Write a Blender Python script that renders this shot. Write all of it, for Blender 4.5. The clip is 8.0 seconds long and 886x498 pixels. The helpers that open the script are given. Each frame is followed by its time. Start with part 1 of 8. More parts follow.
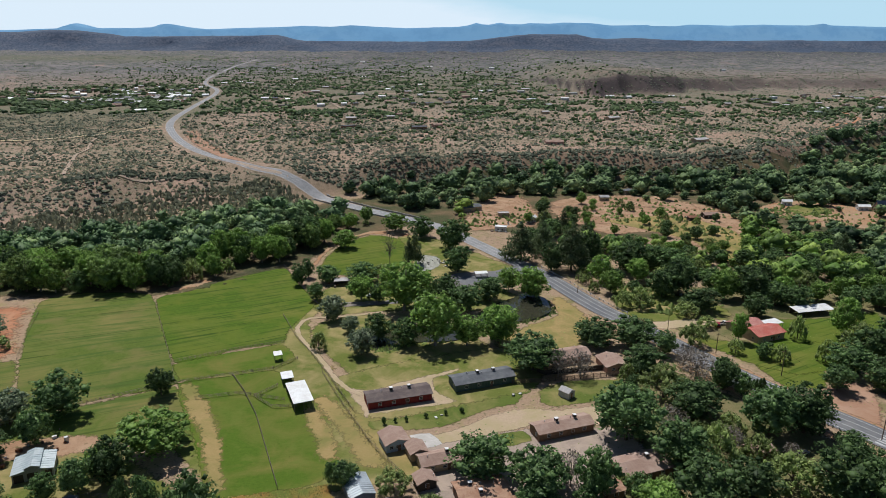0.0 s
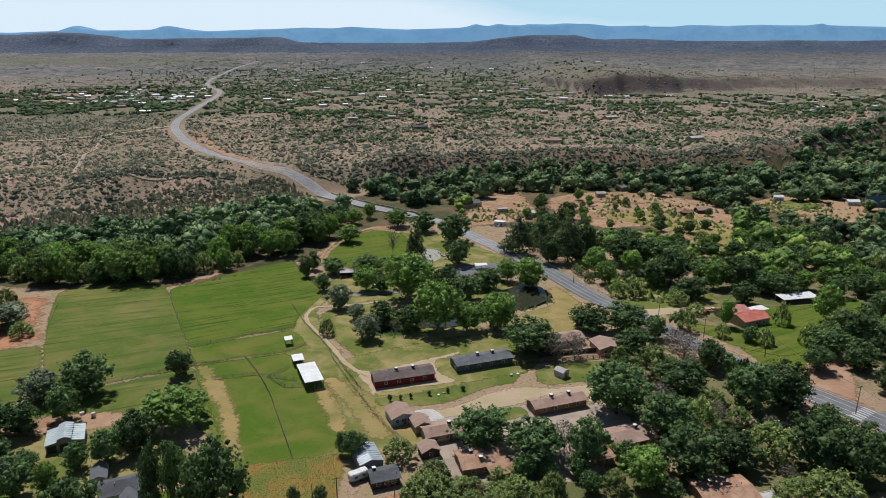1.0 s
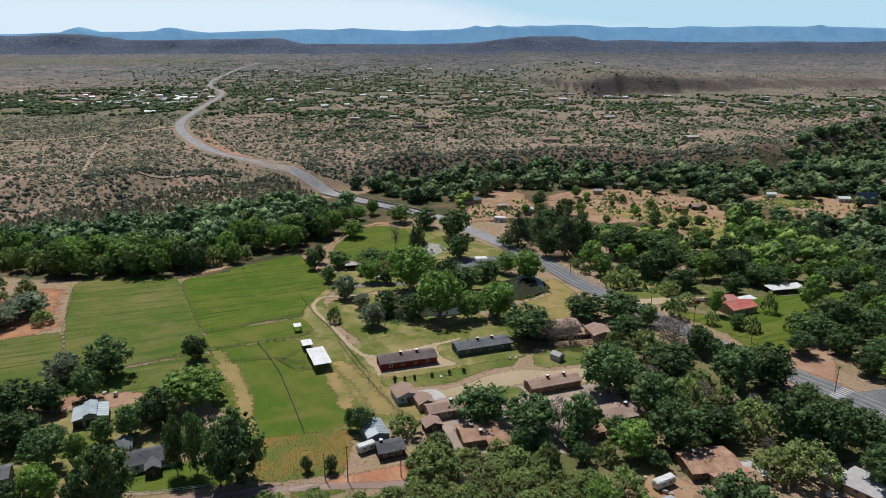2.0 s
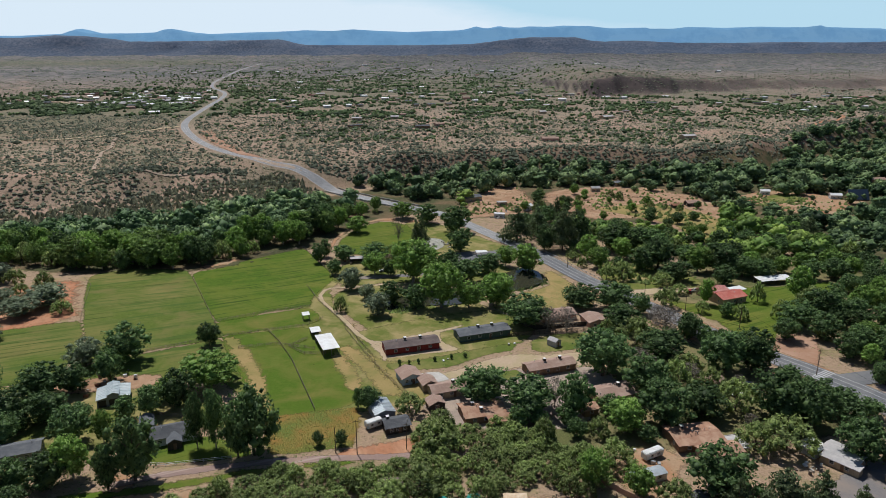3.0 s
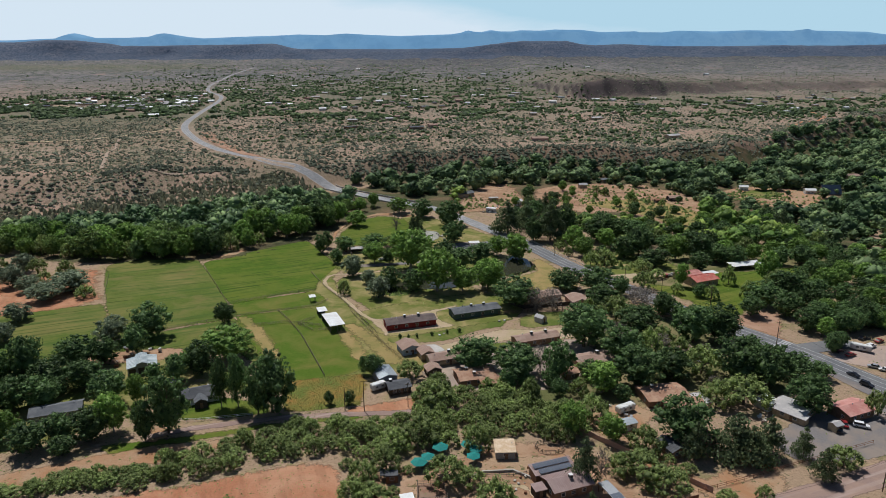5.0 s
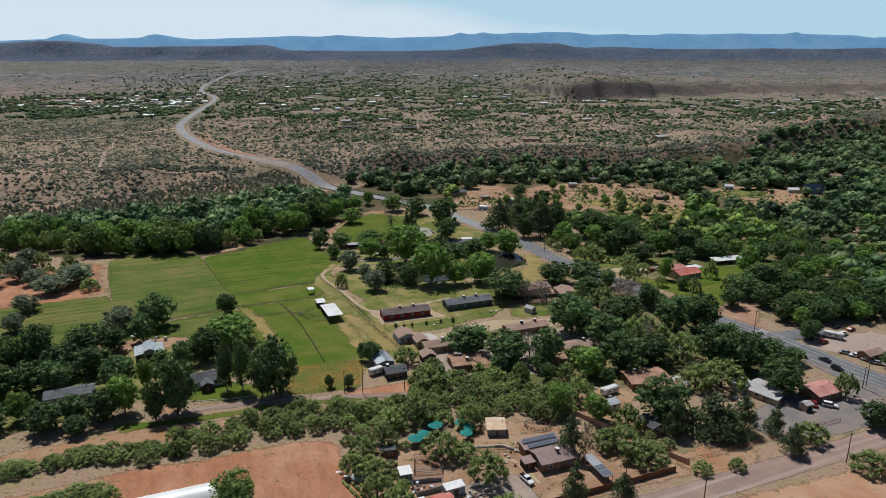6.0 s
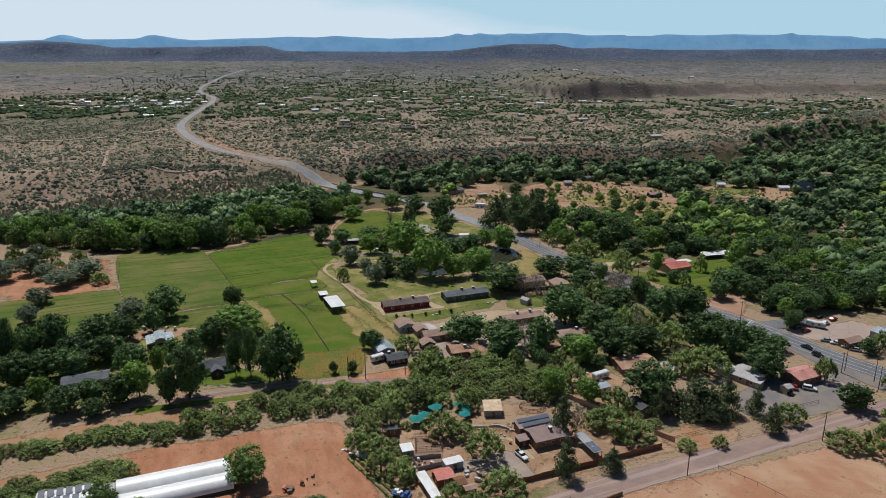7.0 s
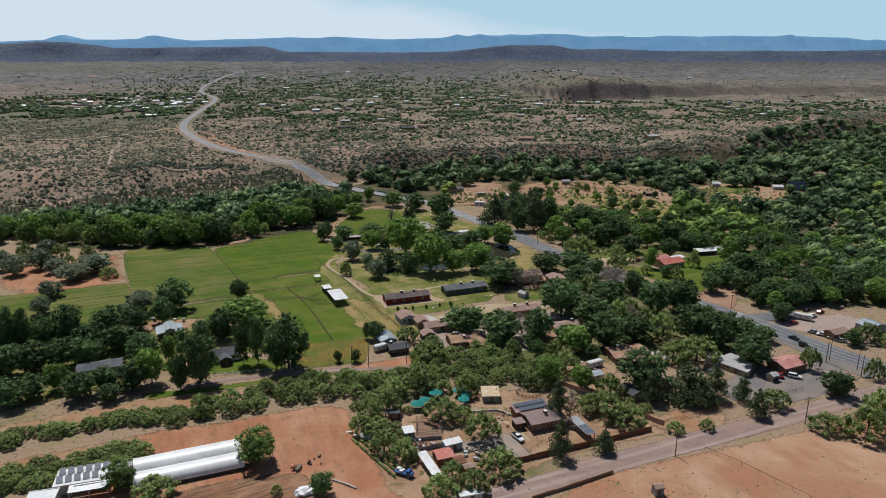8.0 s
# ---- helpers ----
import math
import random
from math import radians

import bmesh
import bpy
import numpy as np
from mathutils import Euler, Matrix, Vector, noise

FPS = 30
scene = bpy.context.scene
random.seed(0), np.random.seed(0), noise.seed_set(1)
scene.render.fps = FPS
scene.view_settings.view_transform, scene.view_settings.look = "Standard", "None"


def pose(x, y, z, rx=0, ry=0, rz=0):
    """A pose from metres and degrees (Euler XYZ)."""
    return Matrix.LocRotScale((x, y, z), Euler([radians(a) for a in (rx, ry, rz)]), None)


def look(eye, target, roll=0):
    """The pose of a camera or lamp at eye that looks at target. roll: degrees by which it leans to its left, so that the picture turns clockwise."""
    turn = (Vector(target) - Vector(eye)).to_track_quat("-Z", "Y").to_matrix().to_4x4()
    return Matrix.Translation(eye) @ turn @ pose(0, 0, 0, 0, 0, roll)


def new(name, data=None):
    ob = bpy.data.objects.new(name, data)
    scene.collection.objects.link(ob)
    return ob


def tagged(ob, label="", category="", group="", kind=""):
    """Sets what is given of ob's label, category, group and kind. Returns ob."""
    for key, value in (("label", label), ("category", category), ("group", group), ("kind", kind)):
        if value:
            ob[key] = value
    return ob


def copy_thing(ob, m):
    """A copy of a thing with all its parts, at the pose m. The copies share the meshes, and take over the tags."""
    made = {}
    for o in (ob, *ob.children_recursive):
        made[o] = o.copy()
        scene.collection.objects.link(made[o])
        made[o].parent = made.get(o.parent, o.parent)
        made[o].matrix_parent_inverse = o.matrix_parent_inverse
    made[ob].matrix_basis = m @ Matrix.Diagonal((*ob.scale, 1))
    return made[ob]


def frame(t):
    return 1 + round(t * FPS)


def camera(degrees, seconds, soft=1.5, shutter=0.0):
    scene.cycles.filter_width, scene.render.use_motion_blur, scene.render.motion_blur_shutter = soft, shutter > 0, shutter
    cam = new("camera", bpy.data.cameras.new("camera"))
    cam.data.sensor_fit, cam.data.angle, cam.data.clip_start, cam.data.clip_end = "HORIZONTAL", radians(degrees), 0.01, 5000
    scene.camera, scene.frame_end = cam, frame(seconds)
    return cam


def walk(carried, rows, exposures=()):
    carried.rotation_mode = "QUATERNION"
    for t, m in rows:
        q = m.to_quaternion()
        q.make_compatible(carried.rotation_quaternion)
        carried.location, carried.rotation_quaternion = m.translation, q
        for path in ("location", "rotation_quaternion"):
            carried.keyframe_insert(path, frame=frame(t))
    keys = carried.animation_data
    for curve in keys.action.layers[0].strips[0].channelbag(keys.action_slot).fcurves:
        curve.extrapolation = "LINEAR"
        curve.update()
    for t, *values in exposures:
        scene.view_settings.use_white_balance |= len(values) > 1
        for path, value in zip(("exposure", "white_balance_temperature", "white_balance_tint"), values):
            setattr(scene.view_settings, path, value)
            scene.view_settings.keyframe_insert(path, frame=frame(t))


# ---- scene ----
cam = camera(66.2, 8.0, 0.75)
PATH = [
    (0, (2.077, 6.155, 117.425), (2.029, 8.068, 116.844), 0.2),
    (0.5, (2.055, -2.031, 117.229), (2.006, -0.118, 116.65), 0.1),
    (1, (1.986, -9.232, 117.302), (1.937, -7.318, 116.724), 0.0),
    (1.5, (1.864, -16.324, 117.12), (1.815, -14.41, 116.544), 0.0),
    (3, (1.387, -37.418, 117.012), (1.336, -35.502, 116.44), -0.1),
    (3.5, (1.353, -44.351, 116.952), (1.302, -42.435, 116.382), -0.1),
    (4, (1.191, -51.2, 116.801), (1.14, -49.282, 116.233), -0.2),
    (5.5, (0.671, -71.703, 116.699), (0.653, -69.783, 116.14), -0.1),
    (6, (0.278, -78.472, 116.719), (0.27, -76.551, 116.162), -0.0),
    (6.5, (0.042, -84.846, 116.716), (0.04, -82.925, 116.16), 0.0),
    (7, (-0.293, -90.857, 116.885), (-0.293, -88.936, 116.33), 0.0),
    (7.5, (-0.332, -96.368, 116.93), (-0.331, -94.447, 116.375), 0.1),
    (8, (-0.635, -101.509, 116.965), (-0.633, -99.587, 116.412), 0.1),
]
walk(cam, [(t, look(eye, aim, roll)) for t, eye, aim, roll in PATH],
     [(0.0, 0.06, 6050, 10), (1.5, 0.04, 6050, 10), (3.5, 0.0, 6050, 10), (5.5, -0.08, 6050, 10), (8.0, -0.13, 6050, 10)])

# ---- light ----
SUN_TO = Vector((-0.42, 0.77, 1.62)).normalized()
world = bpy.data.worlds.new("world")
scene.world = world
world.use_nodes = True
wn = world.node_tree.nodes
sky = wn.new("ShaderNodeTexSky")
sky.sky_type, sky.sun_disc = "NISHITA", False
sky.sun_elevation, sky.sun_rotation = math.asin(SUN_TO.z), math.atan2(SUN_TO.x, SUN_TO.y)
sky.altitude, sky.air_density, sky.dust_density, sky.ozone_density = 1000, 1.0, 0.5, 1.5
wn["Background"].inputs["Strength"].default_value = 0.051
world.node_tree.links.new(sky.outputs[0], wn["Background"].inputs["Color"])
sun = new("sun", bpy.data.lights.new("sun", "SUN"))
sun.data.energy, sun.data.angle, sun.data.color = 4.0, radians(0.6), (1.0, 0.95, 0.87)
sun.matrix_world = look((0, 0, 300), Vector((0, 0, 300)) - SUN_TO)


# ---- materials ----
def mixer(nt, fac, a, b, blend="MIX"):
    n = nt.nodes.new("ShaderNodeMix")
    n.data_type, n.blend_type = "RGBA", blend
    for sock, value in ((n.inputs[0], fac), (n.inputs[6], a), (n.inputs[7], b)):
        if isinstance(value, bpy.types.NodeSocket):
            nt.links.new(value, sock)
        elif isinstance(value, (int, float)):
            sock.default_value = value
        else:
            sock.default_value = (*value, 1)
    return n.outputs[2]


def noise_of(nt, scale, detail=4, rough=0.6, lo=0.35, hi=0.65, vec=None, distort=0.0):
    n = nt.nodes.new("ShaderNodeTexNoise")
    n.inputs["Scale"].default_value, n.inputs["Detail"].default_value = scale, detail
    n.inputs["Roughness"].default_value, n.inputs["Distortion"].default_value = rough, distort
    if vec is None:
        vec = nt.nodes.new("ShaderNodeTexCoord").outputs["Object"]
    nt.links.new(vec, n.inputs["Vector"])
    r = nt.nodes.new("ShaderNodeMapRange")
    r.inputs["From Min"].default_value, r.inputs["From Max"].default_value = lo, hi
    nt.links.new(n.outputs["Fac"], r.inputs["Value"])
    return r.outputs["Result"]


def stretched(nt, sx, sy, sz, turn=0.0):
    m = nt.nodes.new("ShaderNodeMapping")
    m.vector_type = "TEXTURE"
    m.inputs["Scale"].default_value = (1 / sx, 1 / sy, 1 / sz)
    m.inputs["Rotation"].default_value = (0, 0, radians(turn))
    nt.links.new(nt.nodes.new("ShaderNodeTexCoord").outputs["Object"], m.inputs["Vector"])
    return m.outputs["Vector"]


def surface(name, base, dark, stain=None, big=0.05, fine=2.0, rough=0.9, metal=0.0, bump=0.0, spread=0.0, streak=None,
            fringe=False, spots=None, spot_scale=0.4, spot_lo=0.6, spot_hi=0.66, lines=None):
    """A weathered surface: two scales of colour, a stain, optional streaks, spots and a ragged edge."""
    m = bpy.data.materials.new(name)
    m.use_nodes = True
    nt = m.node_tree
    p = nt.nodes["Principled BSDF"]
    p.inputs["Roughness"].default_value, p.inputs["Metallic"].default_value = rough, metal
    p.inputs["Specular IOR Level"].default_value = 0.5 if metal or rough < 0.6 else (0.2 if rough < 0.88 else 0.04)
    col = mixer(nt, noise_of(nt, fine, 6, 0.7, 0.3, 0.7), base, dark)
    if stain:
        col = mixer(nt, noise_of(nt, big, 5, 0.62, 0.42, 0.64, distort=0.6), col, stain)
    if streak:
        colour, vec_args, amount = streak
        s = noise_of(nt, 1.0, 3, 0.6, 0.5, 0.62, stretched(nt, *vec_args))
        k = nt.nodes.new("ShaderNodeMath")
        k.operation = "MULTIPLY"
        k.inputs[1].default_value = amount
        nt.links.new(s, k.inputs[0])
        col = mixer(nt, k.outputs[0], col, colour)
    if lines:
        colour, vec_args = lines
        col = mixer(nt, noise_of(nt, 1.0, 2, 0.5, 0.60, 0.68, stretched(nt, *vec_args)), col, colour)
    if spots:
        col = mixer(nt, noise_of(nt, spot_scale, 3, 0.6, spot_lo, spot_hi), col, spots)
    if spread:
        o = nt.nodes.new("ShaderNodeObjectInfo")
        h = nt.nodes.new("ShaderNodeHueSaturation")
        r = nt.nodes.new("ShaderNodeMapRange")
        r.inputs["To Min"].default_value, r.inputs["To Max"].default_value = 1 - spread, 1 + spread
        nt.links.new(o.outputs["Random"], r.inputs["Value"])
        nt.links.new(r.outputs["Result"], h.inputs["Value"])
        nt.links.new(col, h.inputs["Color"])
        col = h.outputs["Color"]
    nt.links.new(col, p.inputs["Base Color"])
    if bump:
        b = nt.nodes.new("ShaderNodeBump")
        b.inputs["Strength"].default_value, b.inputs["Distance"].default_value = min(1.0, bump), 0.3
        nt.links.new(noise_of(nt, fine * 1.7, 6, 0.7, 0.2, 0.8), b.inputs["Height"])
        nt.links.new(b.outputs["Normal"], p.inputs["Normal"])
    if fringe:
        a = nt.nodes.new("ShaderNodeAttribute")
        a.attribute_name = "edge"
        n = noise_of(nt, 0.45, 5, 0.7, 0.25, 0.75)
        s = nt.nodes.new("ShaderNodeMath")
        s.operation = "SUBTRACT"
        nt.links.new(a.outputs["Fac"], s.inputs[0])
        nt.links.new(n, s.inputs[1])
        r = nt.nodes.new("ShaderNodeMapRange")
        r.inputs["From Min"].default_value, r.inputs["From Max"].default_value = -0.25, 0.15
        nt.links.new(s.outputs[0], r.inputs["Value"])
        nt.links.new(r.outputs["Result"], p.inputs["Alpha"])
    return m


def foliage(name, light, dark, spread=0.22):
    """Leaves: a colour of their own per clump and per plant, a little light through them."""
    m = bpy.data.materials.new(name)
    m.use_nodes = True
    nt = m.node_tree
    nt.nodes.remove(nt.nodes["Principled BSDF"])
    geo = nt.nodes.new("ShaderNodeNewGeometry")
    col = mixer(nt, geo.outputs["Random Per Island"], tuple(c * 1.08 for c in dark), tuple(c * 1.36 for c in light))
    o = nt.nodes.new("ShaderNodeObjectInfo")
    h = nt.nodes.new("ShaderNodeHueSaturation")
    r = nt.nodes.new("ShaderNodeMapRange")
    r.inputs["To Min"].default_value, r.inputs["To Max"].default_value = 1 - spread, 1 + spread
    nt.links.new(o.outputs["Random"], r.inputs["Value"])
    tint = nt.nodes.new("ShaderNodeAttribute")
    tint.attribute_name = "tint"
    k = nt.nodes.new("ShaderNodeMath")
    k.operation = "MULTIPLY_ADD"
    k.inputs[1].default_value = 0.5
    nt.links.new(tint.outputs["Fac"], k.inputs[0])
    nt.links.new(r.outputs["Result"], k.inputs[2])
    nt.links.new(k.outputs[0], h.inputs["Value"])
    hue = nt.nodes.new("ShaderNodeMath")
    hue.operation = "MULTIPLY_ADD"
    hue.inputs[1].default_value, hue.inputs[2].default_value = -0.028, 0.5
    nt.links.new(tint.outputs["Fac"], hue.inputs[0])
    nt.links.new(hue.outputs[0], h.inputs["Hue"])
    nt.links.new(col, h.inputs["Color"])
    d, t, g = (nt.nodes.new("ShaderNodeBsdf" + k) for k in ("Diffuse", "Translucent", "Glossy"))
    g.inputs["Roughness"].default_value = 0.55
    nt.links.new(h.outputs["Color"], d.inputs["Color"])
    thin = mixer(nt, 0.65, (0, 0, 0), h.outputs["Color"])
    nt.links.new(thin, t.inputs["Color"])
    mix = nt.nodes.new("ShaderNodeAddShader")
    nt.links.new(d.outputs[0], mix.inputs[0])
    nt.links.new(t.outputs[0], mix.inputs[1])
    mix2 = nt.nodes.new("ShaderNodeMixShader")
    mix2.inputs[0].default_value = 0.015
    nt.links.new(mix.outputs[0], mix2.inputs[1])
    nt.links.new(g.outputs[0], mix2.inputs[2])
    nt.links.new(mix2.outputs[0], nt.nodes["Material Output"].inputs["Surface"])
    return m


RED_SOIL = surface("red_soil", (0.445, 0.205, 0.112), (0.335, 0.145, 0.08), (0.47, 0.265, 0.16), 0.06, 1.4, bump=0.4, fringe=True,
                   streak=((0.24, 0.115, 0.065), (0.3, 0.07, 1, 20), 0.35), spots=(0.21, 0.15, 0.075), spot_scale=0.6, spot_lo=0.62, spot_hi=0.68)
TAN_SOIL = surface("tan_soil", (0.43, 0.30, 0.19), (0.32, 0.21, 0.13), (0.36, 0.19, 0.10), 0.07, 1.2, bump=0.4, fringe=True,
                   spots=(0.14, 0.13, 0.06), spot_scale=0.5)
PALE_TRACK = surface("pale_track", (0.49, 0.375, 0.26), (0.39, 0.295, 0.20), (0.38, 0.31, 0.175), 0.12, 1.2, bump=0.3, fringe=True)
DIRT_TRACK = surface("dirt_track", (0.44, 0.34, 0.255), (0.34, 0.26, 0.195), (0.36, 0.27, 0.20), 0.12, 1.2, bump=0.3, fringe=True)
YARD = surface("yard_soil", (0.38, 0.23, 0.14), (0.25, 0.15, 0.09), (0.42, 0.28, 0.18), 0.1, 1.3, bump=0.4, fringe=True,
               spots=(0.15, 0.12, 0.06), spot_scale=0.35)
FURROW = surface("ploughed_soil", (0.30, 0.155, 0.09), (0.22, 0.11, 0.065), (0.36, 0.21, 0.13), 0.1, 2.0, bump=0.5, fringe=True,
                 streak=((0.13, 0.085, 0.05), (0.08, 0.75, 1, 27), 0.8))
PASTURE = surface("pasture_grass", (0.096, 0.150, 0.019), (0.068, 0.112, 0.014), (0.15, 0.16, 0.034), 0.03, 0.8, bump=0.3, fringe=True,
                  streak=((0.05, 0.092, 0.013), (0.018, 0.35, 1, 31), 0.6), lines=((0.045, 0.08, 0.013), (0.014, 0.55, 1, 31)),
                  spots=(0.115, 0.145, 0.022), spot_scale=0.09, spot_lo=0.52, spot_hi=0.7)
PASTURE_B = surface("meadow_grass", (0.115, 0.15, 0.03), (0.085, 0.118, 0.023), (0.185, 0.17, 0.056), 0.03, 0.8, bump=0.3, fringe=True,
                    streak=((0.07, 0.115, 0.025), (0.02, 0.3, 1, 24), 0.75), lines=((0.065, 0.09, 0.02), (0.016, 0.5, 1, 24)),
                    spots=(0.16, 0.15, 0.05), spot_scale=0.07, spot_lo=0.54, spot_hi=0.72)
LAWN = surface("lawn_grass", (0.15, 0.17, 0.041), (0.11, 0.132, 0.03), (0.32, 0.255, 0.115), 0.06, 1.2, bump=0.3, fringe=True,
               spots=(0.29, 0.235, 0.10), spot_scale=0.11, spot_lo=0.56, spot_hi=0.72)
DRY_GRASS = surface("dry_grass", (0.37, 0.27, 0.12), (0.29, 0.21, 0.085), (0.20, 0.185, 0.06), 0.06, 1.1, bump=0.3, fringe=True)
WHEAT = surface("rusty_meadow", (0.26, 0.185, 0.05), (0.185, 0.15, 0.04), (0.28, 0.15, 0.045), 0.12, 1.3, bump=0.5, fringe=True,
                spots=(0.13, 0.155, 0.035), spot_scale=0.08, spot_lo=0.42, spot_hi=0.62)
PASTURE_C = surface("paddock_grass", (0.094, 0.148, 0.019), (0.068, 0.114, 0.014), (0.165, 0.158, 0.04), 0.05, 0.9, bump=0.3, fringe=True,
                    spots=(0.125, 0.155, 0.03), spot_scale=0.12, spot_lo=0.54, spot_hi=0.7)
LAWN_B = surface("thin_lawn_grass", (0.12, 0.155, 0.034), (0.09, 0.12, 0.026), (0.24, 0.21, 0.08), 0.07, 1.2, bump=0.3, fringe=True)
RED_SOIL_B = surface("pink_soil", (0.36, 0.21, 0.135), (0.29, 0.16, 0.10), (0.40, 0.255, 0.175), 0.06, 1.2, bump=0.3, fringe=True)
BARE_LOT = surface("bare_lot_soil", (0.43, 0.23, 0.138), (0.34, 0.165, 0.096), (0.49, 0.32, 0.205), 0.028, 1.0, bump=0.4, fringe=True,
                   streak=((0.36, 0.165, 0.09), (0.05, 0.03, 1, 25), 0.7), spots=(0.24, 0.18, 0.10), spot_scale=0.3, spot_lo=0.60, spot_hi=0.70)
PALE_LOT = surface("pale_lot", (0.40, 0.315, 0.27), (0.33, 0.255, 0.215), (0.44, 0.33, 0.26), 0.08, 1.2, bump=0.3, fringe=True)
PALE_SLAB = surface("concrete_pad", (0.56, 0.53, 0.49), (0.47, 0.44, 0.41), (0.42, 0.39, 0.35), 0.25, 1.4, rough=0.85, fringe=True)
STONE_BED = surface("stony_bed", (0.50, 0.485, 0.45), (0.16, 0.16, 0.12), (0.32, 0.32, 0.25), 0.3, 0.55, bump=0.6, fringe=True)
DRIVE = surface("grey_drive", (0.36, 0.29, 0.24), (0.28, 0.22, 0.18), (0.42, 0.33, 0.26), 0.12, 1.4, bump=0.3, fringe=True)
GARDEN = surface("garden_soil", (0.34, 0.19, 0.13), (0.22, 0.12, 0.08), (0.28, 0.2, 0.14), 0.2, 1.6, bump=0.4, fringe=True)
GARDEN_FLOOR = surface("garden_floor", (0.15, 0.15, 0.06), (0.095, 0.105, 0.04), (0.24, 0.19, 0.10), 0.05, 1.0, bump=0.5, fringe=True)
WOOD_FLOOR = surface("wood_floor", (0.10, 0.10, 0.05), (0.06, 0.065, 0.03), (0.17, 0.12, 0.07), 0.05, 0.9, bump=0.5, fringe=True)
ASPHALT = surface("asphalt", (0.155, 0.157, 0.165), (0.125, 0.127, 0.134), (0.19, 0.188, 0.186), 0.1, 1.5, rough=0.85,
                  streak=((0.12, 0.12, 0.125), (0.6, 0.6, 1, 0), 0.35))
PALE_ASPHALT = surface("pale_grey_asphalt", (0.27, 0.268, 0.268), (0.22, 0.218, 0.217), (0.32, 0.315, 0.31), 0.1, 1.5, rough=0.85,
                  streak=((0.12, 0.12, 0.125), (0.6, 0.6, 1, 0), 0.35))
LOT = surface("lot_paving", (0.215, 0.198, 0.192), (0.165, 0.152, 0.148), (0.26, 0.215, 0.18), 0.09, 1.5, rough=0.88, fringe=True)
GRAVEL = surface("gravel_road", (0.30, 0.215, 0.185), (0.24, 0.17, 0.148), (0.35, 0.24, 0.185), 0.08, 2.2, bump=0.3, fringe=True,
                 streak=((0.42, 0.325, 0.285), (0.012, 0.42, 1, 23), 0.75))
PAINT = surface("road_paint", (0.62, 0.62, 0.60), (0.34, 0.34, 0.335), None, fine=1.0, rough=0.7)
CONCRETE = surface("concrete", (0.50, 0.47, 0.43), (0.40, 0.38, 0.35), (0.33, 0.30, 0.27), 0.3, 1.5, rough=0.85)
BARK = surface("bark", (0.16, 0.12, 0.09), (0.085, 0.065, 0.05), None, fine=3.0, bump=0.5)
PALE_BARK = surface("pale_bark", (0.34, 0.29, 0.24), (0.22, 0.19, 0.16), None, fine=3.0, bump=0.5)
POLE_WOOD = surface("pole_wood", (0.17, 0.12, 0.085), (0.10, 0.075, 0.055), None, fine=4.0)
GREY_WOOD = surface("grey_timber", (0.26, 0.21, 0.17), (0.15, 0.12, 0.10), None, fine=4.0)
RED_WALL = surface("red_siding", (0.26, 0.035, 0.03), (0.20, 0.03, 0.025), None, fine=2.0, rough=0.7,
                   streak=((0.13, 0.02, 0.02), (3.2, 0.1, 0.1, 0), 0.5))
GREEN_WALL = surface("green_siding", (0.10, 0.14, 0.115), (0.075, 0.11, 0.09), None, fine=2.0, rough=0.7,
                     streak=((0.05, 0.075, 0.06), (3.2, 0.1, 0.1, 0), 0.5))
BROWN_WALL = surface("brown_stucco", (0.30, 0.19, 0.12), (0.24, 0.15, 0.10), (0.2, 0.13, 0.09), 0.5, 4.0)
TAN_WALL = surface("tan_stucco", (0.48, 0.38, 0.26), (0.40, 0.31, 0.21), (0.33, 0.26, 0.18), 0.5, 4.0)
PINK_WALL = surface("pink_stucco", (0.50, 0.32, 0.25), (0.42, 0.27, 0.21), None, fine=4.0)
WHITE_WALL = surface("white_siding", (0.72, 0.72, 0.70), (0.6, 0.6, 0.58), (0.5, 0.48, 0.44), 0.4, 2.0, rough=0.6)
GREY_WALL = surface("grey_siding", (0.30, 0.30, 0.30), (0.23, 0.23, 0.23), None, fine=2.0, rough=0.7)
DARK_WALL = surface("dark_timber_wall", (0.09, 0.075, 0.06), (0.055, 0.045, 0.04), None, fine=3.0)
BLUE_WALL = surface("pale_blue_siding", (0.42, 0.50, 0.56), (0.34, 0.41, 0.47), None, fine=2.0)
TAUPE_ROOF = surface("taupe_shingle", (0.145, 0.115, 0.11), (0.105, 0.085, 0.08), (0.18, 0.145, 0.13), 0.25, 3.0, rough=0.9)
GREY_ROOF = surface("grey_shingle", (0.135, 0.14, 0.15), (0.10, 0.105, 0.115), (0.17, 0.175, 0.18), 0.25, 3.0, rough=0.9)
DARK_ROOF = surface("charcoal_shingle", (0.105, 0.108, 0.115), (0.075, 0.078, 0.084), (0.14, 0.14, 0.145), 0.25, 3.0, rough=0.9)
BROWN_ROOF = surface("brown_shingle", (0.345, 0.235, 0.185), (0.275, 0.185, 0.145), (0.40, 0.29, 0.235), 0.25, 3.0, rough=0.9)
RUST_ROOF = surface("russet_gravel_roof", (0.37, 0.215, 0.145), (0.29, 0.165, 0.11), (0.44, 0.29, 0.20), 0.3, 2.5, rough=0.95)
RED_ROOF = surface("red_metal_roof", (0.55, 0.15, 0.105), (0.47, 0.125, 0.09), (0.58, 0.24, 0.19), 0.3, 1.5, rough=0.5)
PINK_ROOF = surface("faded_red_roof", (0.52, 0.225, 0.19), (0.44, 0.19, 0.16), (0.57, 0.31, 0.26), 0.3, 1.5, rough=0.6)
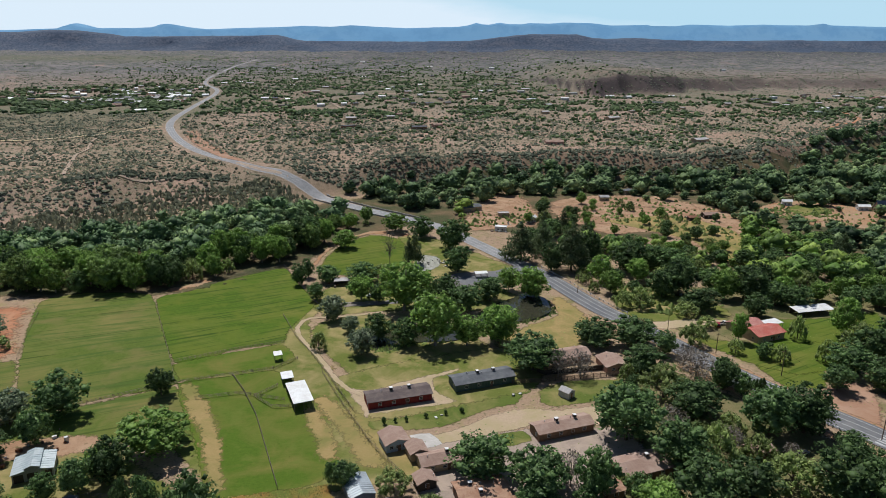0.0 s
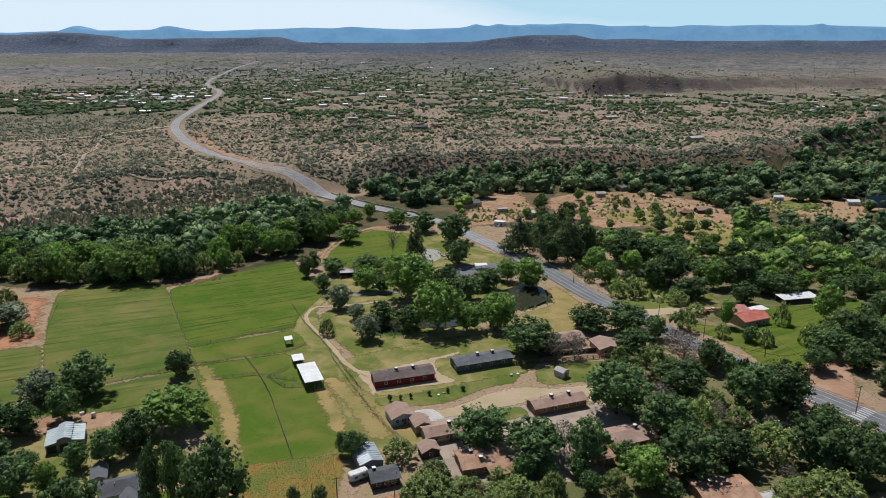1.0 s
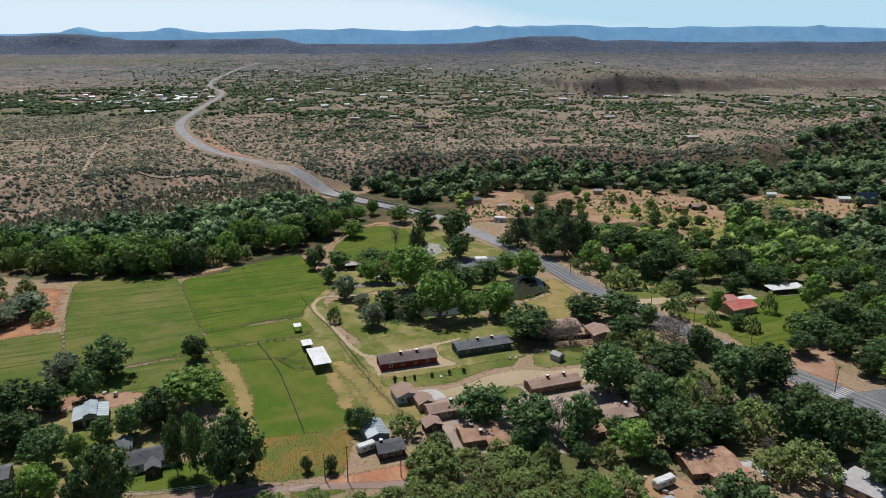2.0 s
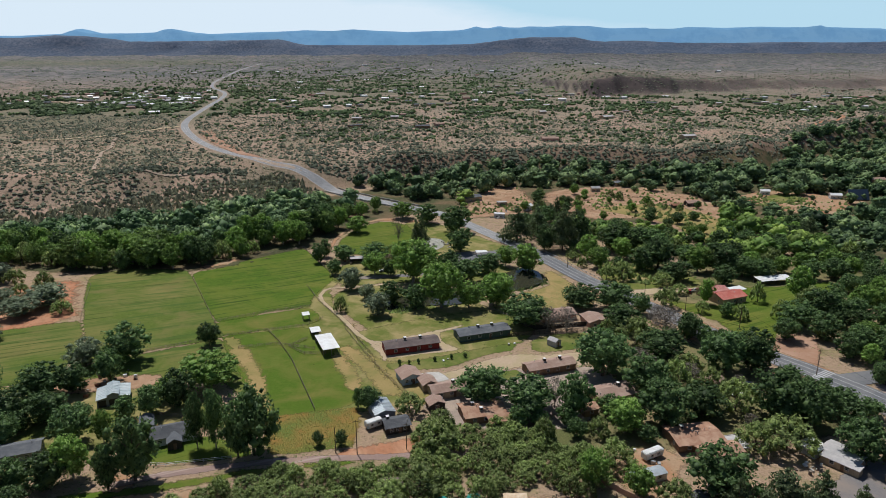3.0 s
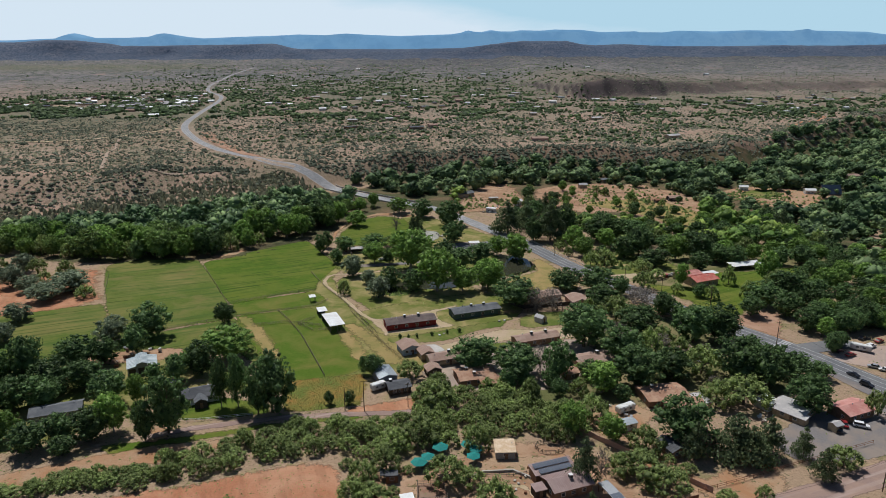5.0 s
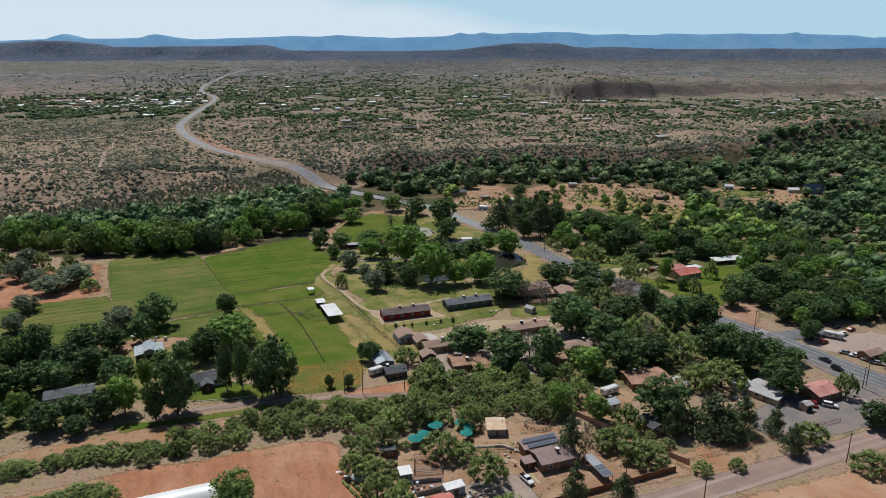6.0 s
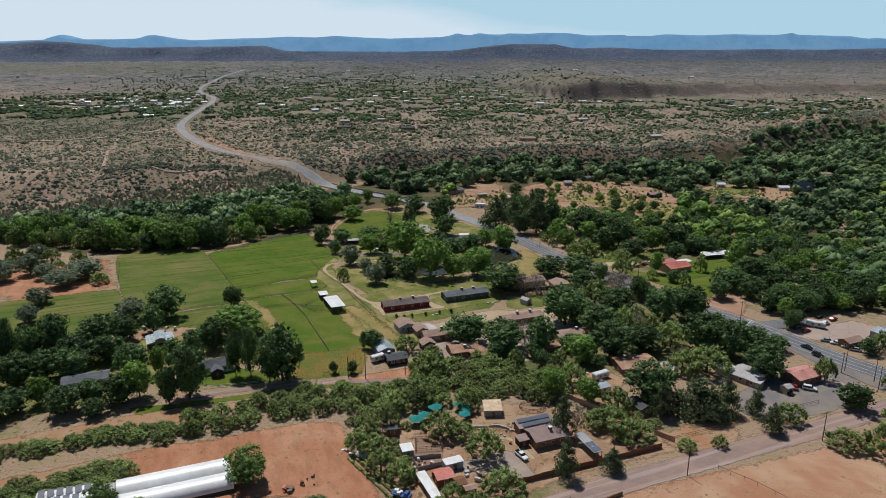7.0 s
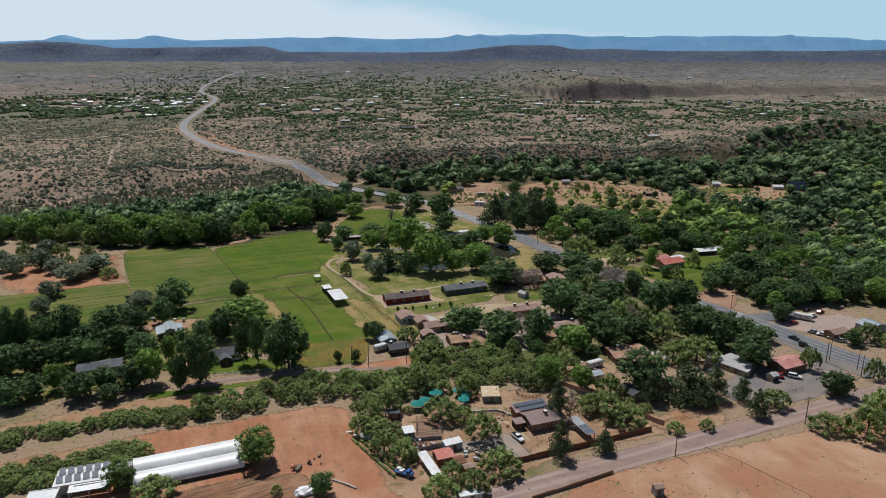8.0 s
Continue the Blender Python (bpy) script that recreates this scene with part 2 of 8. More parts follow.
WHITE_ROOF = surface("white_metal_roof", (0.80, 0.80, 0.78), (0.70, 0.70, 0.69), (0.62, 0.60, 0.57), 0.35, 1.2, rough=0.45)
BLUE_ROOF = surface("galvanised_roof", (0.50, 0.55, 0.58), (0.42, 0.47, 0.50), (0.36, 0.38, 0.39), 0.3, 1.3, rough=0.4, metal=0.25)
SAGE_ROOF = surface("sage_metal_roof", (0.42, 0.48, 0.49), (0.36, 0.42, 0.43), (0.5, 0.54, 0.54), 0.3, 1.3, rough=0.45, metal=0.15)
COPPER_ROOF = surface("brown_metal_roof", (0.30, 0.205, 0.185), (0.25, 0.17, 0.155), (0.34, 0.245, 0.22), 0.4, 1.5, rough=0.5, metal=0.1)
PALE_ROOF = surface("pale_tan_roof", (0.62, 0.46, 0.30), (0.52, 0.37, 0.23), (0.70, 0.57, 0.42), 0.5, 2.0, rough=0.8)
GREY_FLAT = surface("grey_rolled_roof", (0.43, 0.41, 0.40), (0.35, 0.335, 0.33), (0.50, 0.47, 0.45), 0.3, 1.5, rough=0.85)
NAVY_ROOF = surface("navy_metal_roof", (0.035, 0.06, 0.10), (0.026, 0.045, 0.078), (0.05, 0.078, 0.12), 0.3, 1.5, rough=0.55)
FILM = surface("white_film", (0.82, 0.82, 0.81), (0.76, 0.76, 0.75), (0.70, 0.69, 0.66), 0.2, 0.6, rough=0.4)
TEAL = surface("teal_canvas", (0.03, 0.24, 0.21), (0.02, 0.18, 0.16), None, fine=1.0, rough=0.8)
METAL = surface("grey_metal", (0.45, 0.46, 0.47), (0.36, 0.37, 0.38), None, fine=2.0, rough=0.45, metal=0.6)
RUST = surface("rusty_iron", (0.24, 0.11, 0.06), (0.15, 0.07, 0.045), None, fine=3.0, rough=0.85)
GLASS = surface("window_glass", (0.03, 0.035, 0.04), (0.02, 0.024, 0.03), None, fine=0.5, rough=0.08)
FRAME = surface("window_frame", (0.6, 0.58, 0.55), (0.5, 0.48, 0.46), None, fine=2.0, rough=0.6)
DOOR = surface("door_paint", (0.20, 0.12, 0.08), (0.15, 0.09, 0.06), None, fine=2.0, rough=0.6)
PALE_PANEL = surface("framed_panel", (0.30, 0.31, 0.33), (0.24, 0.25, 0.27), None, fine=0.8, rough=0.25)
# Solar glass lifted from navy to grey: sky reflection put into the base colour.
PANEL = surface("solar_glass", (0.15, 0.165, 0.19), (0.115, 0.128, 0.155), None, fine=0.8, rough=0.15)
RUBBER = surface("tyre_rubber", (0.02, 0.02, 0.02), (0.015, 0.015, 0.015), None, fine=4.0, rough=0.9)
WATER = surface("pond_water", (0.05, 0.048, 0.03), (0.035, 0.036, 0.025), None, fine=0.2, rough=0.06)
RIVER_STONE = surface("pale_stone", (0.46, 0.43, 0.38), (0.33, 0.31, 0.27), None, fine=2.0)
POOL_BLUE = surface("pool_water", (0.05, 0.35, 0.45), (0.04, 0.30, 0.40), None, fine=0.5, rough=0.08)
CAR = {
    "white": surface("white_car_paint", (0.75, 0.75, 0.75), (0.7, 0.7, 0.7), None, rough=0.3),
    "silver": surface("silver_car_paint", (0.45, 0.46, 0.47), (0.4, 0.41, 0.42), None, rough=0.3, metal=0.4),
    "black": surface("black_car_paint", (0.02, 0.02, 0.023), (0.017, 0.017, 0.02), None, rough=0.25),
    "red": surface("red_car_paint", (0.28, 0.025, 0.025), (0.24, 0.02, 0.02), None, rough=0.3),
    "blue": surface("blue_car_paint", (0.05, 0.12, 0.30), (0.04, 0.10, 0.26), None, rough=0.3),
}
# Cottonwood, elm and riverside leaves blued a little: distance haze put into the colour.
COTTON_LEAF = foliage("cottonwood_leaf", (0.135, 0.205, 0.046), (0.056, 0.098, 0.021))
ELM_LEAF = foliage("elm_leaf", (0.076, 0.119, 0.040), (0.028, 0.050, 0.018), 0.35)
MULBERRY_LEAF = foliage("mulberry_leaf", (0.115, 0.165, 0.045), (0.045, 0.075, 0.02))
WOOD_LEAF = foliage("riverside_leaf", (0.118, 0.169, 0.070), (0.040, 0.067, 0.031))
MESQ_LEAF = foliage("mesquite_leaf", (0.158, 0.196, 0.062), (0.064, 0.086, 0.027), 0.3)
OLIVE_LEAF = foliage("olive_leaf", (0.14, 0.165, 0.10), (0.065, 0.085, 0.05))
PINE_LEAF = foliage("conifer_needles", (0.085, 0.11, 0.05), (0.034, 0.048, 0.021))
BARE_LEAF = foliage("sparse_brown_twig", (0.165, 0.145, 0.12), (0.085, 0.072, 0.06))
SHRUB_LEAF = foliage("desert_shrub_leaf", (0.215, 0.21, 0.135), (0.10, 0.103, 0.063), 0.1)
SCRUB_LEAF = foliage("far_scrub_leaf", (0.135, 0.145, 0.098), (0.058, 0.068, 0.046), 0.1)
FAR_LEAF = foliage("far_tree_leaf", (0.090, 0.125, 0.052), (0.033, 0.052, 0.023), 0.1)
DRY_LEAF = foliage("dry_weed", (0.26, 0.21, 0.075), (0.12, 0.13, 0.04), 0.1)


# ---- ground ----
BLUFF_X = [-3000, -1000, -500, -320, -233, -146, -86, -6, 105, 186, 300, 362, 480, 579, 1000, 3000]
BLUFF_Y = [300, 330, 400, 460, 524, 564, 609, 662, 674, 670, 705, 757, 863, 963, 1300, 2400]


HIGHWAY = [(206, 80), (168.5, 139.5), (159, 153), (149.8, 168.5), (141.5, 184.2), (129.8, 201), (122.8, 209.8), (108.3, 230.5), (103.2, 238.5), (91.7, 259.7),
           (77.3, 289.7), (68.8, 306.5), (54.0, 344.5), (43.2, 367.3), (25, 397), (10.5, 422), (-10.7, 456.6), (-35.8, 479.2), (-72.7, 509.1),
           (-117, 550), (-148, 567), (-183.6, 582), (-239.9, 638.8), (-283, 700.6), (-319.8, 765.9), (-357.5, 844.6), (-389.9, 941.3),
           (-432, 1123), (-486, 1367), (-538, 1532), (-638, 1739), (-743, 2074), (-845, 2568), (-885, 2907), (-900, 3100)]
ROAD_XY = np.array(HIGHWAY, float)


ROAD_A, ROAD_D = ROAD_XY[:-1], ROAD_XY[1:] - ROAD_XY[:-1]
ROAD_L = (ROAD_D ** 2).sum(1)


def off_road(x, y):
    """Distance from the highway's line."""
    x, y = np.asarray(x, float)[..., None], np.asarray(y, float)[..., None]
    t = np.minimum(1, np.maximum(0, ((x - ROAD_A[:, 0]) * ROAD_D[:, 0] + (y - ROAD_A[:, 1]) * ROAD_D[:, 1]) / ROAD_L))
    return np.hypot(x - ROAD_A[:, 0] - t * ROAD_D[:, 0], y - ROAD_A[:, 1] - t * ROAD_D[:, 1]).min(-1)


def hz(x, y):
    """The ground's height: a flat valley floor, lower by the river, then the bluff and the tableland."""
    yb = np.interp(x, BLUFF_X, BLUFF_Y)
    s = np.clip((y - 240) / 110, 0, 1)
    u = np.clip((y - yb + np.interp(x, [-200, -60], [35, 58])) / np.interp(x, [-200, -60], [85, 44]), 0, 1)
    r = np.clip((y - 2000) / 2200, 0, 1)
    return -4 * s * s * (3 - 2 * s) + 21 * u * u * (3 - 2 * u) + 52 * r * r * (3 - 2 * r)


def relief(x, y):
    """Small gullies and swells of the bluff and the tableland."""
    yb = np.interp(x, BLUFF_X, BLUFF_Y)
    k = np.clip((y - yb + 60) / 60, 0, 1)
    far = np.clip((y - 900) / 1500, 0, 1)
    w = np.sin(x * 0.031 + 1.7 * np.sin(y * 0.013)) * np.sin(y * 0.027 + 1.3 * np.sin(x * 0.017))
    v = np.sin(x * 0.11 + 2 * np.sin(y * 0.05)) * np.sin(y * 0.09)
    edge = np.exp(-((y - yb) / 60.0) ** 2)
    flat = np.clip((off_road(x, y) - 9) / 35, 0, 1)
    near = k * flat * (1.9 * w + 0.7 * v * (1 - far)) + 2.6 * edge * np.sin(x * 0.06 + 2 * np.sin(x * 0.023)) * k * flat
    return near + far * flat * 5 * w + hill(x, y)


TERRACE_X = [120, 194, 237, 256, 274, 331, 416, 493, 645, 891, 1154, 3000]
TERRACE_Y = [2500, 1878, 1659, 1463, 1389, 1427, 1467, 1509, 1599, 1678, 1711, 1900]


def scarp(x, y):
    """How far up the face of the far terrace a place lies, and the terrace's height there."""
    yc = np.interp(x, TERRACE_X, TERRACE_Y) + 22 * np.sin(x * 0.037 + 1) + 12 * np.sin(x * 0.091)
    u = np.clip((y - yc) / 80, 0, 1)
    h = np.interp(x, [150, 200, 240, 280, 330, 420, 500, 650, 900, 3000], [0, 6, 16, 32, 39, 37, 27, 21, 19, 20])
    return u, h


def hill(x, y):
    """The terrace on the plain; its shaded face is darkened in the soil colour."""
    u, h = scarp(x, y)
    back = np.clip((y - 2200) / 1800, 0, 1)
    return u * u * (3 - 2 * u) * h * (1 - 0.7 * back)


def bulk(name, verts, faces, material, label="", category="", kind="", smooth=False):
    """One mesh out of arrays."""
    me = bpy.data.meshes.new(name)
    me.from_pydata([tuple(v) for v in verts], [], [tuple(f) for f in faces])
    me.materials.append(material)
    if smooth:
        me.polygons.foreach_set("use_smooth", [True] * len(me.polygons))
    me.update()
    ob = new(name, me)
    return tagged(ob, label, category, "", kind)


def part(name, bm, material, parent=None, label=""):
    me = bpy.data.meshes.new(name)
    bm.normal_update()
    bm.to_mesh(me)
    bm.free()
    me.materials.append(material)
    ob = new(name, me)
    if parent is not None:
        ob.parent = parent
    if label:
        ob["label"] = label
    return ob


def box(bm, x, y, z, sx, sy, sz, turn=0.0):
    """A box with its base's centre at x, y, z."""
    m = Matrix.Translation((x, y, z + sz / 2)) @ Matrix.Rotation(radians(turn), 4, "Z") @ Matrix.Diagonal((sx, sy, sz, 1))
    return bmesh.ops.create_cube(bm, size=1, matrix=m)["verts"]


def tube(bm, a, b, r0, r1, n=6):
    """A tapered round bar from a to b."""
    a, b = Vector(a), Vector(b)
    d = b - a
    m = Matrix.Translation((a + b) / 2) @ d.to_track_quat("Z", "Y").to_matrix().to_4x4()
    bmesh.ops.create_cone(bm, cap_ends=True, segments=n, radius1=r0, radius2=r1, depth=d.length, matrix=m)


GROUND_MAT = bpy.data.materials.new("tableland_soil")


def make_ground_material():
    m = GROUND_MAT
    m.use_nodes = True
    nt = m.node_tree
    p = nt.nodes["Principled BSDF"]
    p.inputs["Roughness"].default_value, p.inputs["Specular IOR Level"].default_value = 0.95, 0.1
    def zone(name):
        a = nt.nodes.new("ShaderNodeAttribute")
        a.attribute_name = name
        return a.outputs["Fac"]

    def part_of(value, k):
        n = nt.nodes.new("ShaderNodeMath")
        n.operation = "MULTIPLY"
        n.inputs[1].default_value = k
        nt.links.new(value, n.inputs[0])
        return n.outputs[0]

    soil = mixer(nt, noise_of(nt, 0.5, 6, 0.7, 0.3, 0.7), (0.475, 0.322, 0.236), (0.315, 0.213, 0.157))
    soil = mixer(nt, noise_of(nt, 0.011, 6, 0.65, 0.42, 0.6, distort=1.2), soil, (0.315, 0.248, 0.178))
    soil = mixer(nt, part_of(noise_of(nt, 0.0055, 6, 0.65, 0.45, 0.57, distort=1.2), 0.4), soil, (0.21, 0.17, 0.105))
    soil = mixer(nt, part_of(noise_of(nt, 0.17, 4, 0.7, 0.52, 0.60), 0.6), soil, (0.095, 0.09, 0.05))
    # Soil greyed with distance: aerial haze put into the colour.
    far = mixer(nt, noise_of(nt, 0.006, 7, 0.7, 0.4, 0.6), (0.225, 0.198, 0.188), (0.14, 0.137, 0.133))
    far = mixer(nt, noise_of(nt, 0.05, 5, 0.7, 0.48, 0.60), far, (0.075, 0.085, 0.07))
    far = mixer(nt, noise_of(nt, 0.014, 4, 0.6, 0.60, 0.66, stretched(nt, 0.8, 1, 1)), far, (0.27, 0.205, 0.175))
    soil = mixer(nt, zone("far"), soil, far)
    green = mixer(nt, noise_of(nt, 0.03, 6, 0.7, 0.4, 0.6), (0.105, 0.118, 0.066), (0.175, 0.155, 0.10))
    soil = mixer(nt, part_of(zone("olive"), 0.75), soil, green)
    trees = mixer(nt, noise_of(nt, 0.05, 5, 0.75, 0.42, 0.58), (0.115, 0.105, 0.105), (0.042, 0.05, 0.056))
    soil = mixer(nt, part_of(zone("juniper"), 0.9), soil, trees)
    # Terrace face and rim painted dark to stand for shade on them.
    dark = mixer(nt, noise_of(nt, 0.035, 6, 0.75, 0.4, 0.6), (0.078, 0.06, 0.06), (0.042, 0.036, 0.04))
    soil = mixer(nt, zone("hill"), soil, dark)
    cliff = mixer(nt, noise_of(nt, 0.12, 5, 0.7, 0.4, 0.6), (0.17, 0.095, 0.065), (0.06, 0.048, 0.036))
    soil = mixer(nt, part_of(zone("cliff"), 0.9), soil, cliff)
    val = mixer(nt, noise_of(nt, 1.1, 6, 0.75, 0.35, 0.65), (0.42, 0.295, 0.195), (0.27, 0.19, 0.125))
    val = mixer(nt, noise_of(nt, 0.045, 6, 0.65, 0.55, 0.68, distort=0.8), val, (0.18, 0.165, 0.07))
    val = mixer(nt, part_of(noise_of(nt, 0.12, 5, 0.7, 0.52, 0.62), 0.8), val, (0.30, 0.24, 0.12))
    val = mixer(nt, part_of(noise_of(nt, 0.6, 4, 0.7, 0.58, 0.64), 0.7), val, (0.07, 0.085, 0.03))
    col = mixer(nt, zone("zone"), val, soil)
    nt.links.new(col, p.inputs["Base Color"])
    b = nt.nodes.new("ShaderNodeBump")
    b.inputs["Strength"].default_value, b.inputs["Distance"].default_value = 0.6, 0.5
    nt.links.new(noise_of(nt, 0.9, 6, 0.7, 0.2, 0.8), b.inputs["Height"])
    nt.links.new(b.outputs["Normal"], p.inputs["Normal"])


make_ground_material()


def make_ground():
    xs = np.concatenate([np.linspace(-5200, -1300, 40), np.linspace(-1250, -660, 30), np.arange(-640, 620, 7.5),
                         np.linspace(640, 1300, 34), np.linspace(1400, 5200, 39)])
    ys = np.concatenate([np.linspace(-900, 0, 10), np.arange(20, 236, 20.0), np.arange(240, 1100, 7.5),
                         np.linspace(1110, 2000, 60), np.linspace(2040, 4650, 60)])
    X, Y = np.meshgrid(xs, ys)
    Z = hz(X, Y) + relief(X, Y)
    n = len(xs)
    verts = np.stack([X.ravel(), Y.ravel(), Z.ravel()], 1)
    i, j = np.meshgrid(np.arange(n - 1), np.arange(len(ys) - 1))
    a = (j * n + i).ravel()
    faces = np.stack([a, a + 1, a + n + 1, a + n], 1)
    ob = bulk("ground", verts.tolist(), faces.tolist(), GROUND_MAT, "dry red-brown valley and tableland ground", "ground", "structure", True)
    yb = np.interp(X, BLUFF_X, BLUFF_Y)
    zone = np.clip((Y - yb + 70) / 60, 0, 1)
    # far weights the haze in the soil colour, hill the terrace's painted shade.
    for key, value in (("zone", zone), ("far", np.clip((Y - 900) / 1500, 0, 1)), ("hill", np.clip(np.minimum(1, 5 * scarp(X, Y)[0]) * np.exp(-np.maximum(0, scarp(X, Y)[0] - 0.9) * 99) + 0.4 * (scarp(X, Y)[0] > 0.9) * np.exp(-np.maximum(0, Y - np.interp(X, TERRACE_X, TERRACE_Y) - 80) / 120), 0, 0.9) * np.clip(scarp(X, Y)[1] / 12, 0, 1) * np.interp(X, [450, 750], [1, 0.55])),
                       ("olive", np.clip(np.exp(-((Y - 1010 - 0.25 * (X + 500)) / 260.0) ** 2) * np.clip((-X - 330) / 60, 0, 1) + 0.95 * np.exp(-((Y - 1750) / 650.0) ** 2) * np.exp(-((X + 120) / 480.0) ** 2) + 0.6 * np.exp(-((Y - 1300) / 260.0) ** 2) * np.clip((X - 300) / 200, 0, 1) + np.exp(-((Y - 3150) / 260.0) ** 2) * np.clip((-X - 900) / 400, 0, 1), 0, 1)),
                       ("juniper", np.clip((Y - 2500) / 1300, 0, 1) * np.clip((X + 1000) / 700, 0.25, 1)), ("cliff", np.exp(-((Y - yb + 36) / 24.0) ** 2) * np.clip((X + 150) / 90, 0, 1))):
        at = ob.data.attributes.new(key, "FLOAT", "POINT")
        at.data.foreach_set("value", value.ravel().astype(np.float32))


make_ground()


def inside(poly, x, y):
    c, j = False, len(poly) - 1
    for i in range(len(poly)):
        (xi, yi), (xj, yj) = poly[i], poly[j]
        if (yi > y) != (yj > y) and x < (xj - xi) * (y - yi) / (yj - yi) + xi:
            c = not c
        j = i
    return c


def rounded(poly, step=3.0, wobble=0.8):
    """A closed outline with softened corners, small bends and even steps."""
    n, out = len(poly), []
    for i in range(n):
        p0, p1, p2, p3 = (Vector((*poly[(i + k) % n], 0)) for k in (-1, 0, 1, 2))
        m = max(2, int((p2 - p1).length / step))
        for k in range(m):
            t = k / m
            q = p1.lerp(p2, t)
            c = 0.5 * ((2 * p1) + (-p0 + p2) * t + (2 * p0 - 5 * p1 + 4 * p2 - p3) * t * t + (-p0 + 3 * p1 - 3 * p2 + p3) * t ** 3)
            q = q.lerp(c, 0.6)
            w = noise.noise_vector(q * 0.12) * wobble
            out.append((q.x + w.x, q.y + w.y))
    return out


LAID = []  # lifts already used, with their extents


def patch(name, poly, material, lift, label, category="ground", fringe=2.5, wobble=0.8, grid=9.0):
    """A patch of ground cover that follows the ground and fades out raggedly at its edge."""
    from mathutils.geometry import delaunay_2d_cdt
    ring = rounded(poly, 3.0, wobble)
    pts = [Vector(p) for p in ring]
    n = len(ring)
    R = np.array(ring)
    x0, y0, x1, y1 = R[:, 0].min(), R[:, 1].min(), R[:, 0].max(), R[:, 1].max()
    if y0 < 300:
        lift *= 0.45
    while any(abs(lift - q[0]) < 0.0055 and x0 < q[3] and x1 > q[1] and y0 < q[4] and y1 > q[2] for q in LAID):
        lift += 0.006
    LAID.append((lift, x0, y0, x1, y1))
    cand = [(x, y) for x in np.arange(x0, x1, grid) for y in np.arange(y0, y1, grid)]
    for i in range(n):
        a, b = R[i - 1], R[(i + 1) % n]
        d = (b - a) / (np.hypot(*(b - a)) + 1e-6)
        for s in (1, -1):
            cand.append((R[i][0] - s * d[1] * fringe * 1.1, R[i][1] + s * d[0] * fringe * 1.1))
    for x, y in cand:
        if inside(ring, x, y) and np.hypot(R[:, 0] - x, R[:, 1] - y).min() > fringe * 0.85:
            pts.append(Vector((x, y)))
    vs, _, fs, *_ = delaunay_2d_cdt(pts, [(i, (i + 1) % n) for i in range(n)], [], 1, 0.01)
    verts = [(v.x, v.y, float(hz(v.x, v.y) + relief(v.x, v.y)) + lift) for v in vs]
    faces = [tuple(f) if (vs[f[1]] - vs[f[0]]).cross(vs[f[2]] - vs[f[0]]) > 0 else tuple(reversed(f)) for f in fs]
    ob = bulk(name, verts, faces, material, label, category, "structure")
    at = ob.data.attributes.new("edge", "FLOAT", "POINT")
    at.data.foreach_set("value", [min(1.0, float(np.hypot(R[:, 0] - v.x, R[:, 1] - v.y).min()) / fringe) for v in vs])
    return ob


def spline(pts, step=4.0):
    out, n = [], len(pts)
    for i in range(n - 1):
        p0, p1, p2, p3 = (np.array(pts[min(max(i + k, 0), n - 1)], float) for k in (-1, 0, 1, 2))
        m = max(2, int(np.hypot(*(p2 - p1)[:2]) / step))
        for k in range(m):
            t = k / m
            out.append(0.5 * ((2 * p1) + (-p0 + p2) * t + (2 * p0 - 5 * p1 + 4 * p2 - p3) * t * t + (-p0 + 3 * p1 - 3 * p2 + p3) * t ** 3))
    out.append(np.array(pts[-1], float))
    return np.array(out)


def ribbon(name, pts, offsets, lift, material, label="", category="road", parent=None, step=4.0, dash=None, kind="structure", edge=False, taper=1.0):
    """A strip along a line; offsets are its edges from the line, to the right."""
    c = spline(pts, step)
    d = np.gradient(c, axis=0)
    d /= np.hypot(d[:, 0], d[:, 1])[:, None]
    nrm = np.stack([d[:, 1], -d[:, 0]], 1)
    offs = np.array(offsets, float)
    if edge:
        offs = np.array([offsets[0], offsets[0] + 0.9, (offsets[0] + offsets[1]) / 2, offsets[1] - 0.9, offsets[1]])
    verts, m, vals = [], len(offs), []
    for k in range(len(c)):
        thin = 1.0 if c[k][1] < 560 else taper
        for j, o in enumerate(offs * thin):
            wob = 0.5 * noise.noise(Vector((c[k][0] * 0.2, c[k][1] * 0.2, j))) if edge else 0
            x, y = c[k][0] + nrm[k][0] * (o + wob), c[k][1] + nrm[k][1] * (o + wob)
            verts.append((x, y, float(hz(x, y) + relief(x, y)) + lift))
            vals.append(0.0 if edge and j in (0, m - 1) else 1.0)
    faces = []
    for k in range(len(c) - 1):
        if dash and int(k * step / dash) % 2:
            continue
        for j in range(m - 1):
            a = k * m + j
            faces.append((a, a + 1, a + m + 1, a + m))
    ob = bulk(name, verts, faces, material, label, category if parent is None else "", kind if parent is None else "")
    if parent is not None:
        ob.parent = parent
    if edge:
        at = ob.data.attributes.new("edge", "FLOAT", "POINT")
        at.data.foreach_set("value", vals)
    return ob

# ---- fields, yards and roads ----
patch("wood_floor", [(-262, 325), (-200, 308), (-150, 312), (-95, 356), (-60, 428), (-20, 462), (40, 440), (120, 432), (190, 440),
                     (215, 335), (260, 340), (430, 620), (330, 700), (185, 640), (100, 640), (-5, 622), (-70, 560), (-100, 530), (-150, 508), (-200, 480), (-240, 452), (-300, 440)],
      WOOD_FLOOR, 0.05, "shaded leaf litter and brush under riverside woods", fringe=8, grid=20)
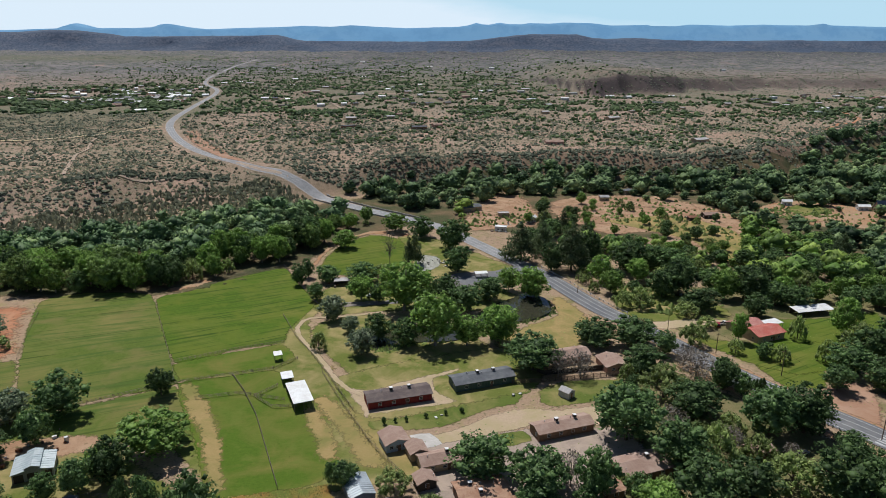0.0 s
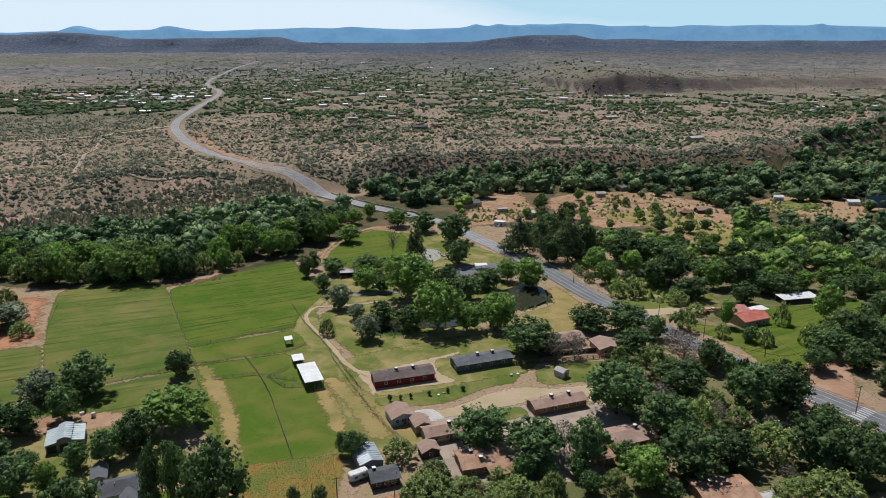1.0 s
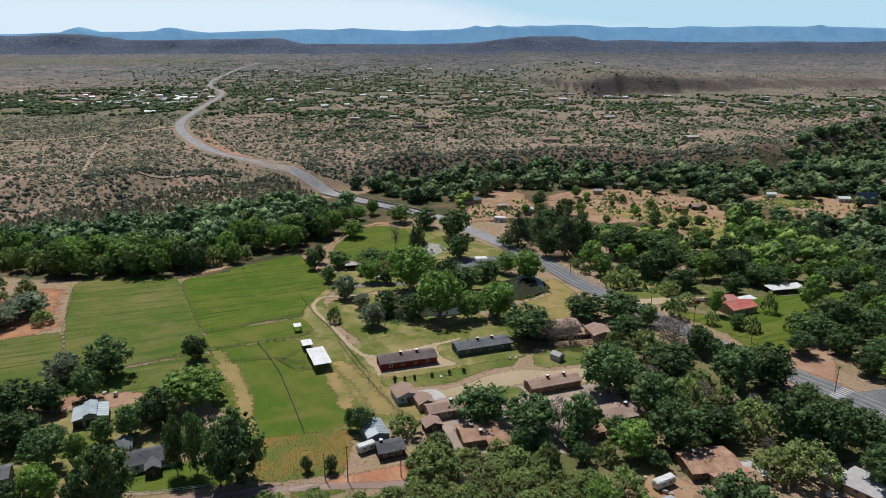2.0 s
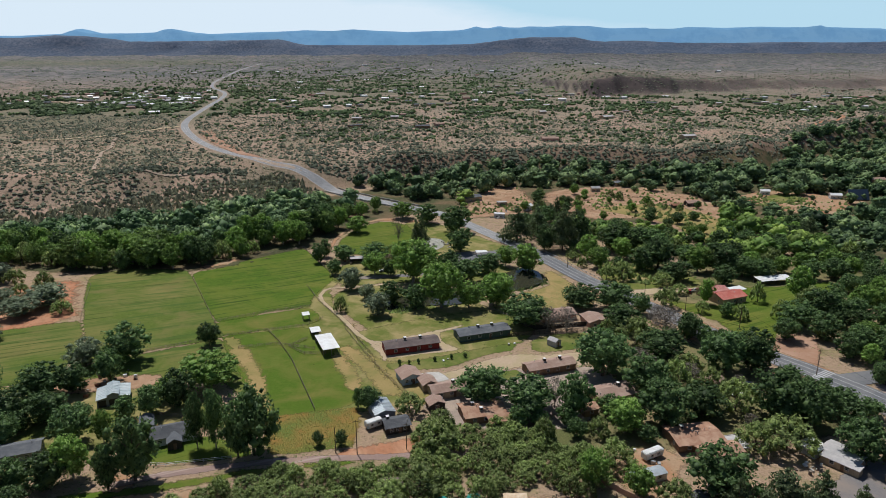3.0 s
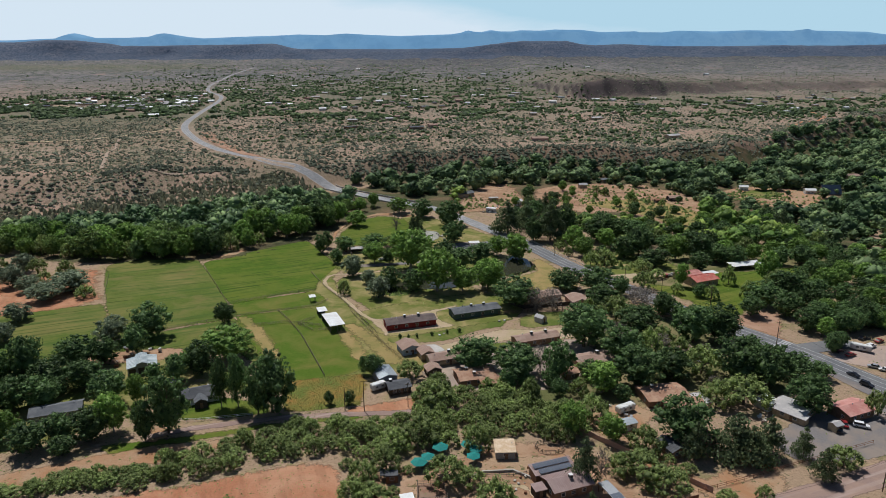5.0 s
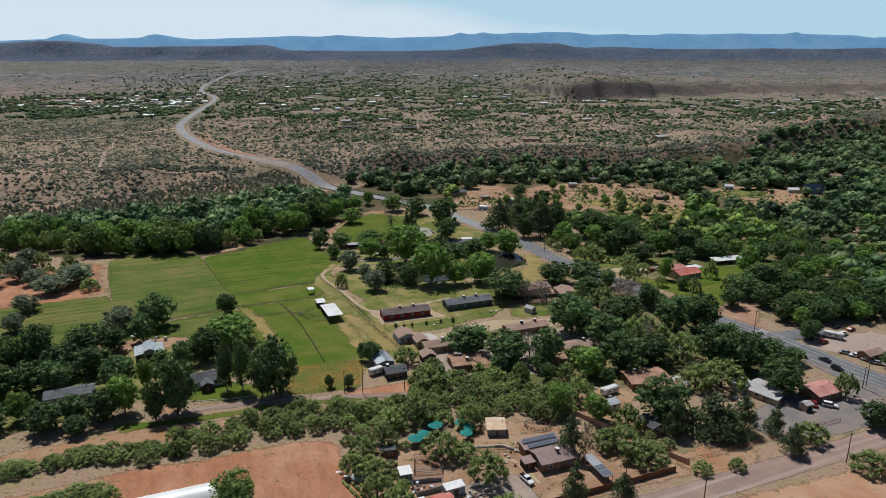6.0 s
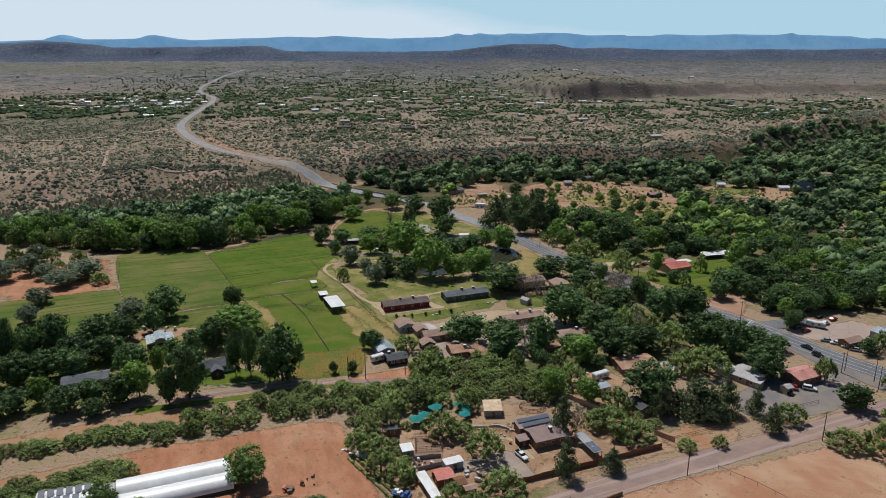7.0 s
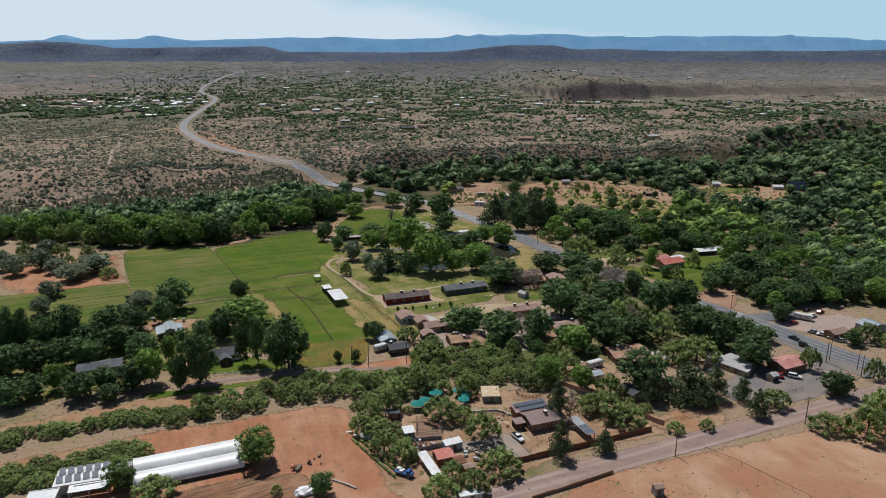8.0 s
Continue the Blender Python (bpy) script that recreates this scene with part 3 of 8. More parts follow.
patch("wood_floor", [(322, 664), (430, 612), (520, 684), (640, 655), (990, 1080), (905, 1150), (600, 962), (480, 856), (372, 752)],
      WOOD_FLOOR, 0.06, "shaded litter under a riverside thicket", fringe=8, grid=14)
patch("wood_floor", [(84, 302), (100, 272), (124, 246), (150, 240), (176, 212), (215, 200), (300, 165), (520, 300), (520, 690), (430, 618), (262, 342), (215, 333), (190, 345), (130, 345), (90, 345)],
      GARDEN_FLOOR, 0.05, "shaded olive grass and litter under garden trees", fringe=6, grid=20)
patch("rough_grass", [(-80, 342), (-62, 318), (-62, 280), (-50, 246), (-36, 222), (-20, 196), (-8, 172), (-24, 164), (-60, 158), (-92, 190), (-106, 210), (-80, 240), (-72, 280)],
      LAWN, 0.06, "uneven grass along fences and a dirt track", "ground", fringe=3)
patch("rough_grass", [(-200, 175), (-150, 182), (-105, 186), (-92, 178), (-70, 162), (-62, 150), (-100, 150), (-110, 128), (-160, 100), (-240, 120), (-240, 170)],
      LAWN, 0.06, "half-dry grass under the yard trees", "ground", fringe=5)
patch("pasture", [(-146, 312), (-135, 326), (-122, 345), (-96, 366), (-80, 338), (-66, 308), (-70, 275), (-69, 259), (-85, 252), (-107, 239)],
      PASTURE, 0.10, "lush green irrigated horse pasture", "field", fringe=1.6, wobble=0.4)
patch("pasture", [(-107, 238), (-85, 251), (-69, 258), (-60, 244), (-66, 236), (-81, 231), (-99, 224)],
      PASTURE_C, 0.12, "green pasture strip between two wire fences", "field", fringe=1.4, wobble=0.4)
patch("meadow", [(-200, 306), (-185, 322), (-154, 322), (-145, 311), (-105.5, 238), (-98, 222), (-120, 210), (-145, 195), (-152, 213), (-168, 240)],
      PASTURE_B, 0.10, "paler green grazed meadow with faint furrows", "field", fringe=1.8, wobble=0.5)
patch("meadow", [(-99, 222), (-88, 210), (-78, 186), (-104, 184), (-118, 178), (-146, 186), (-145, 195), (-120, 210)],
      PASTURE_B, 0.11, "shaded green grass below the meadow", "field", fringe=2.5)
patch("meadow", [(-168, 240), (-152, 213), (-146, 188), (-150, 178), (-195, 175), (-230, 190), (-235, 215), (-205, 225)],
      PASTURE_B, 0.11, "green meadow beside red bare soil", "field", fringe=3)
patch("pasture", [(-99, 223), (-81, 230), (-67, 235), (-58, 228), (-50, 213), (-32, 178), (-36, 167), (-59, 157), (-66, 160), (-78, 184)],
      PASTURE_C, 0.13, "green paddock divided by a low fence", "field", fringe=1.4, wobble=0.3)
patch("dry_strip", [(-99, 222), (-90, 222), (-71, 193), (-61, 164), (-67, 161), (-78, 186)], DRY_GRASS, 0.17, "strip of dry yellow grass along a paddock", "field", fringe=3.8, wobble=1.8)
patch("dry_strip", [(-51, 206), (-44, 209), (-33, 186), (-31, 171), (-40, 178)], DRY_GRASS, 0.17, "strip of dry yellow grass along a paddock", "field", fringe=3.8, wobble=2.0)
patch("dry_strip", [(-52, 219), (-38, 212), (-16, 177), (-25, 174), (-36, 191)], DRY_GRASS, 0.175, "trampled dry grass beside a fence", "field", fringe=4.0, wobble=1.5)
patch("rough_meadow", [(-62, 160), (-34, 167), (-30, 158), (-31, 143), (-44, 139), (-56, 138), (-60, 148)], WHEAT, 0.17, "rusty unmown meadow with tall weeds", "field", fringe=2)
patch("red_soil", [(-248, 263), (-236, 280), (-203, 302), (-172, 250), (-180, 222), (-198, 206), (-231, 233)], RED_SOIL, 0.09, "bare red soil beside the meadow", fringe=9, wobble=5)
patch("red_soil", [(-152, 322), (-136, 327), (-122, 346), (-100, 368), (-106, 372), (-128, 352), (-150, 330), (-184, 324)], TAN_SOIL, 0.095, "bare red soil along the wood's edge", fringe=5, wobble=3)
patch("bare_track", [(-34, 222), (-50, 236), (-46, 240), (-28, 218), (-6, 178), (-13, 166), (-22, 180), (-36, 206)], DRY_GRASS, 0.14, "trampled dry grass beside a fence line", "ground", fringe=3)
patch("lawn", [(-40, 232), (-53, 252), (-62, 270), (-60, 284), (-40, 296), (-14, 280), (10, 268), (18, 253), (-8, 240), (-32, 230)], LAWN, 0.14, "half-dry lawn beside a pond", "lawn", fringe=3)
patch("lawn", [(-27.4, 200), (-25.3, 194.5), (-17.4, 193.5), (-2.3, 196.9), (15.6, 209.7), (22.2, 211.4), (25.7, 218.5), (30, 222.6), (21.1, 224), (0.2, 211.5), (-5.6, 210), (-15.6, 203.8)], LAWN_B, 0.17, "green lawn in front of long low buildings", "lawn", fringe=1.6, wobble=0.5)
patch("lawn", [(29.9, 212.8), (35.4, 210.4), (51.1, 214.6), (62, 220), (62, 232), (40, 230), (29.9, 221.8)], LAWN_B, 0.17, "green lawn beside a small tank house", "lawn", fringe=2)
patch("lawn", [(13, 193), (24, 196), (26, 190), (16, 186)], LAWN_B, 0.2, "small green lawn beside a brown house", "lawn", fringe=1.5)
patch("dry_lawn", [(-38, 212), (-44, 230), (-22, 243), (2, 254), (26, 259), (36, 240), (30, 222), (4, 210), (-18, 200), (-30, 202)], LAWN, 0.15, "half-dry grass round long low buildings", "lawn", fringe=3)
patch("bare_lot", [(-39.8, 225.4), (-33.3, 221.1), (-26.7, 221.3), (-21.3, 225.5), (-12.2, 230.8), (-0.5, 237.4), (10.5, 241.2), (-0.4, 233.5), (-6.7, 228.6), (-4.8, 221.1), (-1.2, 216.9), (1.4, 215.3), (9.9, 218.1), (18.8, 223.5), (18.9, 221.8), (9.9, 215.6), (-0.2, 212), (-4.5, 210.3), (-15.7, 207.2), (-21.3, 204.7), (-26.7, 204.1), (-27.3, 198.9), (-29.8, 204.1), (-31.7, 209.5), (-35.3, 215.1)], PALE_TRACK, 0.165, "pale bare soil behind long low buildings", fringe=1.6)
patch("bare_lot", [(-9.2, 190.9), (0.4, 196), (15.2, 206.5), (24.8, 209.8), (36, 209.5), (51, 213), (62, 217), (64, 208), (48.1, 199.2), (29.4, 199.6), (21.9, 196), (5.7, 189.8), (-4.6, 186.4)], PALE_TRACK, 0.19, "pale gravel drive between lawn and houses", fringe=1.5)
patch("yard", [(-22, 192), (-9, 191), (2, 192), (24, 198), (52, 200), (60, 186), (44, 158), (20, 150), (-2, 156), (-14, 170), (-20, 182)], DRIVE, 0.1, "dusty yards round brown-roofed houses", fringe=3)
patch("slab", [(-13, 192), (-6.5, 193.5), (-2.2, 187.5), (-8, 184.8), (-11, 189)], PALE_SLAB, 0.25, "pale concrete pad beside a brown house", "paving", fringe=0.4, wobble=0.1)
patch("dry_lawn", [(16, 264), (30, 282), (46, 297), (46, 318), (53, 326), (60, 304), (68, 282), (65, 264), (46, 257), (22, 251)], DRY_GRASS, 0.14, "dry golden grass beside the pond", "lawn", fringe=3)
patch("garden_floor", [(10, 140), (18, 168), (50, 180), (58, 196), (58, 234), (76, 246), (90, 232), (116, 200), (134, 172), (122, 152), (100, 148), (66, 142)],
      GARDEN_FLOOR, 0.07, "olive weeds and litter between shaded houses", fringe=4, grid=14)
patch("slab", [(144.4, 140.7), (147.8, 134.8), (143.5, 132.9), (140, 138.7)], PALE_LOT, 0.2, "pale concrete slab in a paved yard", "paving", fringe=0.4, wobble=0.1)
patch("park_lawn", [(-78, 362), (-74, 410), (-57, 436), (-36, 428), (-26, 392), (-34, 358), (-56, 352)], PASTURE, 0.16, "mown green park lawn", "lawn", fringe=3)
patch("park_path", [(-84, 352), (-79, 412), (-58, 446), (-30, 440), (-34, 432), (-58, 437), (-75, 410), (-79, 362)], TAN_SOIL, 0.14, "bare sandy soil round the park lawn", fringe=2)
patch("park_ground", [(-72, 318), (-58, 350), (-30, 352), (14, 352), (30, 330), (44, 312), (20, 300), (-10, 300), (-40, 296), (-60, 290)], LAWN, 0.10, "patchy park grass under trees", "lawn", fringe=4)
patch("parking_court", [(-58, 310), (-40, 314), (-22, 318), (-6, 332), (-2, 358), (14, 364), (34, 364), (24, 348), (0, 332), (-12, 316), (-36, 308), (-54, 304)],
      LOT, 0.2, "worn grey paved parking court", "paving", fringe=0.8, wobble=0.3)
patch("dry_bed", [(-24.8, 373.2), (-20.8, 392.7), (-10.5, 389.8), (-7.8, 373.8), (-14.3, 362.6), (-22.2, 362.3)], STONE_BED, 0.2, "pale stony basin in the park", fringe=1.5)
patch("park_ground", [(-36, 356), (-40, 428), (-22, 438), (10, 404), (36, 368), (28, 350), (0, 345)], LAWN, 0.11, "patchy grass between a park and the highway", "lawn", fringe=3)
patch("lawn", [(142, 294), (172, 300), (199, 308), (182, 272), (160, 262), (138, 262), (126, 268)], PASTURE, 0.12, "green lawn round a red-roofed house", "lawn", fringe=3)
patch("lawn", [(96, 276), (116, 268), (142, 268), (160, 270), (150, 244), (128, 236), (112, 246)], PASTURE, 0.13, "green lawn with shade trees", "lawn", fringe=3)
patch("lawn", [(115, 247), (140, 242), (134, 226), (118, 226)], PASTURE, 0.14, "small green lawn by the highway", "lawn", fringe=3)
patch("dry_lawn", [(80, 338), (98, 338), (126, 322), (130, 300), (112, 282), (94, 284), (76, 300)], LAWN, 0.12, "dry patchy grass among trees", "lawn", fringe=4)
patch("bare_field", [(-5, 445), (24, 562), (56, 562), (64, 470), (30, 452)], YARD, 0.10, "bare brown ground round riverside houses", "field", fringe=8, wobble=4)
patch("bare_field", [(70, 535), (110, 566), (178, 564), (190, 496), (160, 474), (109, 470), (72, 466)], YARD, 0.10, "bare brown paddocks among riverside trees", "field", fringe=7, wobble=4)
patch("bare_field", [(82, 474), (86, 526), (125, 558), (171, 559), (206, 517), (212, 486), (199, 448), (186, 432), (152, 414), (132, 447), (98, 441)], YARD, 0.09, "bare dusty ground round a riverside farm", "field", fringe=7, wobble=4)
patch("dry_field", [(105, 480), (149, 498), (176, 484), (190, 450), (178, 402), (157, 378), (150, 429), (130, 452)], DRY_GRASS, 0.14, "dry golden field between trees", "field", fringe=4)
patch("bare_field", [(232, 526), (264, 550), (292, 548), (318, 524), (330, 508), (310, 494), (285, 464), (254, 467), (234, 494)], TAN_SOIL, 0.10, "bare sandy paddock in the woods", "field", fringe=4)
patch("lawn", [(262, 534), (285, 537), (286, 514), (259, 499), (250, 514)], LAWN_B, 0.14, "half-green lawn in a sandy paddock", "lawn", fringe=3)
patch("red_lot", [(123.6, 218), (128, 224), (142, 233.6), (151.5, 229.6), (146, 214), (140, 203), (134.8, 197), (128, 208)], RED_SOIL_B, 0.14, "bare pinkish dirt lot beside the highway", fringe=2.5)
patch("verge", [(84, 296), (96, 270), (110, 243), (126, 219), (142, 198), (139, 194), (120, 218), (104, 244), (90, 268), (79, 292)], TAN_SOIL, 0.15, "sandy verge beside the highway", fringe=1.6)
patch("verge", [(62, 300), (70, 284), (84, 254), (98, 230), (117, 203), (136, 178), (133, 174), (112, 201), (92, 230), (78, 254), (64, 282), (58, 298)], TAN_SOIL, 0.15, "dusty verge beside the highway", fringe=2.5)
patch("drive", [(84, 288), (96, 292), (118, 296), (122, 288), (104, 284), (90, 280)], PALE_TRACK, 0.17, "pale gravel drive to the red-roofed house", fringe=1.5)
patch("dirt_lot", [(150.3, 188), (149.5, 178.6), (160.8, 171.3), (172.3, 157.1), (182, 170), (194, 188), (185, 197), (178, 195), (169, 193), (157, 191)], PALE_LOT, 0.14, "dusty pale lot used as a car park", fringe=2)
patch("paved_shoulder", [(134, 189), (138, 176), (141.4, 164.8), (145.5, 153), (151, 143), (158, 130), (166, 134), (158, 150), (148, 166), (140, 181)], LOT, 0.4, "worn grey paved shoulder along the highway", "paving", fringe=0.6, wobble=0.2)
patch("paved_yard", [(120, 139), (150, 146), (154, 132), (146, 122), (124, 112), (102, 112), (100, 124)], LOT, 0.14, "grey paved yard in front of low buildings", "paving", fringe=1.0, wobble=0.4)
patch("red_field", [(-98, 90), (-72, 100), (-44, 110), (-32, 107), (-25, 88), (-8, 68), (-12, 40), (-60, 30), (-100, 30), (-100, 60)],
      RED_SOIL, 0.08, "bare red ploughed field", "field", fringe=3)
patch("furrowed_plot", [(-76, 60), (-58, 68), (-40, 70), (-32, 52), (-50, 44), (-76, 46)], FURROW, 0.13, "furrowed plot beside the greenhouse", "field", fringe=2)
patch("canal_bank", [(-150, 92), (-128, 104), (-112, 111), (-92, 119), (-76, 122), (-64, 121), (-76, 112), (-90, 106), (-112, 99), (-128, 92), (-146, 80)],
      TAN_SOIL, 0.12, "sandy track along a brushy ditch", fringe=2.5)
patch("canal_bank", [(-140, 70), (-122, 80), (-98, 90), (-92, 84), (-112, 74), (-134, 62)], TAN_SOIL, 0.12, "sandy track between brush", fringe=2.5)
patch("ditch_grass", [(-108, 118), (-85, 123.5), (-52, 133.5), (-30, 137), (-30, 134), (-54, 128.5), (-83, 118.5), (-103, 112.5)], PASTURE_C, 0.13, "green grass along a ditch below the lane", "ground", fringe=2, wobble=1.2)
patch("yard", [(-104, 150), (-100, 130), (-94, 118), (-88, 122), (-92, 134), (-94, 152)], TAN_SOIL, 0.12, "dusty drive beside a house", fringe=2)
patch("lawn", [(-100, 138), (-92, 132), (-70, 134), (-60, 138), (-66, 146), (-86, 148)], PASTURE, 0.14, "small green front lawn", "lawn", fringe=1.5)
patch("yard", [(-150, 180), (-128, 188), (-110, 190), (-104, 182), (-116, 176), (-140, 172)], YARD, 0.15, "trampled yard with scattered junk", fringe=3)
patch("yard", [(-34, 142), (-10, 150), (-4, 142), (-16, 136), (-36, 136)], RED_SOIL, 0.13, "bare reddish yard below a grey house", fringe=2.5)
patch("farmyard", [(-28, 104), (0, 112), (22, 122), (42, 116), (62, 104), (74, 92), (60, 86), (38, 78), (18, 66), (-4, 54), (-16, 60), (-24, 82)],
      YARD, 0.10, "cluttered bare farmyard soil", fringe=3)
patch("garden_plot", [(-9.5, 99), (-1.8, 99), (0, 92), (-0.6, 84), (-7.4, 81), (-9.5, 86), (-9, 91)], GARDEN, 0.15, "bare garden soil inside pens", fringe=1.2, wobble=0.3)
patch("sandy_yard", [(6, 107), (10.9, 117.5), (21.9, 113), (33.3, 115), (36, 111.5), (21, 104.5), (13, 104.5)], TAN_SOIL, 0.13, "pale sandy yard behind a brown house", fringe=1.5, wobble=0.5)
patch("path", [(15.5, 99.6), (20.9, 99.4), (24.9, 93.6), (27.8, 87.6), (26.0, 86.6), (22.9, 92.4), (20, 97.2), (15.6, 98.0)], PALE_TRACK, 0.19, "pale stone path beside a house", fringe=0.7, wobble=0.1)
patch("drive", [(2, 85.5), (12.1, 90), (17.3, 92), (21.9, 91.4), (27.4, 79), (22, 75.6), (12.8, 79.6), (4, 81)], DRIVE, 0.14, "pale turning drive beside a house", fringe=2)
patch("yard", [(44, 142), (62, 146), (70, 138), (64, 128), (72, 104), (90, 118), (98, 112), (92, 94), (74, 90), (56, 108), (46, 122)],
      TAN_SOIL, 0.11, "pale sandy yards between houses", fringe=3)
patch("bare_corner", [(16, 44), (42, 68), (74, 80), (116, 94), (158, 111), (230, 138), (230, 20), (40, 10)], BARE_LOT, 0.09, "bare pinkish dirt lot beside the gravel road", "field", fringe=2.5)
patch("rutted_track", [(-46.8, 229.8), (-42.3, 225.3), (-30.9, 204), (-24.6, 192.2), (-18.6, 177.9), (-13.9, 166.5), (-16.5, 165.1), (-21.5, 176.3), (-27.8, 188.7), (-35, 202.8), (-40.1, 212.5)], DRY_GRASS, 0.19, "golden trampled grass along a rutted track", "ground", fringe=2.5, wobble=1.2)
patch("red_corner", [(14, 46), (34, 58), (48, 56), (60, 40), (60, 14), (30, 10)], RED_SOIL, 0.13, "red bare soil beside a low wall", "field", fringe=5, wobble=2)

GRAVEL_LINE = [(-60, 40), (-25, 49), (5, 55.5), (17.8, 59.8), (34.7, 67.8), (53.1, 76.4), (72.7, 84.5), (93.8, 93.2), (116.6, 102.3), (147.1, 115.5), (230, 150)]
gravel_road = ribbon("road", GRAVEL_LINE, (-4.7, 4.7), 0.085, GRAVEL, "pinkish graded gravel road", edge=True)
lane = ribbon("road", [(-96, 122), (-85.4, 126.8), (-68.6, 131.5), (-49.1, 135.5), (-14.8, 138.7), (10, 142)], (-1.9, 1.9), 0.08, GRAVEL, "narrow pale lane before a shaded house", edge=True)
track = ribbon("road", [(-33, 298), (-50, 291), (-64.8, 288), (-67.4, 280.9), (-66.8, 272.9), (-62.6, 262.9), (-55.7, 251.6), (-47.5, 237.5), (-41.8, 227.2), (-36.6, 220.6), (-31, 216.5)],
               (-1.4, 1.4), 0.22, PALE_TRACK, "winding pale dirt track beside the pasture", edge=True)
for line in ([(-41.7, 221.8), (-35.2, 209.4), (-27.2, 193.2), (-20.3, 177.8), (-15.9, 167)],
             [(-43.9, 219.9), (-36.7, 206.6), (-29.1, 191.1), (-23.4, 177.7), (-18.3, 165.3)]):
    ribbon("rut", line, (-0.5, 0.5), 0.2, PALE_TRACK, "pale wheel rut through dry grass")
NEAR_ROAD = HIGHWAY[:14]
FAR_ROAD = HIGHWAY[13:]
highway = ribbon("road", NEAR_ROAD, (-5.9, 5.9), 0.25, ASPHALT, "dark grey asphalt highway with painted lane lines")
far_highway = ribbon("road", FAR_ROAD, (-5.2, 5.2), 0.25, PALE_ASPHALT, "paler grey highway crossing a bridge and the scrub", taper=0.88)
ribbon("road_shoulder", HIGHWAY[18:], (-6.3, 6.3), 0.2, DIRT_TRACK, "dusty pale shoulder of the highway", edge=True, taper=0.9)
patch("road_cut", [(-322, 800), (-309, 812), (-258, 711), (-209, 631), (-170, 580), (-178, 583), (-215, 612), (-250, 660), (-300, 745)], RED_SOIL_B, 0.3, "bare reddish bank beside the highway", fringe=5, wobble=2, grid=6)
for line_road, line_mother in ((NEAR_ROAD, highway), (HIGHWAY[13:26], far_highway)):
    ribbon("edge_line", line_road, (-4.8, -4.58), 0.275, PAINT, parent=line_mother, taper=0.84)
    ribbon("edge_line", line_road, (4.58, 4.8), 0.275, PAINT, parent=line_mother, taper=0.84)
    ribbon("lane_line", line_road, (-1.72, -1.5), 0.275, PAINT, parent=line_mother, taper=0.84)
    ribbon("lane_line", line_road, (1.5, 1.72), 0.275, PAINT, parent=line_mother, taper=0.84)
ribbon("road", [(143, 190), (150, 192), (158, 194), (166, 197)], (-4.5, 4.5), 0.235, ASPHALT, "paved side road joining the highway")
ribbon("road", [(37, 368), (26, 360), (14, 352), (2, 346)], (-6, 6), 0.23, ASPHALT, "paved turn-off from the highway into the park")
for pts, half, soil, words in (
        ([(-366, 846), (-400, 790), (-421, 740), (-447, 706), (-480, 690), (-520, 655), (-545, 610)], 5.5, PALE_TRACK, "pale dirt road across the scrub"),
        ([(-312, 530), (-331, 576), (-350, 620), (-363, 663), (-383, 708), (-392, 740)], 2.0, TAN_SOIL, "faint dirt track through the scrub"),
        ([(-300, 522), (-276, 531), (-253, 534), (-225, 548)], 1.6, TAN_SOIL, "faint footpath over the slope"),
        ([(-330, 1290), (-225, 1183), (-169, 1071), (-125, 978), (-94, 961), (-40, 955)], 3.0, TAN_SOIL, "pale dirt drive on the tableland"),
        ([(20, 990), (36, 920), (41, 863), (61, 806), (78, 735), (96, 712)], 2.6, TAN_SOIL, "pale dirt drive to a house on the bluff"),
        ([(110, 985), (160, 952), (188, 928), (226, 921), (248, 884)], 3.5, TAN_SOIL, "pale dirt loop before a far house"),
        ([(440, 843), (490, 900), (529, 942), (560, 985), (574, 1019), (587, 1119)], 3.0, RED_SOIL, "reddish dirt road on the far slope"),
        ([(-420, 1240), (-300, 1330), (-160, 1420), (0, 1470), (180, 1440), (300, 1370)], 3.0, TAN_SOIL, "pale street between distant houses"),
        ([(330, 1240), (470, 1250), (600, 1230), (760, 1320), (900, 1480)], 3.0, TAN_SOIL, "pale street along the distant rise"),
        ([(-500, 1200), (-620, 1180), (-760, 1220), (-900, 1200)], 4.0, PALE_TRACK, "pale street through the distant town"),
        ([(-120, 1000), (-60, 1120), (40, 1180), (150, 1160), (260, 1060)], 2.6, TAN_SOIL, "winding dirt lane on the tableland")):
    ribbon("road", pts, (-half, half), 0.7, DIRT_TRACK if soil is TAN_SOIL else soil, words, edge=True)


def zebra(x, y, turn):
    bm = bmesh.new()
    for k in range(7):
        box(bm, 0, -4.5 + k * 1.5, 0, 4.0, 0.7, 0.012)
    ob = part("crosswalk", bm, PAINT, highway)
    ob.matrix_basis = pose(x, y, 0.28, 0, 0, turn)


zebra(135.6, 193.6, -55)


def pond(name, poly, z, label):
    ring = rounded(poly, 2.5, 0.7)
    bm = bmesh.new()
    f = bm.faces.new([bm.verts.new((x, y, z)) for x, y in ring])
    bmesh.ops.recalc_face_normals(bm, faces=[f])
    if f.normal.z < 0:
        f.normal_flip()
    bmesh.ops.triangulate(bm, faces=[f])
    tagged(part(name, bm, WATER), label, "pond", "", "structure")


POND_A = [(9.5, 272.8), (12, 294.3), (17.7, 306.5), (27.6, 315), (35.3, 323), (44, 316), (44.8, 299.5), (34.6, 289.2), (24, 283.7), (18.6, 273)]
POND_B = [(-39, 261), (-34, 253), (-24, 254), (-16, 261), (-1, 263), (12, 271), (10, 277), (-1, 279), (-20, 274), (-36, 268)]
pond("water", POND_A, -1.1, "still brown-green pond with reflections")
pond("water", POND_B, 0.0, "narrow dark arm of the pond")


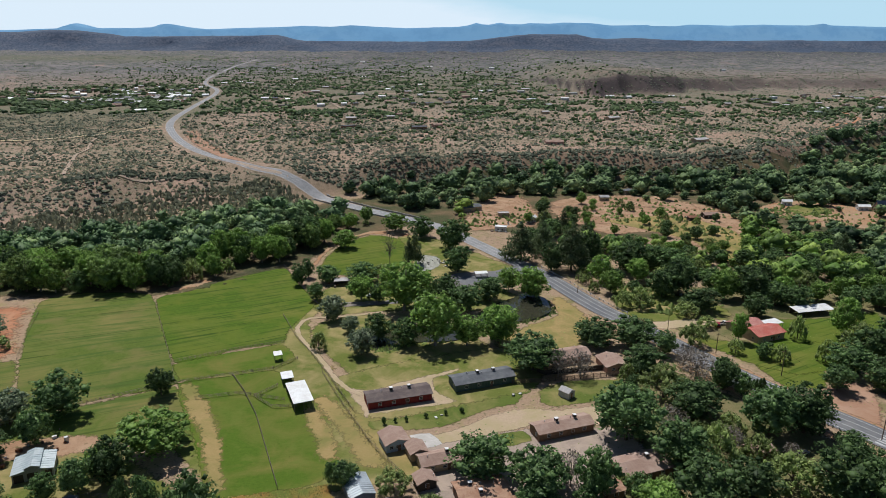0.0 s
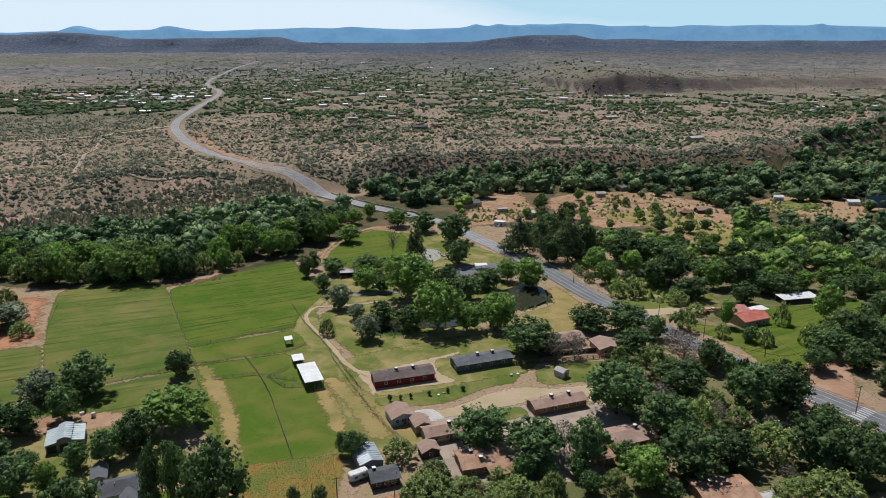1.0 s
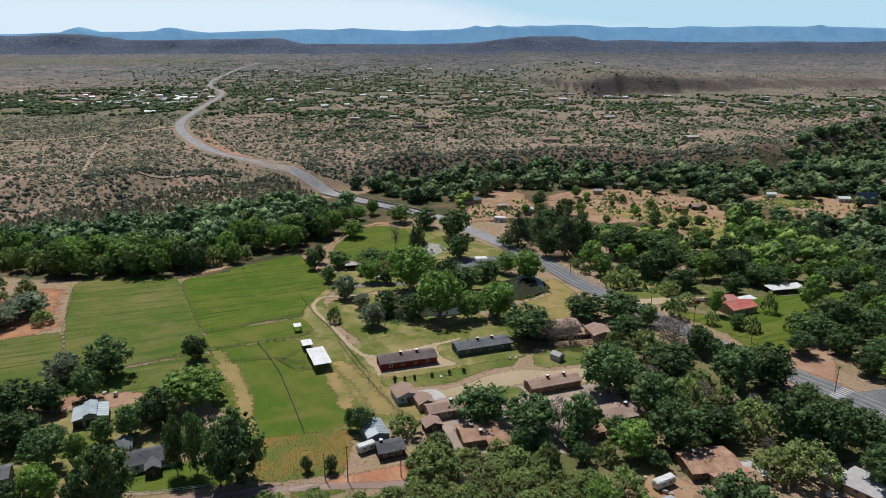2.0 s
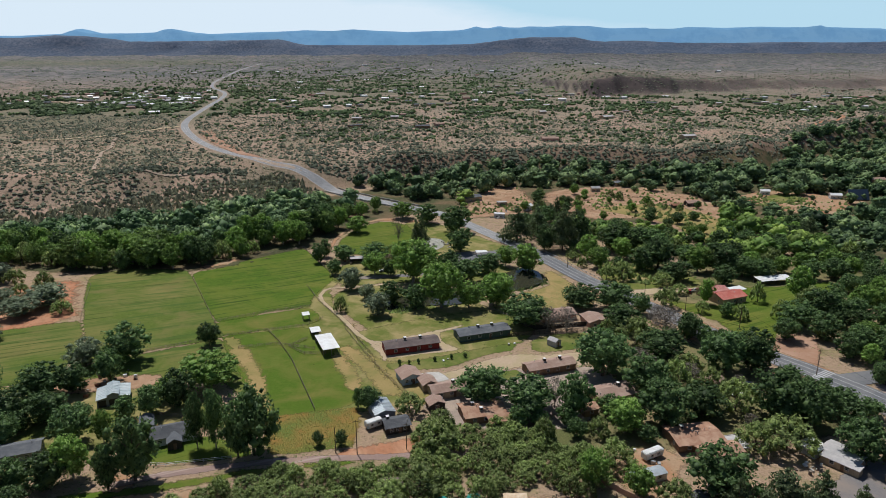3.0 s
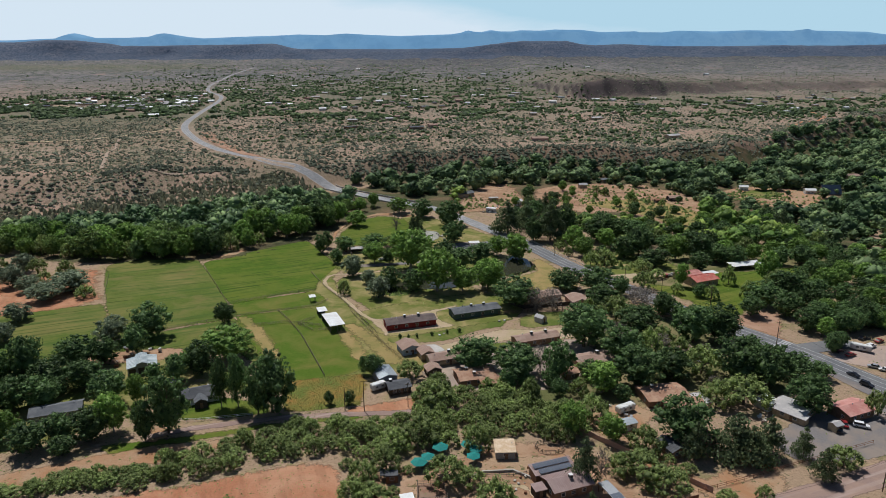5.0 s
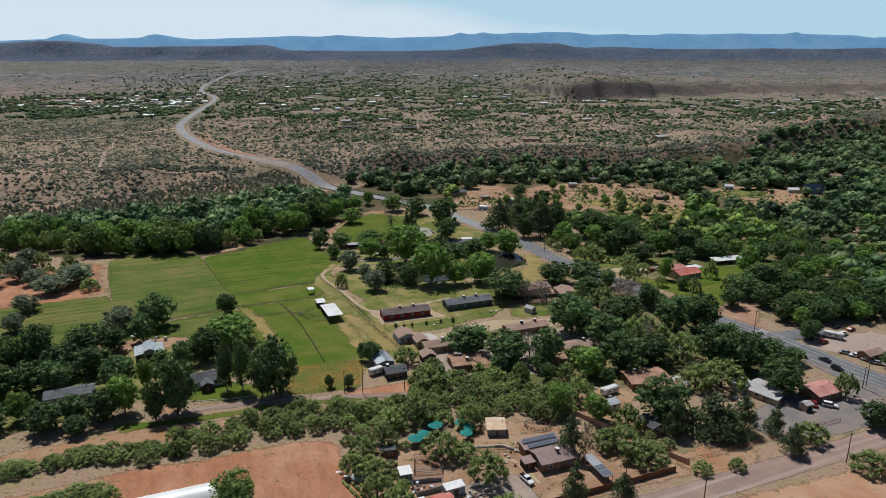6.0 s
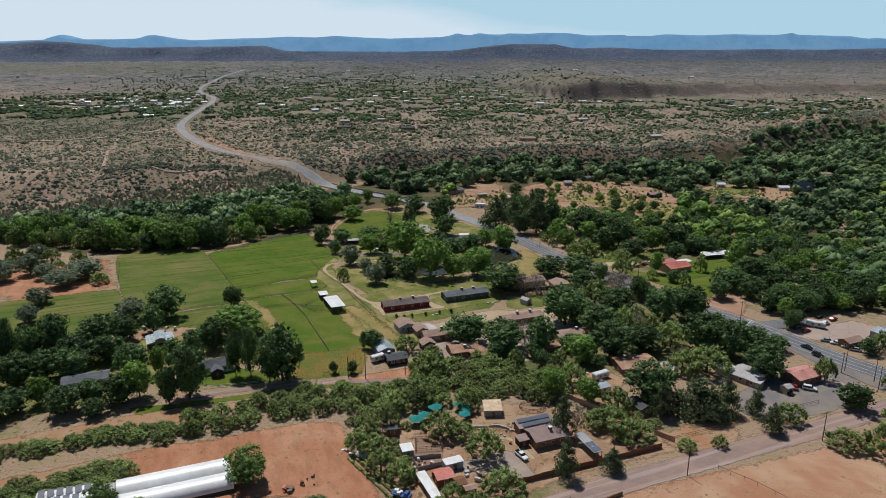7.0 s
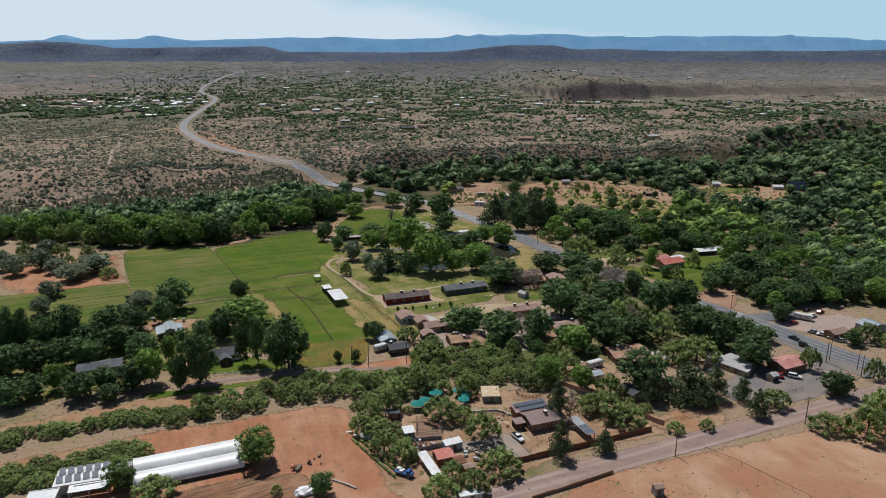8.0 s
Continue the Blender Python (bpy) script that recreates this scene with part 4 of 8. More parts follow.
# the hills at the edge of the plain
def ridge(name, y0, y1, x0, x1, step, top, material, label, slope=1.0, rough=6.0):
    """A long ridge: its crest height along x is given by top(x)."""
    xs = np.arange(x0, x1, step)
    rows = []
    for k in range(7):
        u = k / 6
        prof = [0, 0.10, 0.28, 0.58, 0.9, 1.0, 0.98][k]
        y = y0 + (y1 - y0) * u ** slope
        rows.append([(x, y + 60 * noise.noise(Vector((x * 0.004, k * 0.9, 3))), 50 + (top(x) - 50) * prof + (rough * noise.noise(Vector((x * 0.012, k * 2.1, 0))) if 0 < k < 5 else rough * 0.25 * noise.noise(Vector((x * 0.02, 7, 0))))) for x in xs])
    n = len(xs)
    verts = [v for r in rows for v in r]
    faces = [(j * n + i, j * n + i + 1, (j + 1) * n + i + 1, (j + 1) * n + i) for j in range(6) for i in range(n - 1)]
    return bulk(name, verts, faces, material, label, "hills", "structure", True)


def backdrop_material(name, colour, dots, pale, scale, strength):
    """Hills with haze put into their blue colour and glow: bands of paler ground and dark specks of trees."""
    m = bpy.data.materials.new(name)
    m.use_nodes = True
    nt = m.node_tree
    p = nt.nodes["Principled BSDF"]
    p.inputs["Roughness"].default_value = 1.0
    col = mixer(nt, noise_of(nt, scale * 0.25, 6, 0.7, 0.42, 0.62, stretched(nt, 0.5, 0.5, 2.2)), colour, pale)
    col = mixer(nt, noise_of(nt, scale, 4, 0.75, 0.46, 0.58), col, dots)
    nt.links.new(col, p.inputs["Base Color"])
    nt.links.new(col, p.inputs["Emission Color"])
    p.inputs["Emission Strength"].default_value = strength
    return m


# Bluish tones and emission imitate the haze over mesa and mountains.
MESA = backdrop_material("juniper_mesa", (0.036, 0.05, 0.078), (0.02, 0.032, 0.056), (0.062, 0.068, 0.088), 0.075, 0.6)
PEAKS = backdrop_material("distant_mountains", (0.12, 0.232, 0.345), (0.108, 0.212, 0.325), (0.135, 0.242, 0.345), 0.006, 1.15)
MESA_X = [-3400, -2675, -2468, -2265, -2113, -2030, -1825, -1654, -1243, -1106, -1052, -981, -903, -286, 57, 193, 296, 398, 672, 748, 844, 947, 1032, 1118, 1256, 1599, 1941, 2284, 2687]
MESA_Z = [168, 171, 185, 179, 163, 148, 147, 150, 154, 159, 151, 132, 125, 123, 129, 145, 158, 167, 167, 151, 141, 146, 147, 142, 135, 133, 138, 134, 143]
PEAK_X = [-3017, -2727, -2645, -2602, -2550, -2457, -2246, -2072, -2004, -1950, -1897, -1822, -1708, -1476, -1206, -1052, -860, -725, -552, -360, -14, 48, 94,
          136, 186, 251, 317, 409, 447, 582, 678, 851, 986, 1217, 1240, 1410, 1493, 1755, 1985, 2256, 2354, 2386, 2757, 2836, 2895, 2932, 3022]
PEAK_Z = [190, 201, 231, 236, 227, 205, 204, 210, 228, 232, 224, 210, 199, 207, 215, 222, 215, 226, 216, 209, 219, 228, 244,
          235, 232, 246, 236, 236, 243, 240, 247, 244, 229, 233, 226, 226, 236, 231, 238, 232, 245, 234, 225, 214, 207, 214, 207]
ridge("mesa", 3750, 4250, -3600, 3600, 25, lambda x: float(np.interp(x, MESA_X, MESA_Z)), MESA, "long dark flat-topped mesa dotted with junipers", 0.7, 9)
ridge("backdrop", 4450, 4800, -4200, 4200, 20, lambda x: float(np.interp(x, PEAK_X, PEAK_Z)), PEAKS, "mountain range on the horizon painted hazy blue", 1.0, 3)

def sky_backdrop():
    """The strip of sky over the mountains, pale blue with a thin cloud."""
    m = bpy.data.materials.new("low_sky")
    m.use_nodes = True
    nt = m.node_tree
    nt.nodes.remove(nt.nodes["Principled BSDF"])
    e = nt.nodes.new("ShaderNodeEmission")
    a = nt.nodes.new("ShaderNodeAttribute")
    a.attribute_name = "cover"
    k = nt.nodes.new("ShaderNodeMath")
    k.operation, k.use_clamp = "MULTIPLY_ADD", True
    n = noise_of(nt, 0.0016, 6, 0.6, 0.25, 0.75, stretched(nt, 0.7, 1, 3.0))
    nt.links.new(n, k.inputs[0])
    k.inputs[1].default_value = 0.75
    s = nt.nodes.new("ShaderNodeMath")
    s.operation = "MULTIPLY_ADD"
    s.inputs[1].default_value, s.inputs[2].default_value = 1.7, -0.9
    nt.links.new(a.outputs["Fac"], s.inputs[0])
    nt.links.new(s.outputs[0], k.inputs[2])
    nt.links.new(mixer(nt, k.outputs[0], (0.49, 0.69, 0.78), (0.72, 0.81, 0.86)), e.inputs["Color"])
    nt.links.new(e.outputs[0], nt.nodes["Material Output"].inputs["Surface"])
    xs, zs = np.linspace(-4800, 4800, 90), np.linspace(60, 900, 40)
    verts = [(x, 4950, z) for z in zs for x in xs]
    faces = [(q * 90 + i, q * 90 + i + 1, (q + 1) * 90 + i + 1, (q + 1) * 90 + i) for q in range(39) for i in range(89)]
    ob = bulk("backdrop", verts, faces, m, "pale blue low sky with thin cloud", "sky", "structure")
    vals = []
    for x, _, z in verts:
        edge = 470 - (x + 400) * 0.17
        vals.append(min(1.0, max(0.0, 0.5 + (edge - z) / 260)))
    at = ob.data.attributes.new("cover", "FLOAT", "POINT")
    at.data.foreach_set("value", vals)


sky_backdrop()


# ---- buildings ----
def put(ob, x, y, turn, z=None):
    ob.matrix_basis = pose(x, y, float(hz(x, y)) + 0.1 if z is None else z, 0, 0, turn)
    return ob


def prism(bm, outline, x0, x1):
    """An outline in the y-z plane drawn out along x."""
    a = [bm.verts.new((x0, y, z)) for y, z in outline]
    b = [bm.verts.new((x1, y, z)) for y, z in outline]
    n = len(outline)
    bm.faces.new(list(reversed(a)))
    bm.faces.new(b)
    for i in range(n):
        bm.faces.new((a[i], a[(i + 1) % n], b[(i + 1) % n], b[i]))


def window(parent, x, y, z, w, h, side):
    """A window in a wall facing -y (side 0), +y (2), -x (3) or +x (1)."""
    bm = bmesh.new()
    for dx, dz, sx, sz in ((-w / 2, 0, 0.1, h + 0.1), (w / 2, 0, 0.1, h + 0.1), (0, -0.0, w, 0.1), (0, h, w, 0.1), (0, h / 2, w, 0.05)):
        box(bm, dx, 0, dz, sx, 0.12, sz)
    fr = part("window", bm, FRAME, parent)
    bm = bmesh.new()
    box(bm, 0, 0.02, 0.05, w - 0.08, 0.05, h - 0.05)
    part("pane", bm, GLASS, fr)
    fr.matrix_basis = pose(x, y, z, 0, 0, 90 * side)
    return fr


def door_leaf(parent, x, y, side, w=0.95, h=2.05, material=None):
    bm = bmesh.new()
    box(bm, 0, 0, 0, w, 0.1, h)
    box(bm, 0, -0.05, 0.25, w * 0.6, 0.04, 0.6)
    box(bm, 0, -0.05, 1.1, w * 0.6, 0.04, 0.7)
    d = part("door", bm, material or DOOR, parent)
    bm = bmesh.new()
    box(bm, w * 0.36, -0.08, 1.0, 0.06, 0.1, 0.06)
    part("handle", bm, METAL, d)
    d.matrix_basis = pose(x, y, 0, 0, 0, 90 * side)
    return d


def cooler(parent, x, y, z, turn=0.0, s=1.0):
    """A roof-top evaporative cooler with louvred sides on a frame."""
    bm = bmesh.new()
    box(bm, 0, 0, -0.3, 1.0 * s, 1.0 * s, 1.3 * s)
    bmesh.ops.bevel(bm, geom=bm.edges[:], offset=0.05, segments=1, affect="EDGES")
    c = part("cooler", bm, METAL, parent, "pale metal roof cooler")
    bm = bmesh.new()
    box(bm, 0, 0, 1.0 * s, 1.1 * s, 1.1 * s, 0.08)
    part("lid", bm, WHITE_ROOF, c)
    for sx, sy, turned in ((0, -0.51, 0), (0.51, 0, 90), (-0.51, 0, 90)):
        bm = bmesh.new()
        box(bm, 0, 0, 0.2 * s, 0.8 * s, 0.05, 0.66 * s)
        part("grille", bm, DARK_WALL, c).matrix_basis = pose(sx * s, sy * s, 0, 0, 0, turned)
    c.matrix_basis = pose(x, y, z, 0, 0, turn)


def vent(parent, x, y, z, h=0.5, r=0.09):
    bm = bmesh.new()
    tube(bm, (0, 0, -0.2), (0, 0, h), r, r, 8)
    tube(bm, (0, 0, h), (0, 0, h + 0.12), r * 1.8, r * 1.2, 8)
    part("vent", bm, METAL, parent).location = (x, y, z)


def house(name, label, x, y, turn, L, W, eave, rise, roof, wall, shape="gable", over=0.45, windows=3, seam=0.0, coolers=(), vents=2, door=True, cat="house", garage=False, base=None):
    """A house on its footprint's centre; its length runs along x, its front faces -y."""
    h = tagged(new(name), label, cat)
    l, w = L - 2 * over, W - 2 * over
    eave -= 0.35 if eave > 2.4 else 0.0
    t = 0.16
    bm = bmesh.new()
    if shape == "gable":
        prism(bm, [(-w / 2, 0), (w / 2, 0), (w / 2, eave), (0, eave + rise * w / W), (-w / 2, eave)], -l / 2, l / 2)
    elif shape == "cross":
        prism(bm, [(-l / 2, 0), (l / 2, 0), (l / 2, eave), (0, eave + rise * l / L), (-l / 2, eave)], -w / 2, w / 2)
        bmesh.ops.rotate(bm, verts=bm.verts, matrix=Matrix.Rotation(radians(90), 3, "Z"))
    elif shape == "shed":
        prism(bm, [(-w / 2, 0), (w / 2, 0), (w / 2, eave + rise), (-w / 2, eave)], -l / 2, l / 2)
    else:
        box(bm, 0, 0, 0, l, w, eave)
    bmesh.ops.recalc_face_normals(bm, faces=bm.faces)
    part("wall", bm, wall, h)
    bm = bmesh.new()
    if shape in ("gable", "cross"):
        a, b = (W, L) if shape == "gable" else (L, W)
        s = 2 * rise / a
        low = eave - s * 0.0
        prism(bm, [(-a / 2, low), (0, eave + rise), (a / 2, low), (a / 2, low + t), (0, eave + rise + t), (-a / 2, low + t)], -b / 2, b / 2)
        for k in range(int(b / seam) + 1 if seam else 0):
                q = -b / 2 + k * seam
                bs = bmesh.new()
                prism(bs, [(-a / 2 - 0.02, low + t - 0.02), (0, eave + rise + t - 0.02), (a / 2 + 0.02, low + t - 0.02), (a / 2 + 0.02, low + t + 0.07), (0, eave + rise + t + 0.07), (-a / 2 - 0.02, low + t + 0.07)], -0.035, 0.035)
                sm = part("seam", bs, roof, h)
                sm.matrix_basis = pose(q, 0, 0) if shape == "gable" else pose(0, q, 0, 0, 0, 90)
        if shape == "cross":
            bmesh.ops.rotate(bm, verts=bm.verts, matrix=Matrix.Rotation(radians(90), 3, "Z"))
    elif shape == "shed":
        prism(bm, [(-W / 2, eave), (W / 2, eave + rise), (W / 2, eave + rise + t), (-W / 2, eave + t)], -L / 2, L / 2)
        for k in range(int(L / seam) + 1 if seam else 0):
            bs = bmesh.new()
            prism(bs, [(-W / 2, eave + t - 0.02), (W / 2, eave + rise + t - 0.02), (W / 2, eave + rise + t + 0.07), (-W / 2, eave + t + 0.07)], -0.035, 0.035)
            part("seam", bs, roof, h).location = (-L / 2 + k * seam, 0, 0)
    elif shape == "hip":
        r = min(L, W) / 2
        v = [bm.verts.new(p) for p in ((-L / 2, -W / 2, eave), (L / 2, -W / 2, eave), (L / 2, W / 2, eave), (-L / 2, W / 2, eave),
                                       (-L / 2 + r, 0, eave + rise), (L / 2 - r, 0, eave + rise))]
        for f in ((0, 1, 5, 4), (1, 2, 5), (2, 3, 4, 5), (3, 0, 4), (3, 2, 1, 0)):
            bm.faces.new([v[i] for i in f])
    else:
        box(bm, 0, 0, eave, L, W, t)
        for sx, sy, dx, dy in ((L, 0.2, 0, -W / 2 + 0.1), (L, 0.2, 0, W / 2 - 0.1), (0.2, W - 0.4, -L / 2 + 0.1, 0), (0.2, W - 0.4, L / 2 - 0.1, 0)):
            box(bm, dx, dy, eave + t, sx, sy, 0.15)
    bmesh.ops.recalc_face_normals(bm, faces=bm.faces)
    part("roof", bm, roof, h)
    for k in range(windows):
        window(h, -l / 2 + l * (k + 0.8) / (windows + 0.6), -w / 2 - 0.02, 0.95, 1.2, 1.05, 0)
    if windows and w > 4:
        window(h, -l / 2 - 0.02, -w / 5, 0.95, 1.0, 1.0, 3)
        window(h, l / 2 + 0.02, w / 5, 0.95, 1.0, 1.0, 1)
    if door:
        door_leaf(h, l * 0.12 - 0.4, -w / 2 - 0.03, 0)
    if garage:
        bm = bmesh.new()
        for k in range(4):
            box(bm, 0, 0, 0.02 + k * 0.56, 2.9, 0.1, 0.53)
        g = part("garage_door", bm, WHITE_WALL, h)
        g.location = (l * 0.3, -w / 2 - 0.03, 0)
    for cx, cy in coolers:
        cooler(h, cx, cy, eave + rise * (1 - abs(cy) / (W / 2)) + 0.25)
    rng = random.Random(int(x * 7 + y))
    for k in range(vents):
        vx, vy = rng.uniform(-0.42, 0.42) * L, rng.uniform(-0.3, 0.3) * W
        zz = eave + t + (rise * (1 - abs(vy) / (W / 2)) if shape in ("gable", "cross") else (rise * (vy / W + 0.5) if shape == "shed" else 0))
        vent(h, vx, vy, zz)
    put(h, x, y, turn, base)
    return h


def canopy(name, label, x, y, turn, L, W, z0, z1, roof, post, posts=3, wall=None, cat="shelter", t=0.12, seam=0.0):
    """A roof on posts, its back higher or lower than its front, with or without a back wall."""
    c = tagged(new(name), label, cat)
    bm = bmesh.new()
    prism(bm, [(-W / 2, z0), (W / 2, z1), (W / 2, z1 + t), (-W / 2, z0 + t)], -L / 2, L / 2)
    if seam:
        for k in range(1, int(L / seam)):
            bs = bmesh.new()
            prism(bs, [(-W / 2, z0 + t - 0.02), (W / 2, z1 + t - 0.02), (W / 2, z1 + t + 0.06), (-W / 2, z0 + t + 0.06)], -0.04, 0.04)
            bmesh.ops.recalc_face_normals(bs, faces=bs.faces)
            part("seam", bs, roof, c).location = (-L / 2 + k * seam, 0, 0)
    bmesh.ops.recalc_face_normals(bm, faces=bm.faces)
    part("roof", bm, roof, c)
    for k in range(posts):
        for s, zz in ((-1, z0), (1, z1)):
            bm = bmesh.new()
            box(bm, 0, 0, 0, 0.16, 0.16, zz)
            part("post", bm, post, c).location = ((L - 0.5) * (k / (posts - 1) - 0.5), s * (W / 2 - 0.25), 0)
    if wall:
        bm = bmesh.new()
        box(bm, 0, W / 2 - 0.25, 0, L - 0.6, 0.1, z1 - 0.1)
        part("wall", bm, wall, c)
    put(c, x, y, turn)
    return c


BARRACK = "long low {} building with a {} roof and coolers"
house("long_house", BARRACK.format("dark red", "taupe shingle"), -18.4, 213.9, 19, 22.8, 8.6, 3.0, 1.15, TAUPE_ROOF, RED_WALL, coolers=((-2.3, 0.4), (4.0, 0.4)), vents=5, windows=4, cat="building")
house("long_house", BARRACK.format("dark green", "grey shingle"), 10.6, 227.2, 21, 23.4, 8.6, 3.0, 1.15, GREY_ROOF, GREEN_WALL, coolers=((-1.6, 0.4), (4.6, 0.4)), vents=5, windows=4, cat="building")
house("house", "brown-roofed house with a pale gable front", -17.2, 186.9, 24, 8.2, 8.6, 2.9, 1.5, BROWN_ROOF, BLUE_WALL, "cross", vents=0)
house("house", "long low house with a brown shingle roof", -2.4, 177.2, 20, 14.4, 7.4, 2.8, 1.4, BROWN_ROOF, TAN_WALL, coolers=((1.5, -0.2),), vents=1)
house("house", "short house wing with a brown shingle roof", -10.0, 181.4, 22, 6.0, 6.8, 2.8, 1.4, BROWN_ROOF, TAN_WALL, "cross", vents=0, windows=1)
house("house", "small brown gabled house beside shrubs", -6.8, 167.2, 22, 6.2, 5.6, 2.6, 1.3, BROWN_ROOF, DARK_WALL, "cross", vents=1, windows=1)
house("house", "wide low house with a weathered russet roof", 8.8, 162.2, 16, 14.6, 10.4, 2.9, 1.2, RUST_ROOF, BROWN_WALL, coolers=((-3, 1.2), (-1.0, -2.2)), vents=4)
house("house", "low wing with a russet roof", 14.6, 156.4, 20, 8.4, 4.0, 2.6, 0.6, RUST_ROOF, BROWN_WALL, "shed", vents=0, windows=2)
house("house", "long low house with a brown roof behind trees", 35.0, 196.0, 21, 20.0, 7.5, 2.9, 1.2, BROWN_ROOF, BROWN_WALL, coolers=((-2, 0.2), (4.5, 0.2)), vents=3, windows=4)
house("house", "brown-roofed house shaded by big trees", 54.5, 175.5, 21, 16.5, 10.0, 3.0, 1.4, BROWN_ROOF, BROWN_WALL, coolers=((2, 0.4),), vents=3)
house("house", "small brown roof between tall trees", 44.0, 165.0, 21, 6.0, 6.0, 2.7, 0.8, RUST_ROOF, BROWN_WALL, vents=1, windows=1)
house("metal_barn", "pale galvanised metal shed with a low gable", -24.6, 162.6, 24, 7.2, 10.2, 3.1, 1.0, BLUE_ROOF, GREY_WALL, "cross", 0.2, 1, 1.0, vents=0, cat="shed")
house("house", "small dark grey house with a hipped porch roof", -18.8, 153.6, 21, 8.6, 7.0, 2.7, 1.1, DARK_ROOF, DARK_WALL, coolers=((-2.4, 1.2),), vents=1)


def monitor_barn(x, y, turn):
    """A metal barn whose middle bay stands higher than its two wings; its front faces -y."""
    b = tagged(new("barn"), "pale green-grey metal barn with a raised middle bay", "barn")
    for name, outline in (("middle_bay", [(-1.8, 0), (1.8, 0), (1.8, 4.0), (0, 4.6), (-1.8, 4.0)]), ("wing", [(-5.1, 0), (-1.8, 0), (-1.8, 3.3), (-5.1, 2.7)]), ("wing", [(1.8, 0), (5.1, 0), (5.1, 2.7), (1.8, 3.3)])):
        bm = bmesh.new()
        prism(bm, outline, -4.6, 4.6)
        bmesh.ops.recalc_face_normals(bm, faces=bm.faces)
        part(name, bm, GREY_WALL, b).matrix_basis = pose(0, 0, 0, 0, 0, 90)
    for points in ([(-5.4, 2.72), (-1.7, 3.4)], [(-2.05, 4.0), (0, 4.68)], [(0, 4.68), (2.05, 4.0)], [(1.7, 3.4), (5.4, 2.72)]):
        (y0, z0), (y1, z1) = points
        bm = bmesh.new()
        prism(bm, [(y0, z0), (y1, z1), (y1, z1 + 0.1), (y0, z0 + 0.1)], -4.9, 4.9)
        bmesh.ops.recalc_face_normals(bm, faces=bm.faces)
        r = part("roof", bm, SAGE_ROOF, b)
        r.matrix_basis = pose(0, 0, 0, 0, 0, 90)
        for k in range(9):
            bm = bmesh.new()
            prism(bm, [(y0, z0 + 0.09), (y1, z1 + 0.09), (y1, z1 + 0.16), (y0, z0 + 0.16)], -4.9 + k * 1.225 - 0.03, -4.9 + k * 1.225 + 0.03)
            bmesh.ops.recalc_face_normals(bm, faces=bm.faces)
            part("seam", bm, SAGE_ROOF, r)
    # Dark panels on the front wall stand for the shade inside open bays.
    for dx, w in ((-3.5, 2.4), (0, 2.8), (3.5, 2.4)):
        bm = bmesh.new()
        box(bm, dx, -4.63, 0.02, w, 0.06, 2.4)
        part("bay_shade", bm, DARK_WALL, b, "dark panel standing for shade in an open bay")
    put(b, x, y, turn)


monitor_barn(-118.0, 170.2, 25)
house("house", "dark grey shingle house with a front porch gable", -88.0, 146.8, 24, 14.0, 8.6, 2.9, 1.8, DARK_ROOF, WHITE_WALL, vents=2, windows=3)
house("porch", "small front gable of a dark grey house", -85.4, 142.2, 24, 4.6, 5.0, 2.7, 1.2, GREY_ROOF, DARK_WALL, "cross", 0.3, 0, vents=0, cat="porch")
house("garage", "grey-roofed garage beside the house", -98.4, 152.2, 24, 4.6, 7.4, 2.7, 0.9, GREY_ROOF, GREY_WALL, "cross", 0.3, 0, vents=0, door=False, garage=False)
house("house", "long grey-roofed house among dense trees", -131.0, 135.2, 22, 16.0, 8.0, 2.9, 1.3, GREY_ROOF, GREY_WALL, vents=3)
house("house", "large low house with a russet gravel roof", 73.6, 148.6, 10, 16.0, 12.0, 2.8, 0.9, RUST_ROOF, BROWN_WALL, "gable", coolers=((-3, 2.5),), vents=5)
house("house", "front wing with a russet gabled roof", 78.6, 140.6, 16, 13.2, 6.8, 2.7, 0.9, RUST_ROOF, TAN_WALL, vents=1, windows=2, garage=False)
house("carport", "grey flat roof beside a russet house", 84.5, 144.5, 16, 6.5, 7.5, 2.6, 0, GREY_FLAT, TAN_WALL, "flat", vents=0, windows=0, cat="shed")
house("shed", "pale blue-roofed white trailer shed", 53.9, 128.4, 22, 11.5, 4.2, 2.5, 0.5, BLUE_ROOF, WHITE_WALL, "gable", 0.2, 3, vents=1, cat="shed")
house("house", "small tan house with a flat grey roof", 77.4, 118.8, 22, 7.6, 7.0, 2.9, 0.5, RUST_ROOF, TAN_WALL, "shed", vents=2, windows=2)
house("house", "low house with a dark grey metal roof", 66.4, 116.0, 24, 5.6, 8.0, 2.7, 1.0, DARK_ROOF, BROWN_WALL, "cross", 0.3, 2, 0.8, vents=1)
house("house", "white flat-roofed cabin in a row", 107.0, 143.2, 32, 6.5, 6.2, 2.9, 0.4, WHITE_ROOF, WHITE_WALL, "flat", vents=1, windows=2)
house("house", "long building with a pale grey rolled roof", 114.6, 139.6, -50, 11.0, 7.4, 3.0, 0.7, GREY_FLAT, TAN_WALL, "gable", vents=3, windows=3)
house("porch", "pale sloping porch roof along a building", 111.4, 135.4, -50, 11.0, 3.2, 2.5, 0.5, GREY_FLAT, TAN_WALL, "shed", 0.2, 2, vents=0, cat="porch")
house("shop", "low shop with a faded red roof", 132.6, 138.4, 24, 12.5, 9.0, 3.0, 1.3, PINK_ROOF, BROWN_WALL, vents=2, windows=3, cat="shop")
house("workshop", "brown shed beside a car lot", 168.5, 169.0, 24, 9.5, 6.0, 2.9, 1.2, BROWN_ROOF, BROWN_WALL, vents=0, windows=2, cat="shed")
